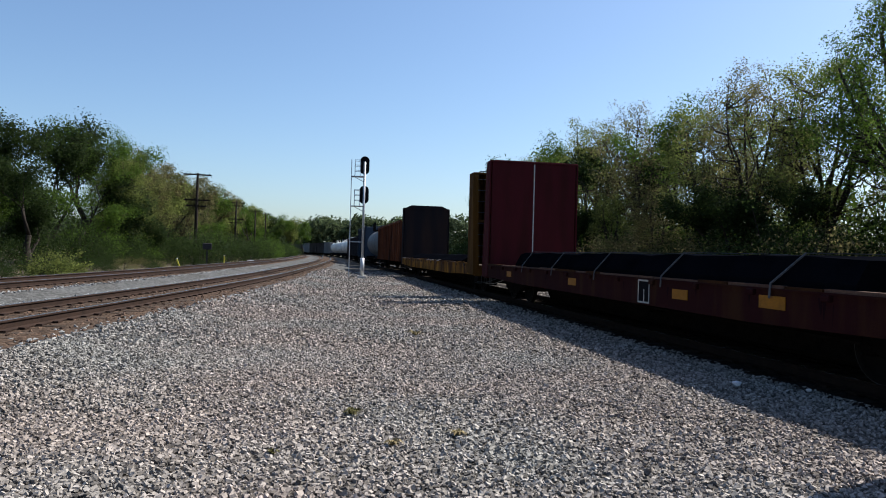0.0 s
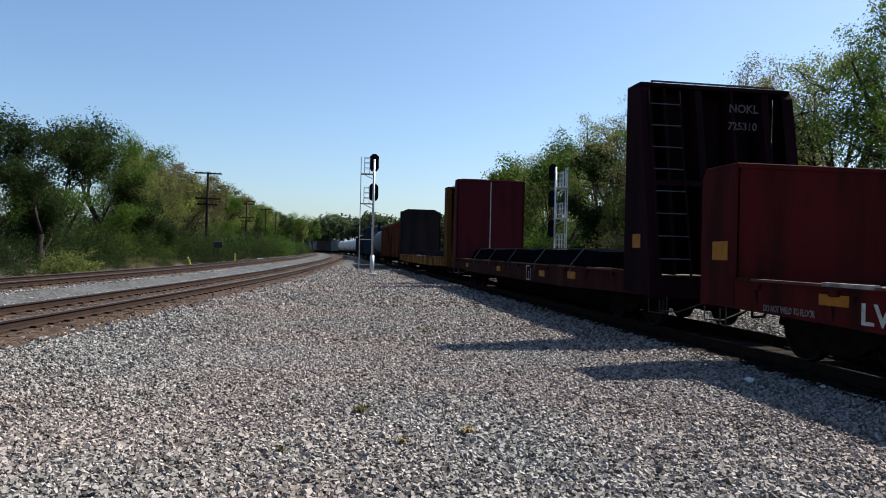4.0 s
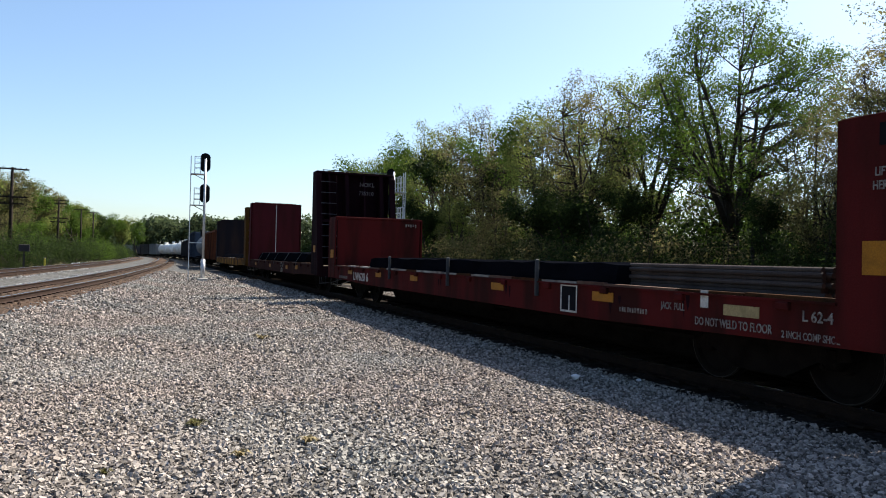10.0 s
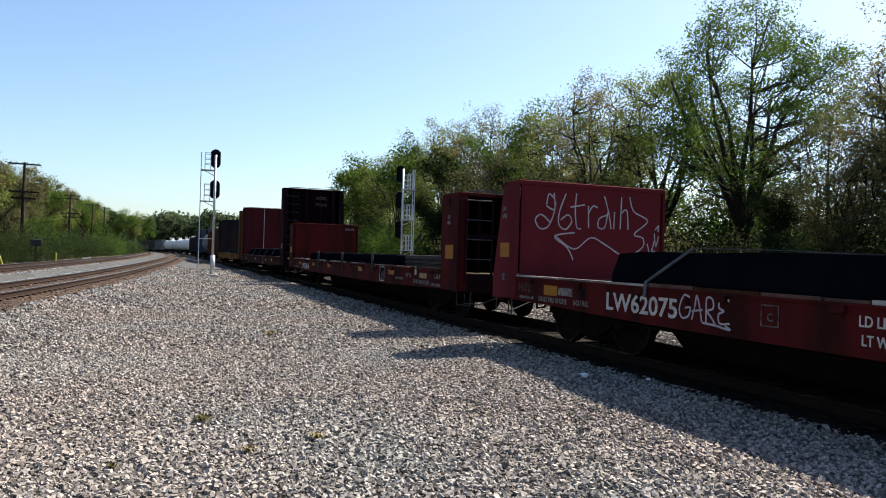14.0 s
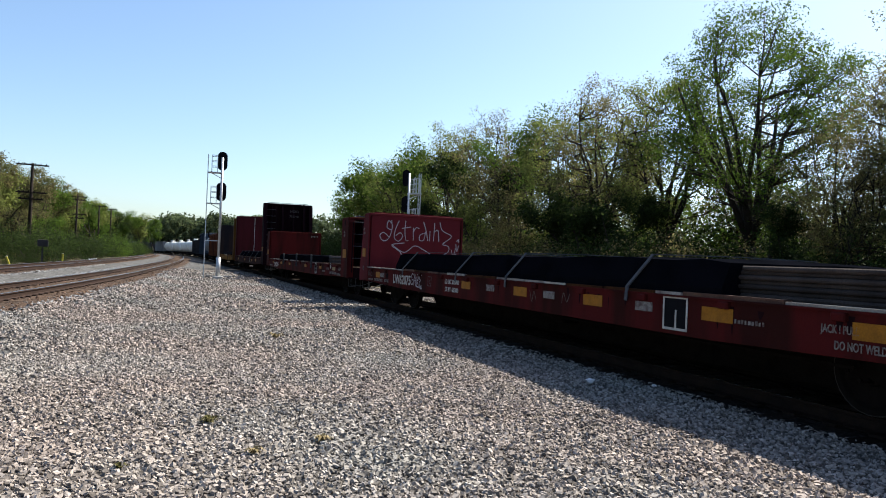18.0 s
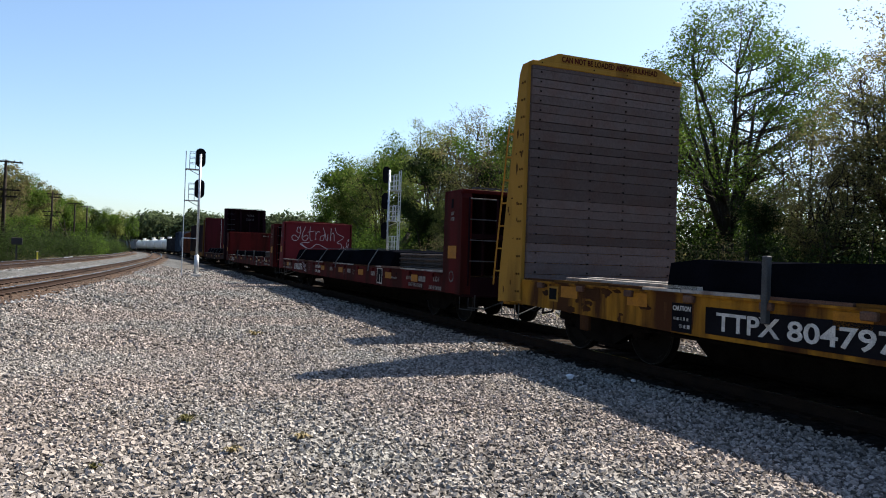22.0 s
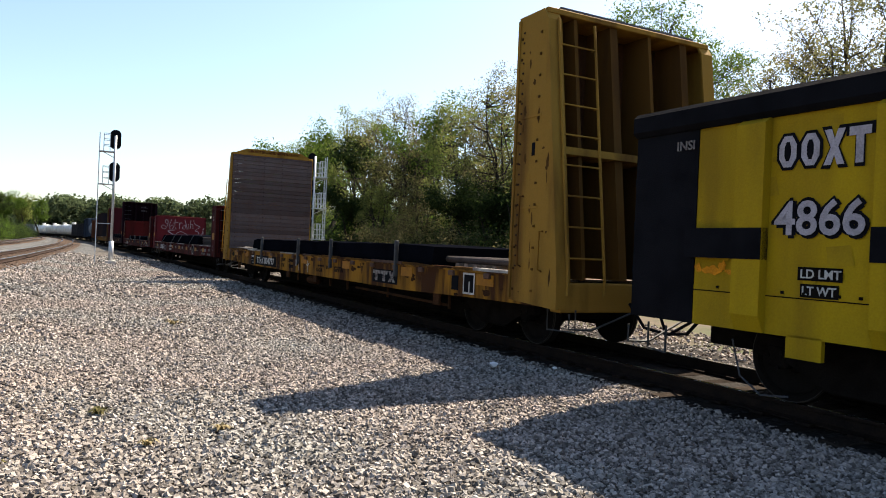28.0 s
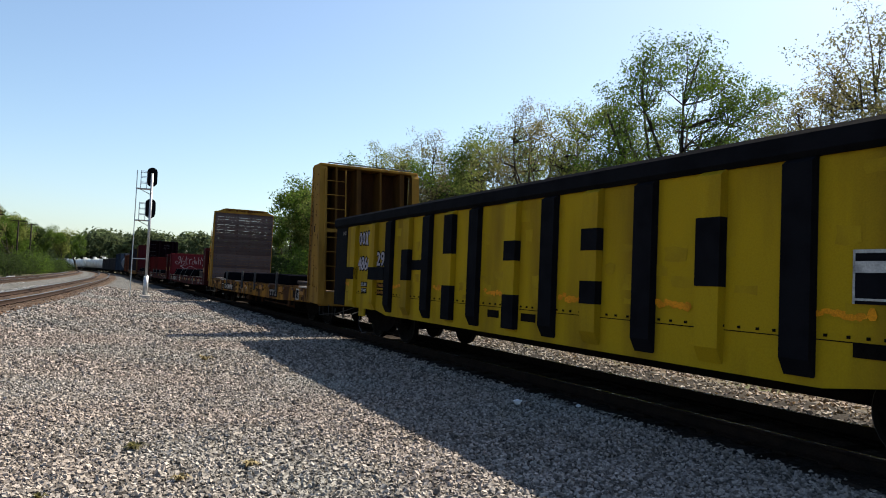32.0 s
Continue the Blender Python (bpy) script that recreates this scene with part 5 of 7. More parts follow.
def flatcar(kind, label, front, rear, f_in, r_in, f_top, r_top, paint, fd, rd, front_paint=None, rear_paint=None, planks=False, ladder=True, pockets=13, cap=0.0):
    """A bulkhead flat car from c = front to c = rear (metres along the train), load faces at f_in and r_in."""
    c0 = (front + rear) / 2
    L = front - rear
    car = new_car(kind, label, c0, L)
    h = L / 2
    fi, ri = f_in - c0, r_in - c0
    # sills
    for y in (-1, 1):
        bm = bmesh.new()
        ya, yb = (HALF - 0.03, HALF) if y > 0 else (-HALF, -HALF + 0.03)
        prism(bm, [(-h + 0.05, 0.68), (-h + 0.05, 1.08), (h - 0.05, 1.08), (h - 0.05, 0.68), (h - 2.0, 0.66), (h * 0.55, 0.60), (-h * 0.55, 0.60), (-h + 2.0, 0.66)], 1, ya, yb)
        part("side_sill", bm, paint, car)
        yc, yd = (HALF - 0.12, HALF + 0.035) if y > 0 else (-HALF - 0.035, -HALF + 0.12)
        part("sill_flange", boxes((ri, yc, 1.06, fi, yd, 1.085)), paint, car)
        x = ri + 0.02
        rng = random.Random(int(L * 37) + y)
        while x < fi - 0.1:     # worn wooden edge in lengths
            n = min(rng.uniform(0.5, 1.6), fi - 0.03 - x)
            z = 1.125 + rng.uniform(-0.012, 0.008)
            part("deck_edge", boxes((x, yc + 0.02, 1.085, x + n - 0.03, yd - 0.012 - rng.uniform(0, 0.02), z)), rng.choice(EDGES["yellow" if paint is M["ochre"] else "grimy" if paint is M["grimymaroon"] else "red"]), car)
            x += n
    bm = bmesh.new()
    prism(bm, [(-h + 0.1, 0.62), (-h + 0.1, 1.0), (h - 0.1, 1.0), (h - 0.1, 0.62), (h - 3.3, 0.62), (h - 3.9, 0.13), (-h + 3.9, 0.13), (-h + 3.3, 0.62)], 1, -0.34, 0.34)
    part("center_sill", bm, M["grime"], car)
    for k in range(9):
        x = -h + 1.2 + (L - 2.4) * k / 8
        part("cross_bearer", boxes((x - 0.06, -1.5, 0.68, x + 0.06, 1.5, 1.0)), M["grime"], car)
    # deck boards
    rnd = random.Random(int(L * 100))
    n = int((fi - ri) / 0.28)
    me = None
    for k in range(n):
        x = ri + 0.14 + (fi - ri - 0.28) * k / (n - 1)
        if me is None:
            ob = part("deck_board", boxes((-0.136, -1.46, 0.0, 0.136, 1.46, 0.045), bevel=0.006), M["deck"], car)
            me = ob.data
        else:
            ob = new("deck_board", me)
            ob.parent = car
        ob.location = (x, rnd.uniform(-0.03, 0.03), 0.985 + rnd.uniform(0, 0.008))
    for k in range(pockets):
        x = ri + 0.6 + (fi - ri - 1.2) * k / (pockets - 1)
        bm = boxes((x - 0.08, HALF - 0.02, 0.975, x + 0.08, HALF + 0.055, 1.058), bevel=0.012)
        part("stake_pocket", bm, M["rustload"] if paint is M["ochre"] else paint, car)
    # rust that has run down from the pockets
    bm = bmesh.new()
    y = HALF + 0.003
    for k in range(int(pockets * 1.4)):
        x = ri + 0.6 + (fi - ri - 1.2) * rnd.randrange(pockets) / (pockets - 1) + rnd.gauss(0, 0.1)
        if rnd.random() < 0.35:
            x = rnd.uniform(ri + 0.3, fi - 0.3)
        z, drop, w = rnd.uniform(0.95, 1.05), rnd.uniform(0.08, 0.34), rnd.uniform(0.008, 0.05)
        lean = rnd.uniform(-0.03, 0.03)
        q = [(x - w, z), (x + w, z), (x + w * 0.7 + lean * 0.5, z - drop * 0.5), (x + w * 0.15 + lean, z - drop), (x - w * 0.15 + lean, z - drop), (x - w * 0.8 + lean * 0.5, z - drop * 0.45)]
        bm.faces.new([bm.verts.new((a, y + 0.0002 * (k % 5), b)) for a, b in q])
    tagged(part("rust_streak", bm, M["streak"] if paint is M["ochre"] else M["darkmaroon"], car), kind="stuff")
    f = bulkhead(car, fi, h, f_top, 0, front_paint or paint, fd, planks=planks, cap=cap, ladder=False)
    r = bulkhead(car, ri, -h, r_top, 0, rear_paint or paint, rd, ladder=ladder)
    for s, x in ((1, h), (-1, -h)):
        coupler(car, x, s)
        truck(car, x - s * 2.35, True)
    part("brake_rod", boxes((-h * 0.7, 1.2, 0.50, h * 0.7, 1.23, 0.53)), M["grime"], car)
    part("brake_tank", boxes((-1.4, 0.55, 0.38, -0.3, 1.0, 0.62), bevel=0.08), M["grime"], car)
    return car, c0, f, r


def plate(car, c, c0, z, w, h, material, name="reflector", y=HALF + 0.004, label=""):
    x = c - c0
    return part(name, boxes((x - w / 2, y - 0.003, z - h / 2, x + w / 2, y + 0.004, z + h / 2)), material, car, label)


def framed_box(car, c, c0, z, w=0.46, h=0.42):
    x = c - c0
    f = plate(car, c, c0, z, w, h, M["black"], "data_panel", HALF + 0.006)
    y = HALF + 0.012
    part("panel_border", boxes((x - w / 2, y - 0.003, z + h / 2 - 0.03, x + w / 2, y, z + h / 2), (x - w / 2, y - 0.003, z - h / 2, x + w / 2, y, z - h / 2 + 0.03), (x - w / 2, y - 0.003, z - h / 2, x - w / 2 + 0.03, y, z + h / 2), (x + w / 2 - 0.03, y - 0.003, z - h / 2, x + w / 2, y, z + h / 2), (x - 0.03, y - 0.003, z - h / 2, x, y, z + h * 0.1)), M["white"], f)


def blotch(bm, x, y, z, w, h, rnd):
    """A stain of uneven outline on the near side."""
    n = rnd.randint(9, 13)
    bm.faces.new([bm.verts.new((x + w * 0.5 * math.cos(6.2832 * k / n) * rnd.uniform(0.55, 1.15), y, z + h * 0.5 * math.sin(6.2832 * k / n) * rnd.uniform(0.55, 1.15))) for k in range(n)])


def stencil_bars(car, c, c0, z, w, h, n=7, material=None, rnd=random.Random(9)):
    """Small stencilling that cannot be read: short upright bars."""
    x = c - c0 + w / 2
    bm = bmesh.new()
    for k in range(n):
        a = x - w * k / n
        box(bm, a - w / n * rnd.uniform(0.45, 0.75), HALF + 0.004, z, a, HALF + 0.008, z + h * rnd.uniform(0.8, 1.0))
    tagged(part("stencil", bm, material or M["oldwhite"], car), kind="stuff")


def load_pile(name, label, x0, x1, ztop, car, c0, material, width=2.7, taper=0.35, group=""):
    """A long low pile under cover, banked at the sides, riding on a car."""
    bm = bmesh.new()
    n = 26
    rnd = random.Random(int(x0 * 10))
    rings = []
    for k in range(n + 1):
        x = x0 + (x1 - x0) * k / n
        h = ztop - 1.03 + rnd.uniform(-0.02, 0.02)
        w = width / 2
        if k in (0, n):
            h *= 0.92
        prof = [(-w, 0), (-w, h * 0.35), (-w + taper, h * 0.97), (-0.3, h), (0.3, h * rnd.uniform(0.97, 1.03)), (w - taper, h * 0.97), (w, h * 0.35), (w, 0)]
        rings.append([bm.verts.new((x, y, 1.03 + z)) for y, z in prof])
    for a, b in zip(rings, rings[1:]):
        for i in range(7):
            bm.faces.new((a[i], a[i + 1], b[i + 1], b[i]))
    bm.faces.new(rings[0])
    bm.faces.new(rings[-1][::-1])
    return part(name, bm, material, car, label)


def pipes(car, x0, x1, rows, cols, r, material, width=2.6, label="", z0=1.18, name="pipe"):
    """Stacked pipes or bars, each one a piece."""
    first = None
    load = part("dunnage", boxes(*[(x - 0.06, -1.3, 1.03, x + 0.06, 1.3, z0) for x in np.linspace(x0 + 0.5, x1 - 0.5, 5)]), M["deck"], car)
    me = None
    rnd = random.Random(cols)
    for j in range(rows):
        for i in range(cols - j % 2):
            y = -width / 2 + r + (width - 2 * r) * (i + 0.5 * (j % 2)) / (cols - 1)
            if me is None:
                bm = bmesh.new()
                tube(bm, [(x0, 0, 0), (x1, 0, 0)], r, 10)
                ob = part(name, bm, material, load, label, smooth=False)
                me = ob.data
            else:
                ob = new(name, me)
                ob.parent = load
            ob.location = (rnd.uniform(-0.08, 0.08), y, z0 + r + j * r * 1.74)
    return load


def strap(car, x, ztop, width=3.06, lean=0.0, d=0.018):
    w = width / 2
    bm = bmesh.new()
    pts = [(x, HALF + 0.04, 0.95), (x, HALF + 0.02, 1.14), (x - lean * 0.9, w - 0.1, ztop + 0.02), (x - lean, 0, ztop + 0.035), (x - lean, -w + 0.1, ztop + 0.02), (x, -HALF, 1.14)]
    for a, b in zip(pts, pts[1:]):
        q = [bm.verts.new(v) for v in ((a[0] - d, a[1], a[2]), (a[0] + d, a[1], a[2]), (b[0] + d, b[1], b[2]), (b[0] - d, b[1], b[2]))]
        e = [bm.verts.new((v.co.x, v.co.y + 0.012, v.co.z + 0.012)) for v in q]
        bm.faces.new(q)
        bm.faces.new(e[::-1])
        for i in range(4):
            bm.faces.new((q[i], e[i], e[(i + 1) % 4], q[(i + 1) % 4]))
    part("strap", bm, M["strap"], car, "flat tie-down strap over the load")


def stake(car, x, ztop, w=0.035):
    part("stake", boxes((x - w, HALF + 0.0, 0.84, x + w, HALF + 0.075, ztop), bevel=0.01), M["stake"], car, "grey upright stake")


def ribbon(bm, pts, x, w=0.013):
    """A stroke of paint on a face towards -x: points of (y, z)."""
    fine = []
    for i in range(len(pts) - 1):
        p0, p1, p2, p3 = (Vector(pts[max(0, min(len(pts) - 1, k))]) for k in (i - 1, i, i + 1, i + 2))
        for k in range(5):
            t = k / 5
            fine.append(0.5 * (2 * p1 + (p2 - p0) * t + (2 * p0 - 5 * p1 + 4 * p2 - p3) * t * t + (3 * p1 - p0 - 3 * p2 + p3) * t**3))
    fine.append(Vector(pts[-1]))
    prev = None
    for i, p in enumerate(fine):
        d = (fine[min(i + 1, len(fine) - 1)] - fine[max(i - 1, 0)]).normalized()
        nrm = Vector((-d.y, d.x)) * w
        a, b = (bm.verts.new((x, q.x, q.y)) for q in (p + nrm, p - nrm))
        if prev:
            bm.faces.new((prev[0], a, b, prev[1]))
        prev = (a, b)


def scribble(car, c0, strokes, material, w=0.012, name="graffiti", label=""):
    """Paint strokes on the near side: points of (c, z)."""
    bm = bmesh.new()
    for st in strokes:
        ribbon(bm, [(c - c0, z) for c, z in st], 0.0, w)
    for v in bm.verts:
        v.co = Vector((v.co.y, HALF + 0.0065, v.co.z))
    return part(name, bm, material, car, label)


def car_a():
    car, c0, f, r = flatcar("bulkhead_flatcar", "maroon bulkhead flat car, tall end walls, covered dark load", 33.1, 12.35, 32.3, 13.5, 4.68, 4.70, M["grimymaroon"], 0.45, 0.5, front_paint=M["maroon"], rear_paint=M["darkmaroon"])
    part("seam", boxes((32.3 - c0 - 0.012, -0.02, 1.1, 32.3 - c0, 0.02, 4.6)), M["white"], f, "white upright stripe on the end wall")
    load_pile("covered_load", "long pile under dark sheeting", 15.2 - c0, 29.0 - c0, 1.52, car, c0, M["blacksteel"], width=3.04, taper=0.16)
    for c in (28, 25.4, 22.6, 19.6, 16.6):
        strap(car, c - c0, 1.52, lean=0.5)
    sign_text("NOKL", 0.22, r, 12.62 - c0, -0.05, 4.15, REAR, M["faint"])
    sign_text("725310", 0.2, r, 12.60 - c0, -0.02, 3.82, REAR, M["faint"])
    for c in (29.5, 24, 19):
        plate(car, c, c0, 0.86, 0.5, 0.16, M["orange"])
    plate(car, 12.95, c0, 1.68, 0.34, 0.26, M["orange"], y=HALF + 0.014)
    plate(car, 16.6, c0, 0.9, 0.55, 0.17, M["orange"])
    stencil_bars(car, 12.9, c0, 1.28, 0.25, 0.1, 3)
    framed_box(car, 20.3, c0, 0.84)
    return car


def car_b():
    car, c0, f, r = flatcar("bulkhead_flatcar", "red-brown bulkhead flat car loaded with dark beams and steel bars", 10.55, -10.85, 9.65, -9.92, 2.76, 2.76, M["red"], 0.85, 0.9)
    load_pile("covered_load", "dark beams under sheeting", -6.4 - c0, 5.6 - c0, 1.40, car, c0, M["blacksteel"], width=3.04, taper=0.05)
    pipes(car, -9.5 - c0, -6.4 - c0, 6, 34, 0.03, M["bars"], z0=1.09, name="bar", label="rusty steel bar")
    for c in (3.4, -0.6, -4.4):
        stake(car, c - c0, 1.44, 0.014)
    part("stencil", boxes(*[(9.63 - c0 - 0.006, -1.0 - 0.09 * k, 2.5 + 0.02 * (k % 2), 9.63 - c0, -0.95 - 0.09 * k, 2.6) for k in range(5)]), M["oldwhite"], f)
    fit_text("LW620 6", car, 7.1 - c0, HALF + 0.006, 0.69, 1.6, 0.25)
    sign_text("DO NOT WELD TO FLOOR", 0.13, car, -8.05 - c0, HALF + 0.006, 0.72, squeeze=0.7, material=M["oldwhite"])
    sign_text("DO NOT WELD TO FLOOR", 0.12, car, 8.9 - c0, HALF + 0.006, 0.70, squeeze=0.7, material=M["oldwhite"])
    sign_text("JACK  PULL", 0.12, car, -7.45 - c0, HALF + 0.006, 0.86, squeeze=0.7, material=M["oldwhite"])
    fit_text("L 62-4", car, -9.54 - c0, HALF + 0.006, 0.88, 0.34, 0.11, material=M["oldwhite"])
    fit_text("2 INCH COMP SHOE", car, -9.29 - c0, HALF + 0.006, 0.70, 0.66, 0.075, material=M["oldwhite"])
    stencil_bars(car, -6.9, c0, 0.76, 0.6, 0.07, 11)
    framed_box(car, -5.33, c0, 0.86)
    for c, w in ((4.5, 0.5), (1.6, 0.5), (-2.9, 0.5), (-6.2, 0.5), (7.55, 0.5)):
        plate(car, c, c0, 0.93, w, 0.13, M["orange"])
    plate(car, -8.75, c0, 0.92, 0.5, 0.12, M["straw"], "tape", label="faded yellow tape")
    plate(car, -8.2, c0, 1.02, 0.12, 0.2, M["white"], "card")
    plate(car, 10.0, c0, 1.5, 0.42, 0.28, M["orange"], y=HALF + 0.014)
    plate(car, -10.4, c0, 1.5, 0.46, 0.30, M["orange"], y=HALF + 0.014)
    stencil_bars(car, -10.3, c0, 0.78, 0.2, 0.06, 3)
    plate(car, -10.36, c0, 2.58, 0.08, 0.2, M["black"], "lifting_hole", HALF + 0.014)
    sign_text("LIFT", 0.11, car, -10.28 - c0, HALF + 0.016, 2.22, squeeze=0.7, material=M["oldwhite"])
    sign_text("HERE", 0.11, car, -10.26 - c0, HALF + 0.016, 2.10, squeeze=0.7, material=M["oldwhite"])
    return car


def car_c():
    car, c0, f, r = flatcar("bulkhead_flatcar", "red-brown bulkhead flat car with white graffiti on one end wall", -12.65, -33.5, -13.55, -32.6, 2.78, 2.78, M["red"], 0.5, 0.82, front_paint=M["redwall"])
    load_pile("covered_load", "long pile of steel under dark sheeting", -28.9 - c0, -16.4 - c0, 1.55, car, c0, M["blacksteel"], width=3.06, taper=0.12)
    pipes(car, -32.5 - c0, -28.9 - c0, 7, 34, 0.03, M["bars"], z0=1.1, name="bar", label="rusty steel bar")
    for c, lean in ((-17.27, 0.75), (-21.0, 0.6), (-23.45, 0.5), (-27.2, 0.35)):
        strap(car, c - c0, 1.56, lean=lean, d=0.03)
    fit_text("LW62075", car, -16.37 - c0, HALF + 0.006, 0.72, 1.49, 0.25)
    sign_text("DO NOT WELD TO FLOOR", 0.115, car, -14.42 - c0, HALF + 0.006, 0.71, squeeze=0.62, material=M["oldwhite"])
    sign_text("JACK ! PULL", 0.11, car, -15.5 - c0, HALF + 0.006, 0.72, squeeze=0.7, material=M["oldwhite"])
    sign_text("JACK ! PULL", 0.11, car, -30.3 - c0, HALF + 0.006, 0.86, squeeze=0.7, material=M["oldwhite"])
    sign_text("DO NOT WELD TO FLOOR", 0.115, car, -30.45 - c0, HALF + 0.006, 0.71, squeeze=0.66, material=M["oldwhite"])
    sign_text("IL 62-4", 0.15, car, -32.05 - c0, HALF + 0.006, 0.88, squeeze=0.8, material=M["oldwhite"])
    sign_text("2 INCH HF COMP SHOE", 0.115, car, -31.8 - c0, HALF + 0.006, 0.70, squeeze=0.6, material=M["oldwhite"])
    stencil_bars(car, -29.4, c0, 0.83, 0.45, 0.05, 9)
    stencil_bars(car, -14.0, c0, 0.72, 0.5, 0.05, 11)
    for body, z in (("LIFT", 2.26), ("HERE", 2.13)):
        sign_text(body, 0.11, car, -13.0 - c0, HALF + 0.016, z, squeeze=0.75, material=M["oldwhite"])
    part("round_badge", tube(bmesh.new(), [(-13.1 - c0, HALF + 0.008, 1.06), (-13.1 - c0, HALF + 0.014, 1.06)], 0.07, 16), M["faint"], car)
    plate(car, -15.75, c0, 0.9, 0.13, 0.12, M["black"], "pocket_hole")
    scribble(car, c0, [[(-13.72, 0.98), (-13.74, 0.84)], [(-13.72, 0.98), (-13.78, 0.88), (-13.82, 0.99), (-13.84, 0.84)], [(-13.88, 0.85), (-13.9, 0.97), (-13.97, 0.84), (-13.98, 0.98)], [(-14.02, 0.97), (-14.1, 0.96), (-14.04, 0.84), (-14.14, 0.86)]], M["faint"], 0.006, "chalk_mark", "faint chalk scribble")
    for body, c, z, w in (("LD LMT", -20.31, 0.88, 0.39), ("205700", -20.72, 0.88, 0.42), ("LT WT", -20.34, 0.71, 0.33), ("60300", -20.74, 0.71, 0.37)):
        fit_text(body, car, c - c0, HALF + 0.006, z, w, 0.1)
    x = -19.29 - c0
    y = HALF + 0.005
    part("stencil_frame", boxes((x - 0.12, y, 0.77, x + 0.12, y + 0.004, 0.785), (x - 0.12, y, 0.985, x + 0.12, y + 0.004, 1.0), (x - 0.12, y, 0.785, x - 0.105, y + 0.004, 0.985), (x + 0.105, y, 0.785, x + 0.12, y + 0.004, 0.985)), M["faint"], car)
    sign_text("C", 0.12, car, x + 0.04, y, 0.83, material=M["faint"])
    scribble(car, c0, [
        [(-18.08, 1.0), (-17.98, 1.02), (-17.9, 0.86), (-17.95, 0.75), (-18.06, 0.78), (-18.09, 0.88), (-18.0, 0.87)],
        [(-18.12, 0.74), (-18.17, 0.9), (-18.2, 1.03), (-18.25, 0.9), (-18.29, 0.73)], [(-18.12, 0.84), (-18.3, 0.87)],
        [(-18.36, 0.73), (-18.36, 0.88), (-18.37, 1.01), (-18.46, 1.0), (-18.47, 0.9), (-18.38, 0.86), (-18.46, 0.78), (-18.52, 0.7)],
        [(-18.72, 1.0), (-18.6, 1.02), (-18.56, 0.92), (-18.64, 0.88), (-18.56, 0.84), (-18.58, 0.74), (-18.73, 0.75)],
        [(-18.3, 0.72), (-18.5, 0.71), (-18.74, 0.68), (-18.66, 0.72)],
    ], M["chalk"], label="white paint scribble")
    scribble(car, c0, [[(-24.36, 0.95), (-24.45, 0.76), (-24.52, 0.93), (-24.6, 0.78)], [(-25.45, 0.8), (-25.5, 0.96), (-25.6, 0.82), (-25.68, 0.95)]], M["oldwhite"], 0.004, "chalk_mark", "faint chalk scribble")
    framed_box(car, -28.18, c0, 0.86)
    for c, w in ((-14.8, 0.42), (-21.52, 0.46), (-24.0, 0.5), (-26.33, 0.5), (-28.9, 0.5), (-30.85, 0.42)):
        plate(car, c, c0, 0.90, w, 0.16, M["orange"])
    plate(car, -15.25, c0, 0.90, 0.42, 0.12, M["oldwhite"], "tape", label="dull silver tape")
    plate(car, -31.35, c0, 0.90, 0.42, 0.12, M["oldwhite"], "tape", label="dull silver tape")
    for c in (-22.74, -25.03, -27.55):
        plate(car, c, c0, 0.9, 0.36, 0.12, M["oldwhite"], "tape", label="dull silver tape")
    plate(car, -13.12, c0, 1.55, 0.36, 0.26, M["orange"], y=HALF + 0.014)
    plate(car, -33.05, c0, 1.52, 0.42, 0.26, M["orange"], y=HALF + 0.014)
    sign_text("LIFT", 0.1, car, -32.96 - c0, HALF + 0.016, 2.28, squeeze=0.8, material=M["oldwhite"])
    sign_text("HERE", 0.1, car, -32.94 - c0, HALF + 0.016, 2.17, squeeze=0.8, material=M["oldwhite"])
    plate(car, -33.0, c0, 2.52, 0.1, 0.2, M["black"], "lifting_hole", HALF + 0.014)
    bm = bmesh.new()
    tube(bm, [(-33.05 - c0, HALF + 0.008, 1.02), (-33.05 - c0, HALF + 0.016, 1.02)], 0.12, 18)
    part("round_badge", bm, M["faint"], car)
    bm = bmesh.new()
    tube(bm, [(-33.05 - c0, HALF + 0.01, 1.02), (-33.05 - c0, HALF + 0.02, 1.02)], 0.085, 18)
    part("badge_center", bm, M["red"], car)
    stencil_bars(car, -32.98, c0, 0.84, 0.22, 0.05, 6)
    # graffiti: y runs from the near edge to the far one
    bm = bmesh.new()
    x = -13.56 - c0
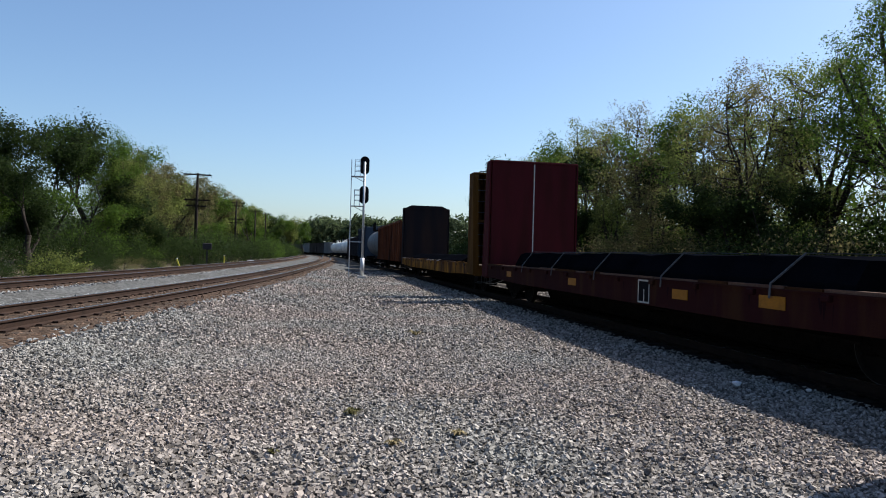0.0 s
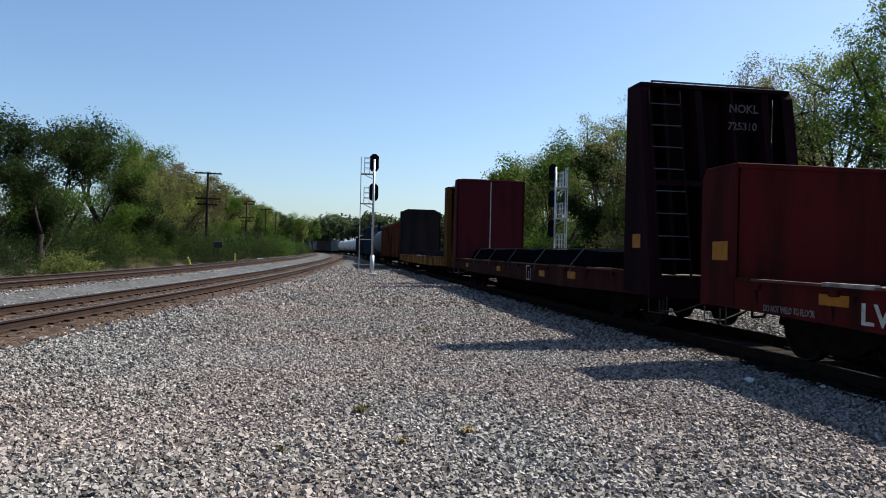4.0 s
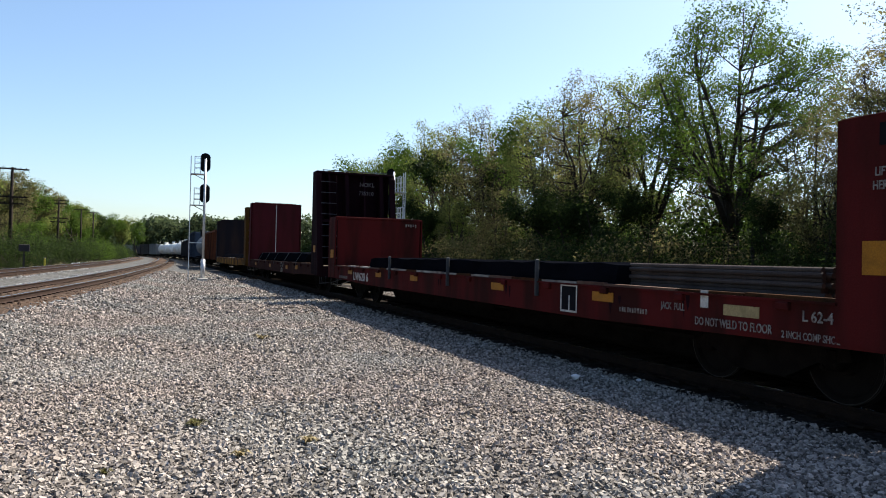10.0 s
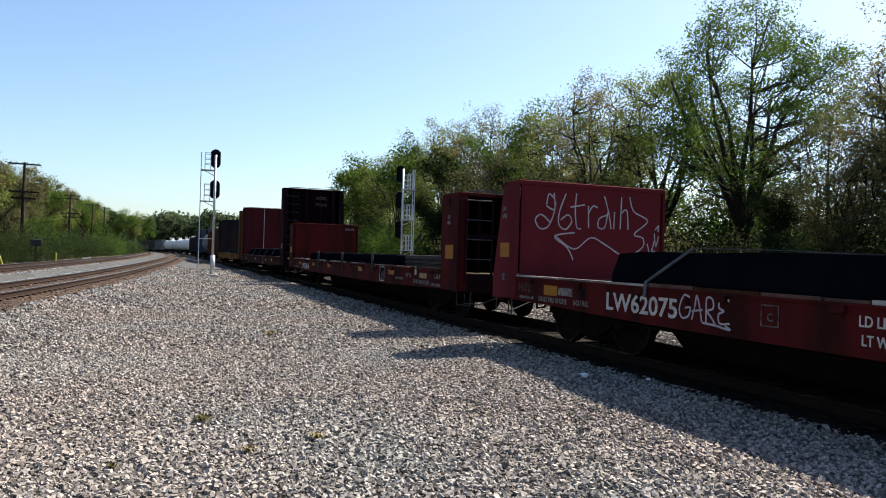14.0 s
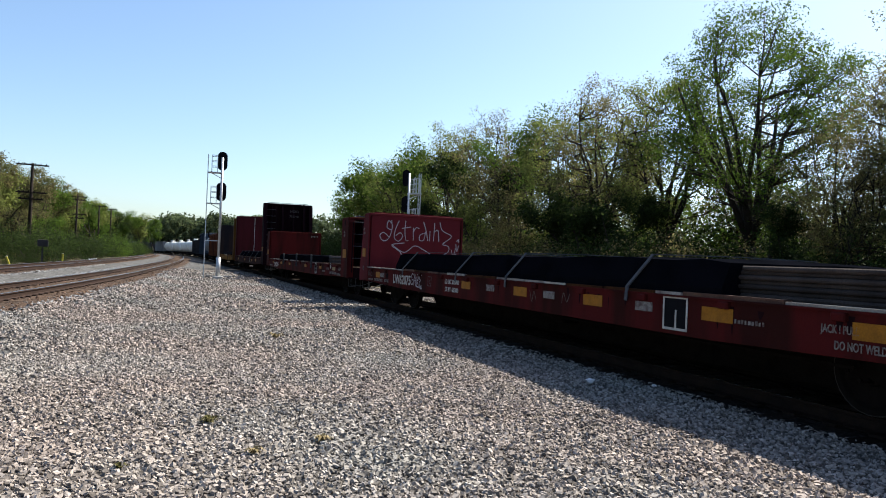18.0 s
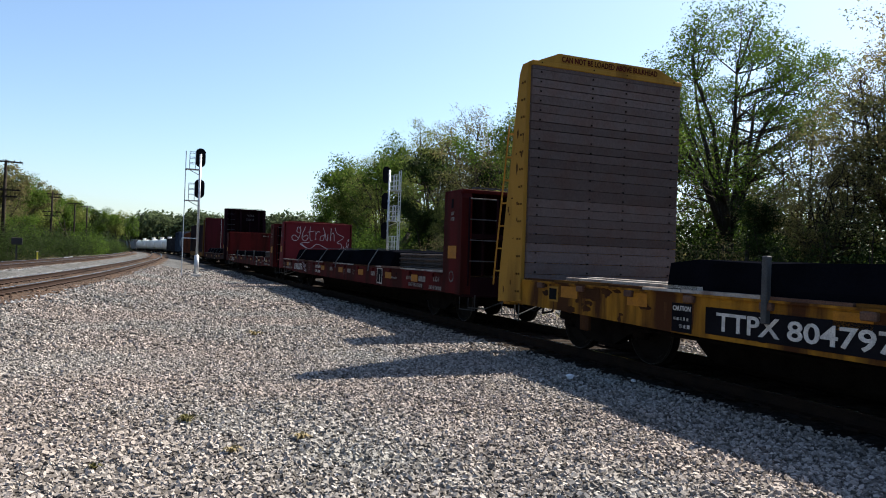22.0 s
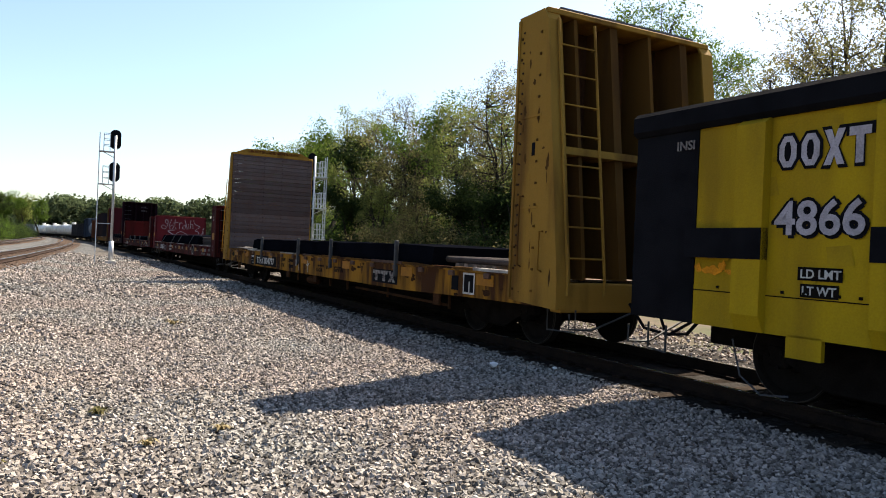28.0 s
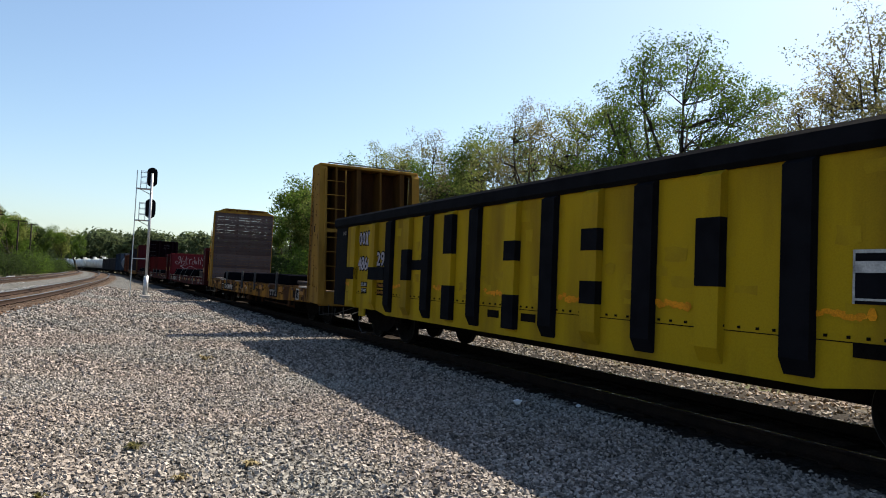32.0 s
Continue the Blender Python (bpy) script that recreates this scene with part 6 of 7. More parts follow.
    strokes = [
        [(1.0, 2.38), (0.95, 2.58), (0.82, 2.45), (0.85, 2.3), (1.0, 2.36)],
        [(0.85, 2.6), (0.83, 2.3), (0.95, 2.0), (1.12, 1.95), (1.22, 2.1), (1.1, 2.2), (0.9, 2.05)],
        [(0.6, 2.6), (0.72, 2.3), (0.74, 2.05), (0.6, 1.95), (0.47, 2.1), (0.55, 2.22), (0.7, 2.12)],
        [(0.38, 2.62), (0.4, 2.3), (0.36, 2.0), (0.27, 1.98)], [(0.5, 2.36), (0.2, 2.42)],
        [(0.12, 2.4), (0.11, 2.0)], [(0.12, 2.25), (0.03, 2.4), (-0.08, 2.38)],
        [(-0.28, 2.25), (-0.12, 2.18), (-0.1, 2.02), (-0.24, 2.02), (-0.3, 2.3)], [(-0.22, 2.6), (-0.32, 2.3), (-0.38, 2.0)],
        [(-0.45, 2.32), (-0.44, 2.0)], [(-0.6, 2.6), (-0.58, 2.0)], [(-0.58, 2.28), (-0.72, 2.36), (-0.76, 2.0)],
        [(-0.78, 2.62), (-0.88, 2.35), (-1.2, 2.18), (-0.9, 1.92), (-1.1, 1.85), (-1.08, 1.66), (-0.7, 1.5), (-0.3, 1.68), (0.05, 1.82), (0.4, 1.6), (0.8, 1.82)],
        [(0.4, 1.9), (0.82, 1.82), (0.55, 1.62), (0.42, 1.4)],
        [(-1.2, 1.75), (-1.28, 1.55), (-1.36, 1.8)], [(-1.3, 1.65), (-1.4, 1.4), (-1.22, 1.45), (-1.38, 1.62)], [(-1.36, 1.95), (-1.4, 1.7), (-1.46, 1.9)],
        [(-1.24, 1.36), (-1.36, 1.42), (-1.44, 1.36)], [(-1.25, 1.3), (-1.43, 1.18)], [(-1.43, 1.3), (-1.26, 1.18)], [(-1.3, 1.34), (-1.3, 1.14)], [(-1.38, 2.02), (-1.46, 2.1), (-1.44, 1.98)],
    ]
    for st in strokes:
        ribbon(bm, [(y, z) for y, z in st], x)
    part("graffiti", bm, M["chalk"], f, "white spray-painted graffiti strokes")
    return car


def car_d():
    car, c0, f, r = flatcar("bulkhead_flatcar", "weathered yellow bulkhead flat car with a grey plank end wall", -35.2, -56.4, -36.1, -55.3, 4.74, 4.79, M["ochre"], 0.32, 0.62, planks=True, cap=0.19, pockets=17)
    fit_text("CAN NOT BE LOADED ABOVE BULKHEAD", f, -36.12 - c0, 1.0, 4.79, 2.0, 0.1, REAR, M["red"])
    plate(car, -41.57, c0, 0.80, 2.48, 0.30, M["black"], "number_board", HALF + 0.004, "black number board")
    fit_text("TTPX", car, -40.5 - c0, HALF + 0.010, 0.70, 0.86, 0.20)
    fit_text("804797", car, -41.45 - c0, HALF + 0.010, 0.70, 1.14, 0.20)
    x = -43.08 - c0
    y = HALF + 0.005
    part("stencil_frame", boxes((x - 0.14, y, 0.66, x + 0.14, y + 0.004, 0.68), (x - 0.14, y, 0.95, x + 0.14, y + 0.004, 0.965), (x - 0.14, y, 0.66, x - 0.125, y + 0.004, 0.965), (x + 0.125, y, 0.66, x + 0.14, y + 0.004, 0.965)), M["black"], car)
    sign_text("C", 0.14, car, x + 0.04, y, 0.75, material=M["black"])
    for body, c, z, w in (("LD LMT", -43.38, 0.86, 0.40), ("LT WT", -43.38, 0.70, 0.32), ("203400", -44.08, 0.86, 0.44), ("82600", -44.12, 0.70, 0.40), ("60K", -44.78, 0.80, 0.2)):
        fit_text(body, car, c - c0, y, z, w, 0.095, material=M["black"])
    for body, c, z, w, h in (("IL 62-0", -46.57, 0.71, 0.42, 0.09), ("67-11", -47.28, 0.80, 0.28, 0.08), ("GSH72A", -47.85, 0.76, 0.58, 0.13)):
        fit_text(body, car, c - c0, y, z, w, h, material=M["black"])
    stencil_bars(car, -46.9, c0, 0.84, 0.5, 0.05, 8, M["black"])
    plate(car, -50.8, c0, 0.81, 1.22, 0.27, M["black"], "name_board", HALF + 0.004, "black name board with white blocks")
    y += 0.005
    # the owner's mark: plain white shapes with dark bands through them
    for k, w in enumerate((0.17, 0.17, 0.16)):
        xx = -50.40 - 0.38 * k - c0
        if k < 2:
            q = [(-w, 0.92), (w, 0.92), (w, 0.85), (w * 0.35, 0.85), (w * 0.35, 0.71), (-w * 0.35, 0.71), (-w * 0.35, 0.85), (-w, 0.85)]
        else:
            q = [(-w, 0.92), (-w * 0.3, 0.92), (0, 0.86), (w * 0.3, 0.92), (w, 0.92), (w * 0.4, 0.815), (w, 0.71), (w * 0.3, 0.71), (0, 0.77), (-w * 0.3, 0.71), (-w, 0.71), (-w * 0.4, 0.815)]
        part("mark", prism(bmesh.new(), [(xx + u, v) for u, v in q], 1, y, y + 0.005), M["oldwhite"], car)
        part("mark_band", boxes(*[(xx - w, y + 0.003, v, xx + w, y + 0.007, v + 0.008) for v in (0.775, 0.795, 0.815)]), M["black"], car)
    for c, w in ((-37.5, 0.45), (-39.1, 0.4), (-42.15, 0.4), (-45.52, 0.48), (-48.62, 0.46), (-51.81, 0.49), (-54.6, 0.5)):
        plate(car, c, c0, 0.95, w, 0.17, M["orange"])
    framed_box(car, -54.13, c0, 0.87, 0.36, 0.34)
    plate(car, -37.05, c0, 0.9, 0.27, 0.23, M["cleanochre"], "pocket_frame")
    plate(car, -37.05, c0, 0.9, 0.21, 0.17, M["black"], "pocket_hole", HALF + 0.008)
    for c in (-37.9, -44.0, -46.4, -53.0):
        part("jacking_pad", boxes((c - c0 - 0.11, HALF - 0.06, 0.43, c - c0 + 0.11, HALF - 0.005, 0.68), bevel=0.01), M["rustback"], car)
    part("stake_foot", boxes((-45.05 - c0 - 0.05, HALF + 0.076, 0.78, -45.05 - c0 + 0.05, HALF + 0.082, 0.97)), M["oldwhite"], car, "white painted stake socket")
    plate(car, -38.06, c0, 0.96, 0.44, 0.15, M["rustback"], "worn_plate")
    # ladder up the outer edge of the planked end wall, and worn spots on its side plate
    h, top, ot = -35.2 - c0, 4.74, -36.1 - c0 + 0.32
    edge = lambda z: h + (ot - h) * max(0.0, (z - 1.05) / (top - 1.05))
    for k in range(7):
        z = 1.2 + 0.4 * k
        part("rung", tube(bmesh.new(), [(edge(z) - 0.02, 1.55, z), (edge(z) + 0.17, 1.61, z), (edge(z) + 0.17, 1.2, z), (edge(z) - 0.02, 1.2, z)], 0.014, 6), M["cleanochre"], f)
    for y in (1.2, 1.61):
        part("ladder_stile", tube(bmesh.new(), [(edge(1.05) + 0.17, y, 0.95), (edge(1.2) + 0.17, y, 1.2), (edge(3.75) + 0.17, y, 3.75)], 0.016, 6), M["cleanochre"], f)
    rnd = random.Random(31)
    spots = bmesh.new()
    for k in range(14):
        c, z = rnd.uniform(-36.0, -35.35), rnd.uniform(0.75, 4.2)
        if c - c0 < edge(z) - 0.07:
            blotch(spots, c - c0, HALF + 0.0115 + 0.0002 * (k % 4), z, rnd.uniform(0.02, 0.09), rnd.uniform(0.03, 0.22), rnd)
    for k in range(18):
        c, z = rnd.uniform(-56.3, -55.4), rnd.uniform(0.75, 4.4)
        if c - c0 > -21.2 / 2 + 0.05 + 0.11 * (z - 1.05) * (z > 1.05):
            blotch(spots, c - c0, HALF + 0.0115 + 0.0002 * (k % 4), z, rnd.uniform(0.02, 0.08), rnd.uniform(0.03, 0.28), rnd)
    tagged(part("rust_stain", spots, M["postochre"], car), kind="stuff")
    # soot and rust in uneven patches along the sill
    spots = bmesh.new()
    for k in range(70):
        c = rnd.uniform(-55.1, -36.3)
        if -45.0 < c < -42.8 or -48.6 < c < -46.2:
            continue
        blotch(spots, c - c0, HALF + 0.0022 + 0.0001 * (k % 6), rnd.uniform(0.66, 1.04), rnd.uniform(0.06, 0.32), rnd.uniform(0.04, 0.14), rnd)
    tagged(part("soot_patch", spots, M["rustback"], car), kind="stuff")
    plate(car, -53.67, c0, 0.86, 0.22, 0.24, M["black"], "notice_plate")
    plate(car, -39.94, c0, 0.79, 0.34, 0.34, M["black"], "notice_plate", label="black caution plate")
    fit_text("CAUTION", car, -39.79 - c0, HALF + 0.01, 0.87, 0.30, 0.06)
    stencil_bars(car, -39.94, c0, 0.76, 0.28, 0.04, 5, M["white"])
    stencil_bars(car, -40.0, c0, 0.67, 0.2, 0.05, 3, M["white"])
    scribble(car, c0, [[(-45.03, 0.99), (-45.04, 0.8), (-45.05, 0.66)], [(-45.82, 0.96), (-45.84, 0.78), (-45.82, 0.64)], [(-45.72, 0.86), (-45.84, 0.82), (-45.95, 0.9)]], M["white"], 0.014, "chalk_mark", "white painted tick")
    load_pile("covered_load", "long dark steel load", -52.7 - c0, -39.6 - c0, 1.48, car, c0, M["blacksteel"], width=3.04, taper=0.04)
    pipes(car, -54.9 - c0, -52.72 - c0, 1, 16, 0.06, M["bars"], z0=1.17, width=2.5, name="bar", label="rusty steel bar")
    for k, (ca, cb, ya) in enumerate(((-40.2, -37.3, 1.36), (-39.7, -37.6, 1.18), (-39.9, -37.45, 1.0))):
        part("timber", boxes((ca - c0, ya, 1.126 + 0.02 * (k == 1), cb - c0, ya + 0.16, 1.165 + 0.02 * (k == 1))), M["edge"], car, "pale loose board on the deck")
    for c in (-41.2, -45.05, -47.65, -51.38):
        stake(car, c - c0, 1.53)
    # brake pipe slung under the side sill
    part("brake_pipe", tube(bmesh.new(), [(-49.0 - c0, HALF - 0.12, 0.47), (-53.2 - c0, HALF - 0.12, 0.45)], 0.025, 8), M["rustback"], car, "yellow-brown pipe slung below the sill")
    for c in (-44.58, -47.22, -48.39, -50.67, -53.25):
        part("pipe_hanger", boxes((c - c0 - 0.018, HALF - 0.16, 0.38, c - c0 + 0.018, HALF - 0.12, 0.66)), M["rustback"], car)
    part("bracket", boxes((-46.18 - c0, HALF - 0.3, 0.36, -45.54 - c0, HALF - 0.06, 0.55), bevel=0.06), M["rustback"], car)
    # rivets on the tall rear end wall
    bm = bmesh.new()
    for k in range(24):
        z = 1.2 + k * 0.145
        box(bm, -55.42 - c0 - 0.012, HALF + 0.008, z, -55.42 - c0 + 0.012, HALF + 0.024, z + 0.024)
    tagged(part("rivet", bm, M["rail"], r), kind="stuff")
    plate(car, -55.75, c0, 2.85, 0.07, 0.18, M["black"], "lifting_hole", HALF + 0.014)
    bm = bmesh.new()
    for a in ((-55.55, 1.2, 2.2), (-56.05, 1.15, 1.7)):
        tube(bm, [(a[0] - c0, HALF + 0.01, a[1]), (a[0] - c0, HALF + 0.07, a[1] + 0.03), (a[0] - c0, HALF + 0.07, a[2]), (a[0] - c0, HALF + 0.01, a[2])], 0.014, 5)
    part("grab_iron", bm, M["ochre"], r)
    bm = bmesh.new()
    tube(bm, [(-56.35 - c0, 0.2, 2.2), (-56.75 - c0, 0.2, 2.2)], 0.03, 6)
    tube(bm, [(-56.72 - c0, 0.2, 2.2), (-56.78 - c0, 0.2, 2.2)], 0.28, 18)
    part("hand_brake_wheel", bm, M["grime"], r)
    return car


def car_e():
    front, rear = -57.75, -76.0
    c0, L = (front + rear) / 2, front - rear
    car = new_car("gondola_car", "bright yellow and black painted gondola with a ribbed side", c0, L)
    h = L / 2
    zt, zb = 2.77, 0.74
    for y in (-1, 1):
        ya, yb = (HALF - 0.10, HALF - 0.06) if y > 0 else (-HALF + 0.06, -HALF + 0.10)
        wall = part("side_wall", boxes((-h + 0.88, ya, 1.14, h - 0.88, yb, zt), ), M["yellow"], car, "yellow steel side sheet")
        bm = bmesh.new()
        o = HALF - 0.055 if y > 0 else -HALF + 0.055
        i = HALF - 0.10 if y > 0 else -HALF + 0.10
        prism(bm, [(-h + 0.88, zb), (-h + 0.88, 1.15), (h - 0.88, 1.15), (h - 0.88, zb), (h - 3.2, zb), (h - 3.8, zb - 0.08), (-h + 3.8, zb - 0.08), (-h + 3.2, zb)], 1, min(o, i), max(o, i))
        part("side_sill", bm, M["yellow"], car)
        part("end_corner", boxes((h - 0.9, min(o, i) - 0.005, zb, h, max(o, i) + 0.01, zt)), M["black"], car, "black painted corner panel")
        part("end_corner", boxes((-h, min(o, i) - 0.005, zb, -h + 0.9, max(o, i) + 0.01, zt)), M["black"], car, "black painted corner panel")
        t0, t1 = (HALF - 0.16, HALF + 0.03) if y > 0 else (-HALF - 0.03, -HALF + 0.16)
        part("top_chord", boxes((-h - 0.05, t0, zt, h + 0.05, t1, zt + 0.265), bevel=0.05), M["black"], car, "heavy black top rail")
    part("floor", boxes((-h + 0.1, -HALF + 0.1, 1.0, h - 0.1, HALF - 0.1, 1.06)), M["rustload"], car)
    for s in (-1, 1):
        part("end_wall", boxes((s * h - 0.05, -HALF + 0.05, zb, s * h + 0.0, HALF - 0.05, zt + 0.2)), M["black"], car, "black end wall")
        for k in range(3):
            z = 1.2 + 0.5 * k
            part("end_rib", boxes((s * h - 0.0, -HALF + 0.1, z, s * (h + 0.1), HALF - 0.1, z + 0.14), bevel=0.03), M["black"], car)
        coupler(car, s * h, s)
        truck(car, s * (h - 2.45), True)
    part("center_sill", boxes((-h + 0.1, -0.32, 0.4, h - 0.1, 0.32, 1.0)), M["grime"], car)
    # ribs, every metre; the painted blocks between them make tall plain shapes
    yo = HALF - 0.055

    def rib(c, paint):
        x = c - c0
        bm = bmesh.new()
        prism(bm, [(yo, zb + 0.02), (yo + 0.02, zb), (yo + 0.10, zb + 0.16), (yo + 0.10, zt - 0.05), (yo + 0.03, zt), (yo, zt)], 0, x - 0.16, x + 0.16)
        return part("rib", bm, paint, car)

    def block(ob, c, z0, z1, w=0.335):
        x = c - c0
        part("paint_block", boxes((x - w / 2, yo + 0.0, z0, x + w / 2, yo + 0.108, z1)), M["black"], ob, "black painted block")
    k = 0
    c = -59.55
    pattern = {0: "y", 1: "y", 2: "b", 3: "C", 4: "b", 5: "H", 6: "b", 7: "A", 8: "b", 9: "B", 10: "b", 11: "D", 12: "b", 13: "y", 14: "b", 15: "y"}
    ribs_c = [-59.36, -60.72, -61.72, -62.71, -63.71, -64.70, -65.66, -66.89, -67.9, -68.89, -69.9, -70.92, -71.98, -73.3, -74.1, -74.95]
    for k, c in enumerate(ribs_c):
        p = pattern[k]
        ob = rib(c, M["black"] if p == "b" else M["yellow"])
        if p == "C":
            block(ob, c, 1.46, 2.10)
        elif p == "H":
            block(ob, c, 1.98, 2.7)
            block(ob, c, 0.78, 1.4)
        elif p == "A":
            block(ob, c, 1.84, 2.15)
            block(ob, c, 0.78, 1.31)
        elif p == "B":
            block(ob, c, 1.96, 2.25)
            block(ob, c, 1.26, 1.56)
        elif p == "D":
            block(ob, c, 1.54, 2.27)
    part("paint_bar", boxes((-63.55 - c0, yo, 1.68, -62.75 - c0, yo + 0.012, 1.88)), M["black"], car, "black painted bar")
    part("paint_bar", boxes((-59.52 - c0, yo, 1.43, -58.6 - c0, yo + 0.108, 1.73)), M["black"], car, "black painted bar")
    part("paint_bar", boxes((-61.55 - c0, yo, 1.44, -60.55 - c0, yo + 0.106, 1.73)), M["black"], car, "black painted bar")
    # bolts above the sill
    bm = bmesh.new()
    for x in np.arange(-h + 1.1, h - 1.0, 0.19):
        x += 0.03 * math.sin(x * 7)
        box(bm, x - 0.013, yo, 1.125, x + 0.013, yo + 0.018, 1.152)
    tagged(part("bolt", bm, M["grime"], car), kind="stuff")
    part("seam", boxes((-h + 0.9, yo + 0.001, 1.09, h - 0.9, yo + 0.006, 1.10)), M["grime"], car)
    y = yo + 0.006
    # ghosted black letters under white ones
    for body, c, z, w, h in (("4866", -59.59, 1.66, 0.86, 0.32), ("29", -60.84, 1.76, 0.52, 0.32)):
        for dx, dz in ((0.035, 0.0), (-0.035, 0.0), (0.0, 0.03), (-0.02, -0.03)):
            fit_text(body, car, c - c0 + dx, y + (0.0005 if dx else 0.001), z + dz, w, h, material=M["black"], name="letter_shadow")
        fit_text(body, car, c - c0, y + 0.007, z, w, h, material=M["chalk"])
    # the owner's mark, as plain shapes: ghosted black under patchy white
    for k in range(4):
        xx = -59.7 - 0.225 * k - c0
        for grow, dy, paint in ((0.03, 0.0, M["black"]), (0.0, 0.004, M["chalk"]), (-0.06, 0.007, M["black"])):
            w, h0 = 0.095 + grow, 0.155 + grow
            if k < 2:
                q = [(w * math.cos(a) * (1.1 if abs(math.cos(a)) < 0.5 else 1), 2.43 + h0 * math.sin(a)) for a in [math.pi / 8 + k2 * math.pi / 4 for k2 in range(8)]]
            elif k == 2:
                q = [(-w, 2.43 + h0), (-w * 0.3, 2.43 + h0), (0, 2.5), (w * 0.3, 2.43 + h0), (w, 2.43 + h0), (w * 0.35, 2.43), (w, 2.43 - h0), (w * 0.3, 2.43 - h0), (0, 2.36), (-w * 0.3, 2.43 - h0), (-w, 2.43 - h0), (-w * 0.35, 2.43)]
            else:
                q = [(-w, 2.43 + h0), (w, 2.43 + h0), (w, 2.51), (w * 0.35, 2.51), (w * 0.35, 2.43 - h0), (-w * 0.35, 2.43 - h0), (-w * 0.35, 2.51), (-w, 2.51)]
            if grow < 0 and k > 1:
                continue
            part("mark", prism(bmesh.new(), [(xx + a, b) for a, b in q], 1, y + dy, y + dy + 0.003), paint, car)
    for c, z, w in ((-60.06, 1.27, 0.42), (-60.06, 1.12, 0.36), (-61.15, 1.27, 0.44), (-61.17, 1.11, 0.42), (-66.3, 0.93, 0.36), (-67.35, 0.93, 0.4), (-72.9, 0.98, 0.8)):
        plate(car, c, c0, z + 0.05, w, 0.12, M["grime"], "stencil_patch", y)
    fit_text("INSI", car, -58.38 - c0, y + 0.03, 2.56, 0.24, 0.1, material=M["oldwhite"])
    fit_text("LD LMT", car, -59.88 - c0, y + 0.005, 1.28, 0.38, 0.08)
    fit_text("LT WT", car, -59.90 - c0, y + 0.005, 1.13, 0.32, 0.08)
    fit_text("194600", car, -60.95 - c0, y + 0.005, 1.28, 0.40, 0.08, material=M["orange"])
    fit_text("68400", car, -60.98 - c0, y + 0.005, 1.12, 0.36, 0.08, material=M["orange"])
    rr = random.Random(21)
    for c in (-58.95, -62.2, -64.25, -66.25, -68.4, -70.3, -72.4):
        bm = bmesh.new()
        for k in range(6):
            blotch(bm, c - c0 - 0.26 + 0.1 * k, y + 0.0015 + 0.0002 * k, 1.33 + rr.uniform(-0.03, 0.03), rr.uniform(0.1, 0.2), rr.uniform(0.06, 0.12), rr)
        part("orange_smear", bm, M["spray"], car, "faded orange spray mark")
    # rectangles of touched-up paint between the ribs
    bm = bmesh.new()
    for k in range(60):
        xx, zz, w, t0 = rr.uniform(-75.0, -58.9) - c0, rr.uniform(1.2, 2.65), rr.uniform(0.12, 0.4), rr.uniform(0.06, 0.2)
        d = yo + 0.0012 + 0.0001 * (k % 9)
        bm.faces.new([bm.verts.new((xx + a * w + rr.uniform(-0.03, 0.03), d, zz + b * t0 + rr.uniform(-0.02, 0.02))) for a, b in ((-0.5, -0.5), (0, -0.55), (0.5, -0.5), (0.52, 0), (0.5, 0.5), (0, 0.52), (-0.5, 0.5))])
    tagged(part("touch_up", bm, M["newyellow"], car), kind="stuff")
    x = -72.96 - c0
    part("data_panel", boxes((x - 0.45, y, 1.43, x + 0.45, y + 0.004, 1.87)), M["black"], car)
    part("panel_border", boxes((x - 0.47, y, 1.87, x + 0.47, y + 0.008, 1.90), (x - 0.47, y, 1.46, x + 0.47, y + 0.008, 1.48), (x - 0.47, y, 1.70, x + 0.47, y + 0.008, 1.80), (x + 0.08, y, 1.48, x + 0.10, y + 0.008, 1.70), (x + 0.45, y, 1.43, x + 0.47, y + 0.008, 1.90)), M["white"], car)
    part("jacking_pad", boxes((-60.1 - c0, yo - 0.05, 0.55, -59.75 - c0, yo, 0.76)), M["yellow"], car)
    part("wire_loop", tube(bmesh.new(), [(-58.9 - c0, 1.2, 0.6), (-59.05 - c0, 1.25, 0.25), (-59.3 - c0, 1.25, 0.1), (-59.6 - c0, 1.25, 0.14)], 0.01, 5), M["strap"], car)
    return car


def car_z():
    # The rear wall's shadow is in its darker ochre.
    car, c0, f, r = flatcar("bulkhead_flatcar", "weathered yellow bulkhead flat car with dark end walls", 57.6, 34.6, 56.9, 35.6, 4.48, 4.55, M["ochre"], 0.5, 0.6, front_paint=M["darkwall"], rear_paint=M["postochre"], cap=0.2)
    load_pile("covered_load", "low dark load", 38 - c0, 54 - c0, 1.4, car, c0, M["blacksteel"])
    return car


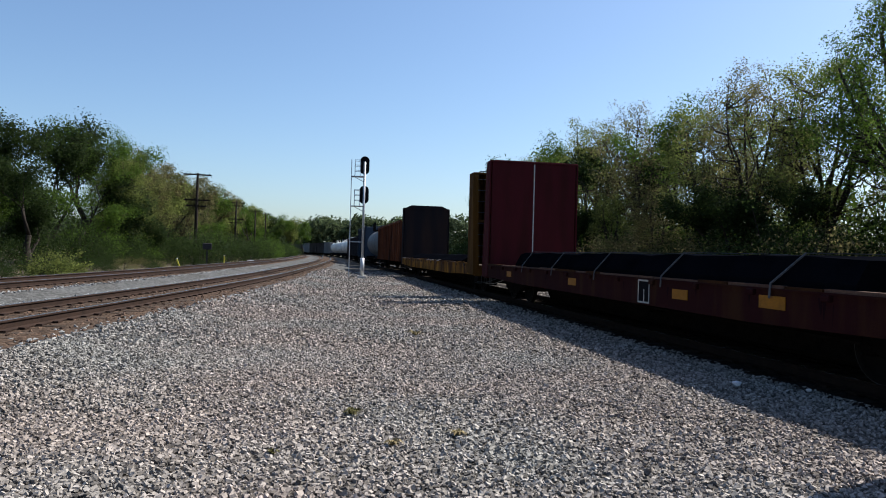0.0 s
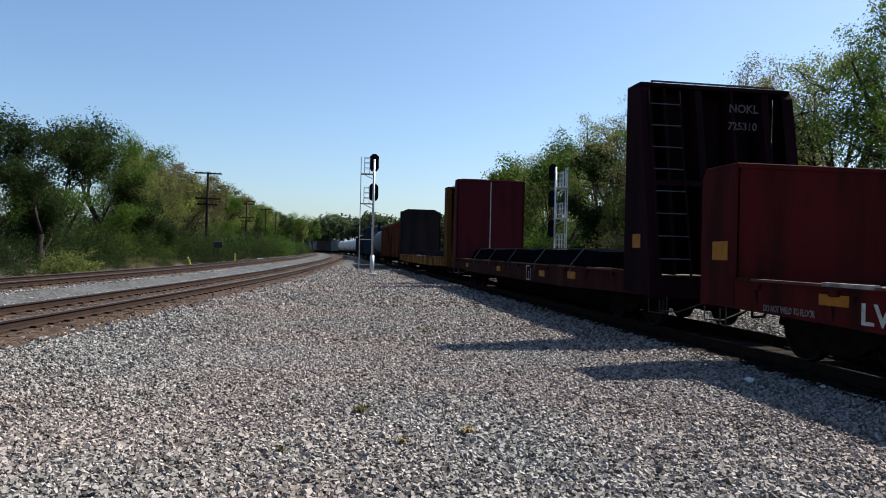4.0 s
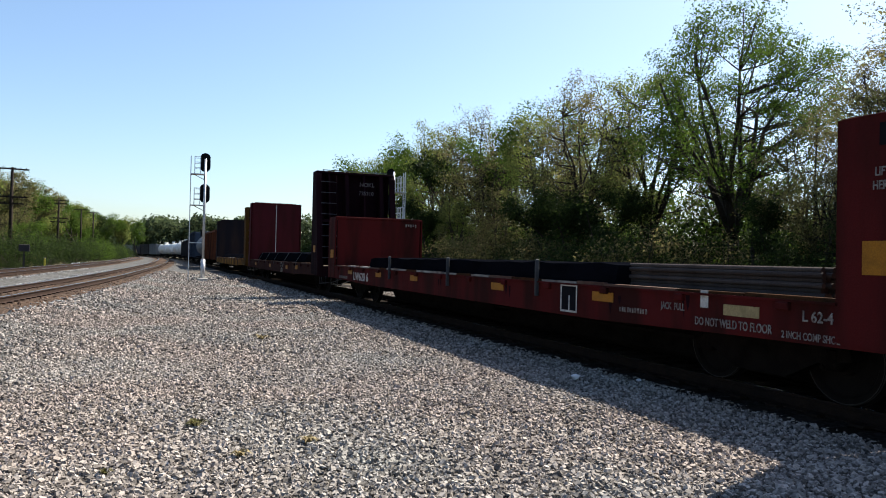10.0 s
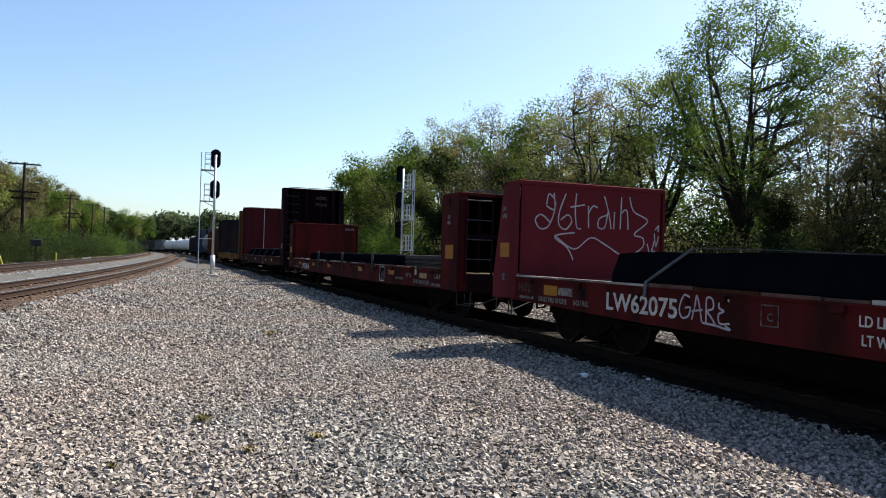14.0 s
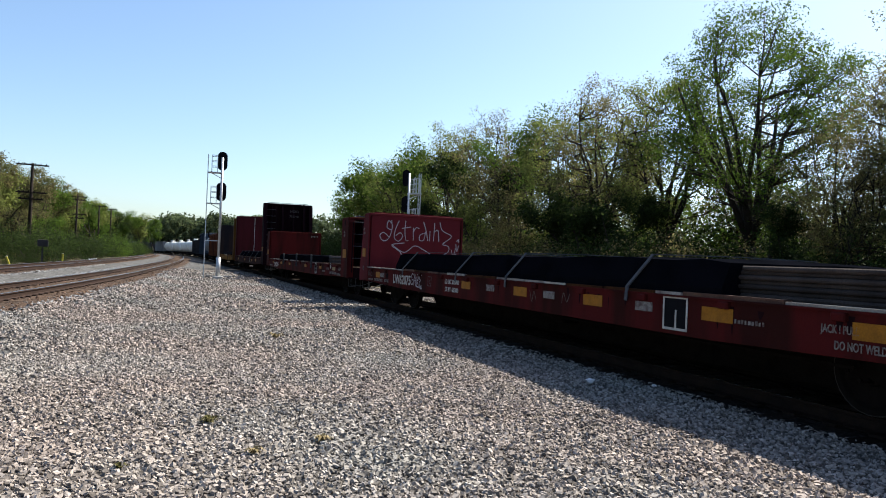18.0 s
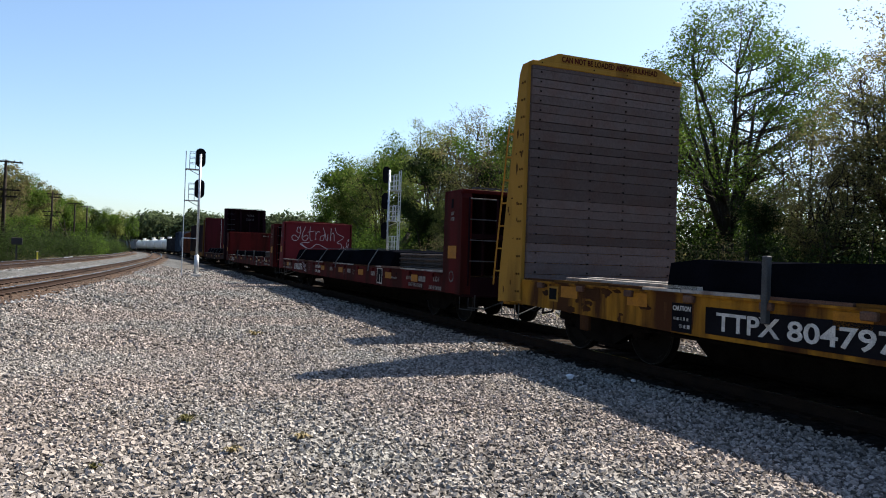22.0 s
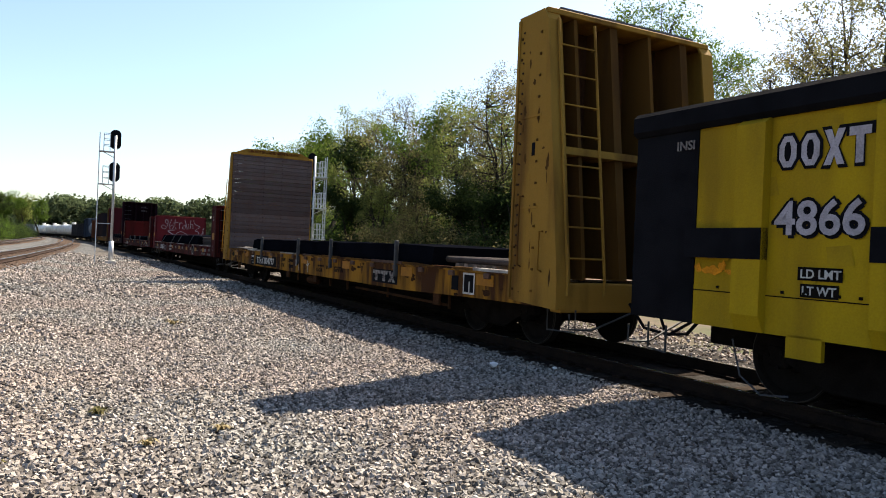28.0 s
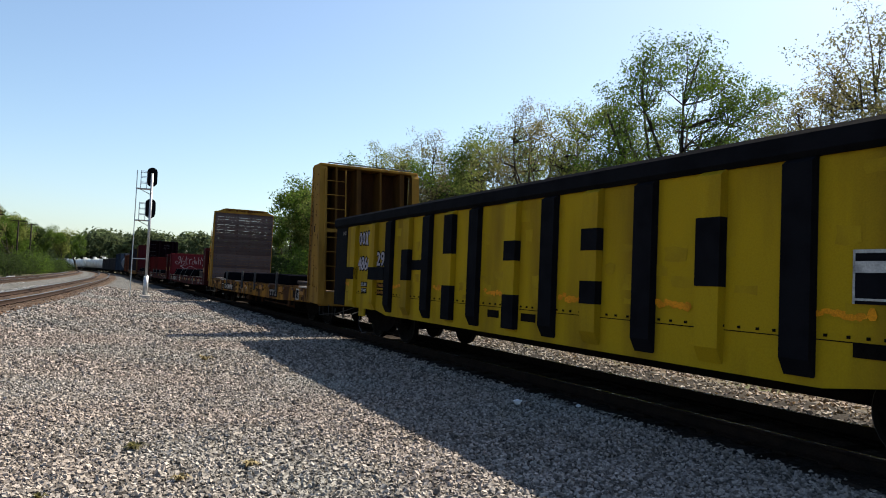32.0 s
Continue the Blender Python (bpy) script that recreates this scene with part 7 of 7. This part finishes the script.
def gondola_like(kind, label, front, rear, zt, paint, ribs=12, lid=False):
    c0, L = (front + rear) / 2, front - rear
    car = new_car(kind, label, c0, L)
    h = L / 2
    body = part("body", boxes((-h, -1.5, 0.8, h, 1.5, zt), bevel=0.05), paint, car)
    for k in range(ribs):
        x = -h + 0.3 + (L - 0.6) * k / (ribs - 1)
        for y in (-1, 1):
            part("rib", boxes((x - 0.07, y * 1.49, 0.8, x + 0.07, y * 1.59, zt - 0.05)), paint, body)
    for y in (-1, 1):
        part("top_chord", boxes((-h, y * 1.46 - 0.08, zt - 0.1, h, y * 1.46 + 0.12, zt + 0.06)), paint, body)
    if lid:
        for k in range(4):
            x = -h + L * (k + 0.5) / 4
            part("hatch", boxes((x - 0.8, -0.5, zt, x + 0.8, 0.5, zt + 0.15), bevel=0.03), paint, body)
    for s in (-1, 1):
        coupler(car, s * h, s)
        truck(car, s * (h - 2.0), False)
    return car


def tank_car(front, label, paint):
    rear = front - 16.0
    c0 = (front + rear) / 2
    car = new_car("tank_car", label, c0, 16.0)
    bm = bmesh.new()
    prof = [(-7.6, 0.1), (-7.5, 0.7), (-7.2, 1.2), (-6.8, 1.42), (6.8, 1.42), (7.2, 1.2), (7.5, 0.7), (7.6, 0.1)]
    tube(bm, [(x, 0, 2.45) for x, _ in prof], [r for _, r in prof], 24)
    part("tank", bm, paint, car, smooth=True)
    part("frame", boxes((-8, -0.5, 0.72, 8, 0.5, 1.0), (-7.9, -1.4, 0.85, -6.4, 1.4, 1.0), (6.4, -1.4, 0.85, 7.9, 1.4, 1.0)), M["black"], car)
    bm = bmesh.new()
    tube(bm, [(0, 0, 3.8), (0, 0, 4.35)], 0.55, 14)
    part("dome", bm, paint, car)
    part("walkway", boxes((-1.6, -1.2, 3.72, 1.6, 1.2, 3.78), (-1.6, 1.15, 3.78, 1.6, 1.2, 4.6), (-1.6, -1.2, 3.78, -1.55, 1.2, 3.82)), M["grime"], car)
    for s in (-1, 1):
        coupler(car, s * 8.0, s)
        truck(car, s * 6.1, False)
    return car


def build_train():
    car_a(), car_b(), car_c(), car_d(), car_e(), car_z()
    gondola_like("box_car", "rust-streaked brown freight car", 77.0, 59.4, 3.7, M["rustcar"], ribs=14)
    tank_car(94.6, "blue-grey tank car with a dome and walkway", M["greycar"])
    front = 110.5
    for k in range(3):
        gondola_like("hopper_car", "dark hopper car with ribbed sides" if k else "tall blue-grey covered hopper car", front, front - 14.6, 3.6 if k else 4.5, M["darkcar"] if k else M["bluecar"], ribs=10, lid=not k)
        front += 16.4
    for k in range(4):
        tank_car(front + 1.4, "white tank car with a dome and walkway", M["tank"])
        front += 18.0
    for k in range(6):
        gondola_like("hopper_car", "dark hopper car with ribbed sides", front, front - 14.6, 3.9, M["darkcar"] if k % 3 else M["greycar"], ribs=8)
        front += 16.4


build_train()


# ---- tracks ----
def build_tracks():
    s_list = list(np.arange(-40, 160, 5.0)) + list(np.arange(160, 400, 12.0))
    ties = [train_way(s) for s in np.arange(-6, 120, 0.53)]
    # Rails and ties here carry the train's shade in their colour.
    track("railway_track", [train_way(float(s)) for s in s_list], RAIL_Z, "railway track carrying the train, ties bedded in gravel", ties, M["shaded_tie"], M["shaded_rail"])
    for shift, z, y0, y1 in ((0.0, 0.41, 4.0, 100.0), (-5.0, 0.5, 8.0, 90.0)):
        pts = [left_way(float(y), shift) for y in list(np.arange(-50, 120, 4.0)) + list(np.arange(120, 300, 10.0))]
        track("railway_track", pts, z, "empty main track with rusty rails and weathered ties", [left_way(float(y), shift) for y in np.arange(y0, y1, 0.53)], M["tie"], M["rail"])


build_tracks()


# ---- small things on the ground ----
def tuft(x, y, n, size, material, label, seed, name="weed"):
    rng = np.random.default_rng(seed)
    bm = bmesh.new()
    for k in range(n):
        a, l = rng.uniform(0, 6.28), rng.uniform(0.4, 1.0) * size
        lean = rng.uniform(0.6, 1.9)
        w = 0.004 + 0.01 * rng.uniform()
        d = Vector((math.cos(a), math.sin(a), 0))
        p0 = d * rng.uniform(0, size * 0.4)
        p1 = p0 + d * l * 0.4 * lean + Vector((0, 0, l * 0.7))
        p2 = p0 + d * l * 0.9 * lean + Vector((0, 0, l * (0.9 - 0.4 * lean)))
        t = Vector((-d.y, d.x, 0)) * w
        v = [bm.verts.new(q) for q in (p0 - t, p0 + t, p1 + t, p1 - t)]
        e = bm.verts.new(p2)
        bm.faces.new(v)
        bm.faces.new((v[3], v[2], e))
    ob = tagged(solid(name, bm, material), label, "plant")
    ob.matrix_basis = pose(x, y, 0.02)


tuft(-0.85, 7.03, 80, 0.085, M["grass"], "small yellowing weed growing in the gravel", 1)
tuft(0.15, 6.33, 36, 0.075, M["straw"], "tuft of dry straw lying on the gravel", 2, "dry_grass")
tuft(-0.39, 5.95, 26, 0.07, M["straw"], "small dry straw tuft on the gravel", 3, "dry_grass")
tuft(-0.52, 14.1, 40, 0.13, M["straw"], "wide tuft of dry straw on the gravel", 4, "dry_grass")
tuft(-1.3, 5.6, 14, 0.05, M["grass"], "tiny green weed among the stones", 6)


def litter(x, y, s, label):
    bm = bmesh.new()
    bmesh.ops.create_icosphere(bm, subdivisions=1, radius=s)
    rnd = random.Random(int(x * 100))
    for v in bm.verts:
        v.co = Vector((v.co.x * rnd.uniform(0.5, 1.3), v.co.y * rnd.uniform(0.5, 1.2), v.co.z * rnd.uniform(0.3, 0.8)))
    ob = tagged(solid("litter", bm, M["litter"]), label, "litter")
    ob.matrix_basis = pose(x, y, 0.04 + s * 0.3)


litter(3.77, 9.2, 0.07, "crumpled white plastic scrap on the gravel")
litter(4.55, 8.9, 0.04, "small pale plastic scrap on the gravel")
litter(-5.2, 13.6, 0.09, "crumpled white plastic scrap on the gravel")
build_stones()


# ---- movement ----
def rolled(t):
    """Smooth reading of how far the train has rolled."""
    ts, ds = zip(*ROLLED)
    return float(np.interp(t, ts, ds))


def motions():
    times = [k * 0.5 for k in range(65)]
    for car, c0, L in CARS:
        half = max(L / 2 - 2.4, 2.0)
        rows = []
        for t in times:
            a, _ = train_way(c0 + rolled(t) + half)
            b, _ = train_way(c0 + rolled(t) - half)
            m, d = (a + b) / 2, a - b
            rows.append((t, pose(m.x, m.y, RAIL_Z, 0, 0, math.degrees(math.atan2(d.y, d.x)))))
        walk(car, rows)
    spin = [k * 0.2 for k in range(161)]
    for w, x in WHEELS:
        walk(w, [(t, pose(x, 0, 0.458, 0, math.degrees(rolled(t) / 0.458), 0)) for t in spin])


motions()
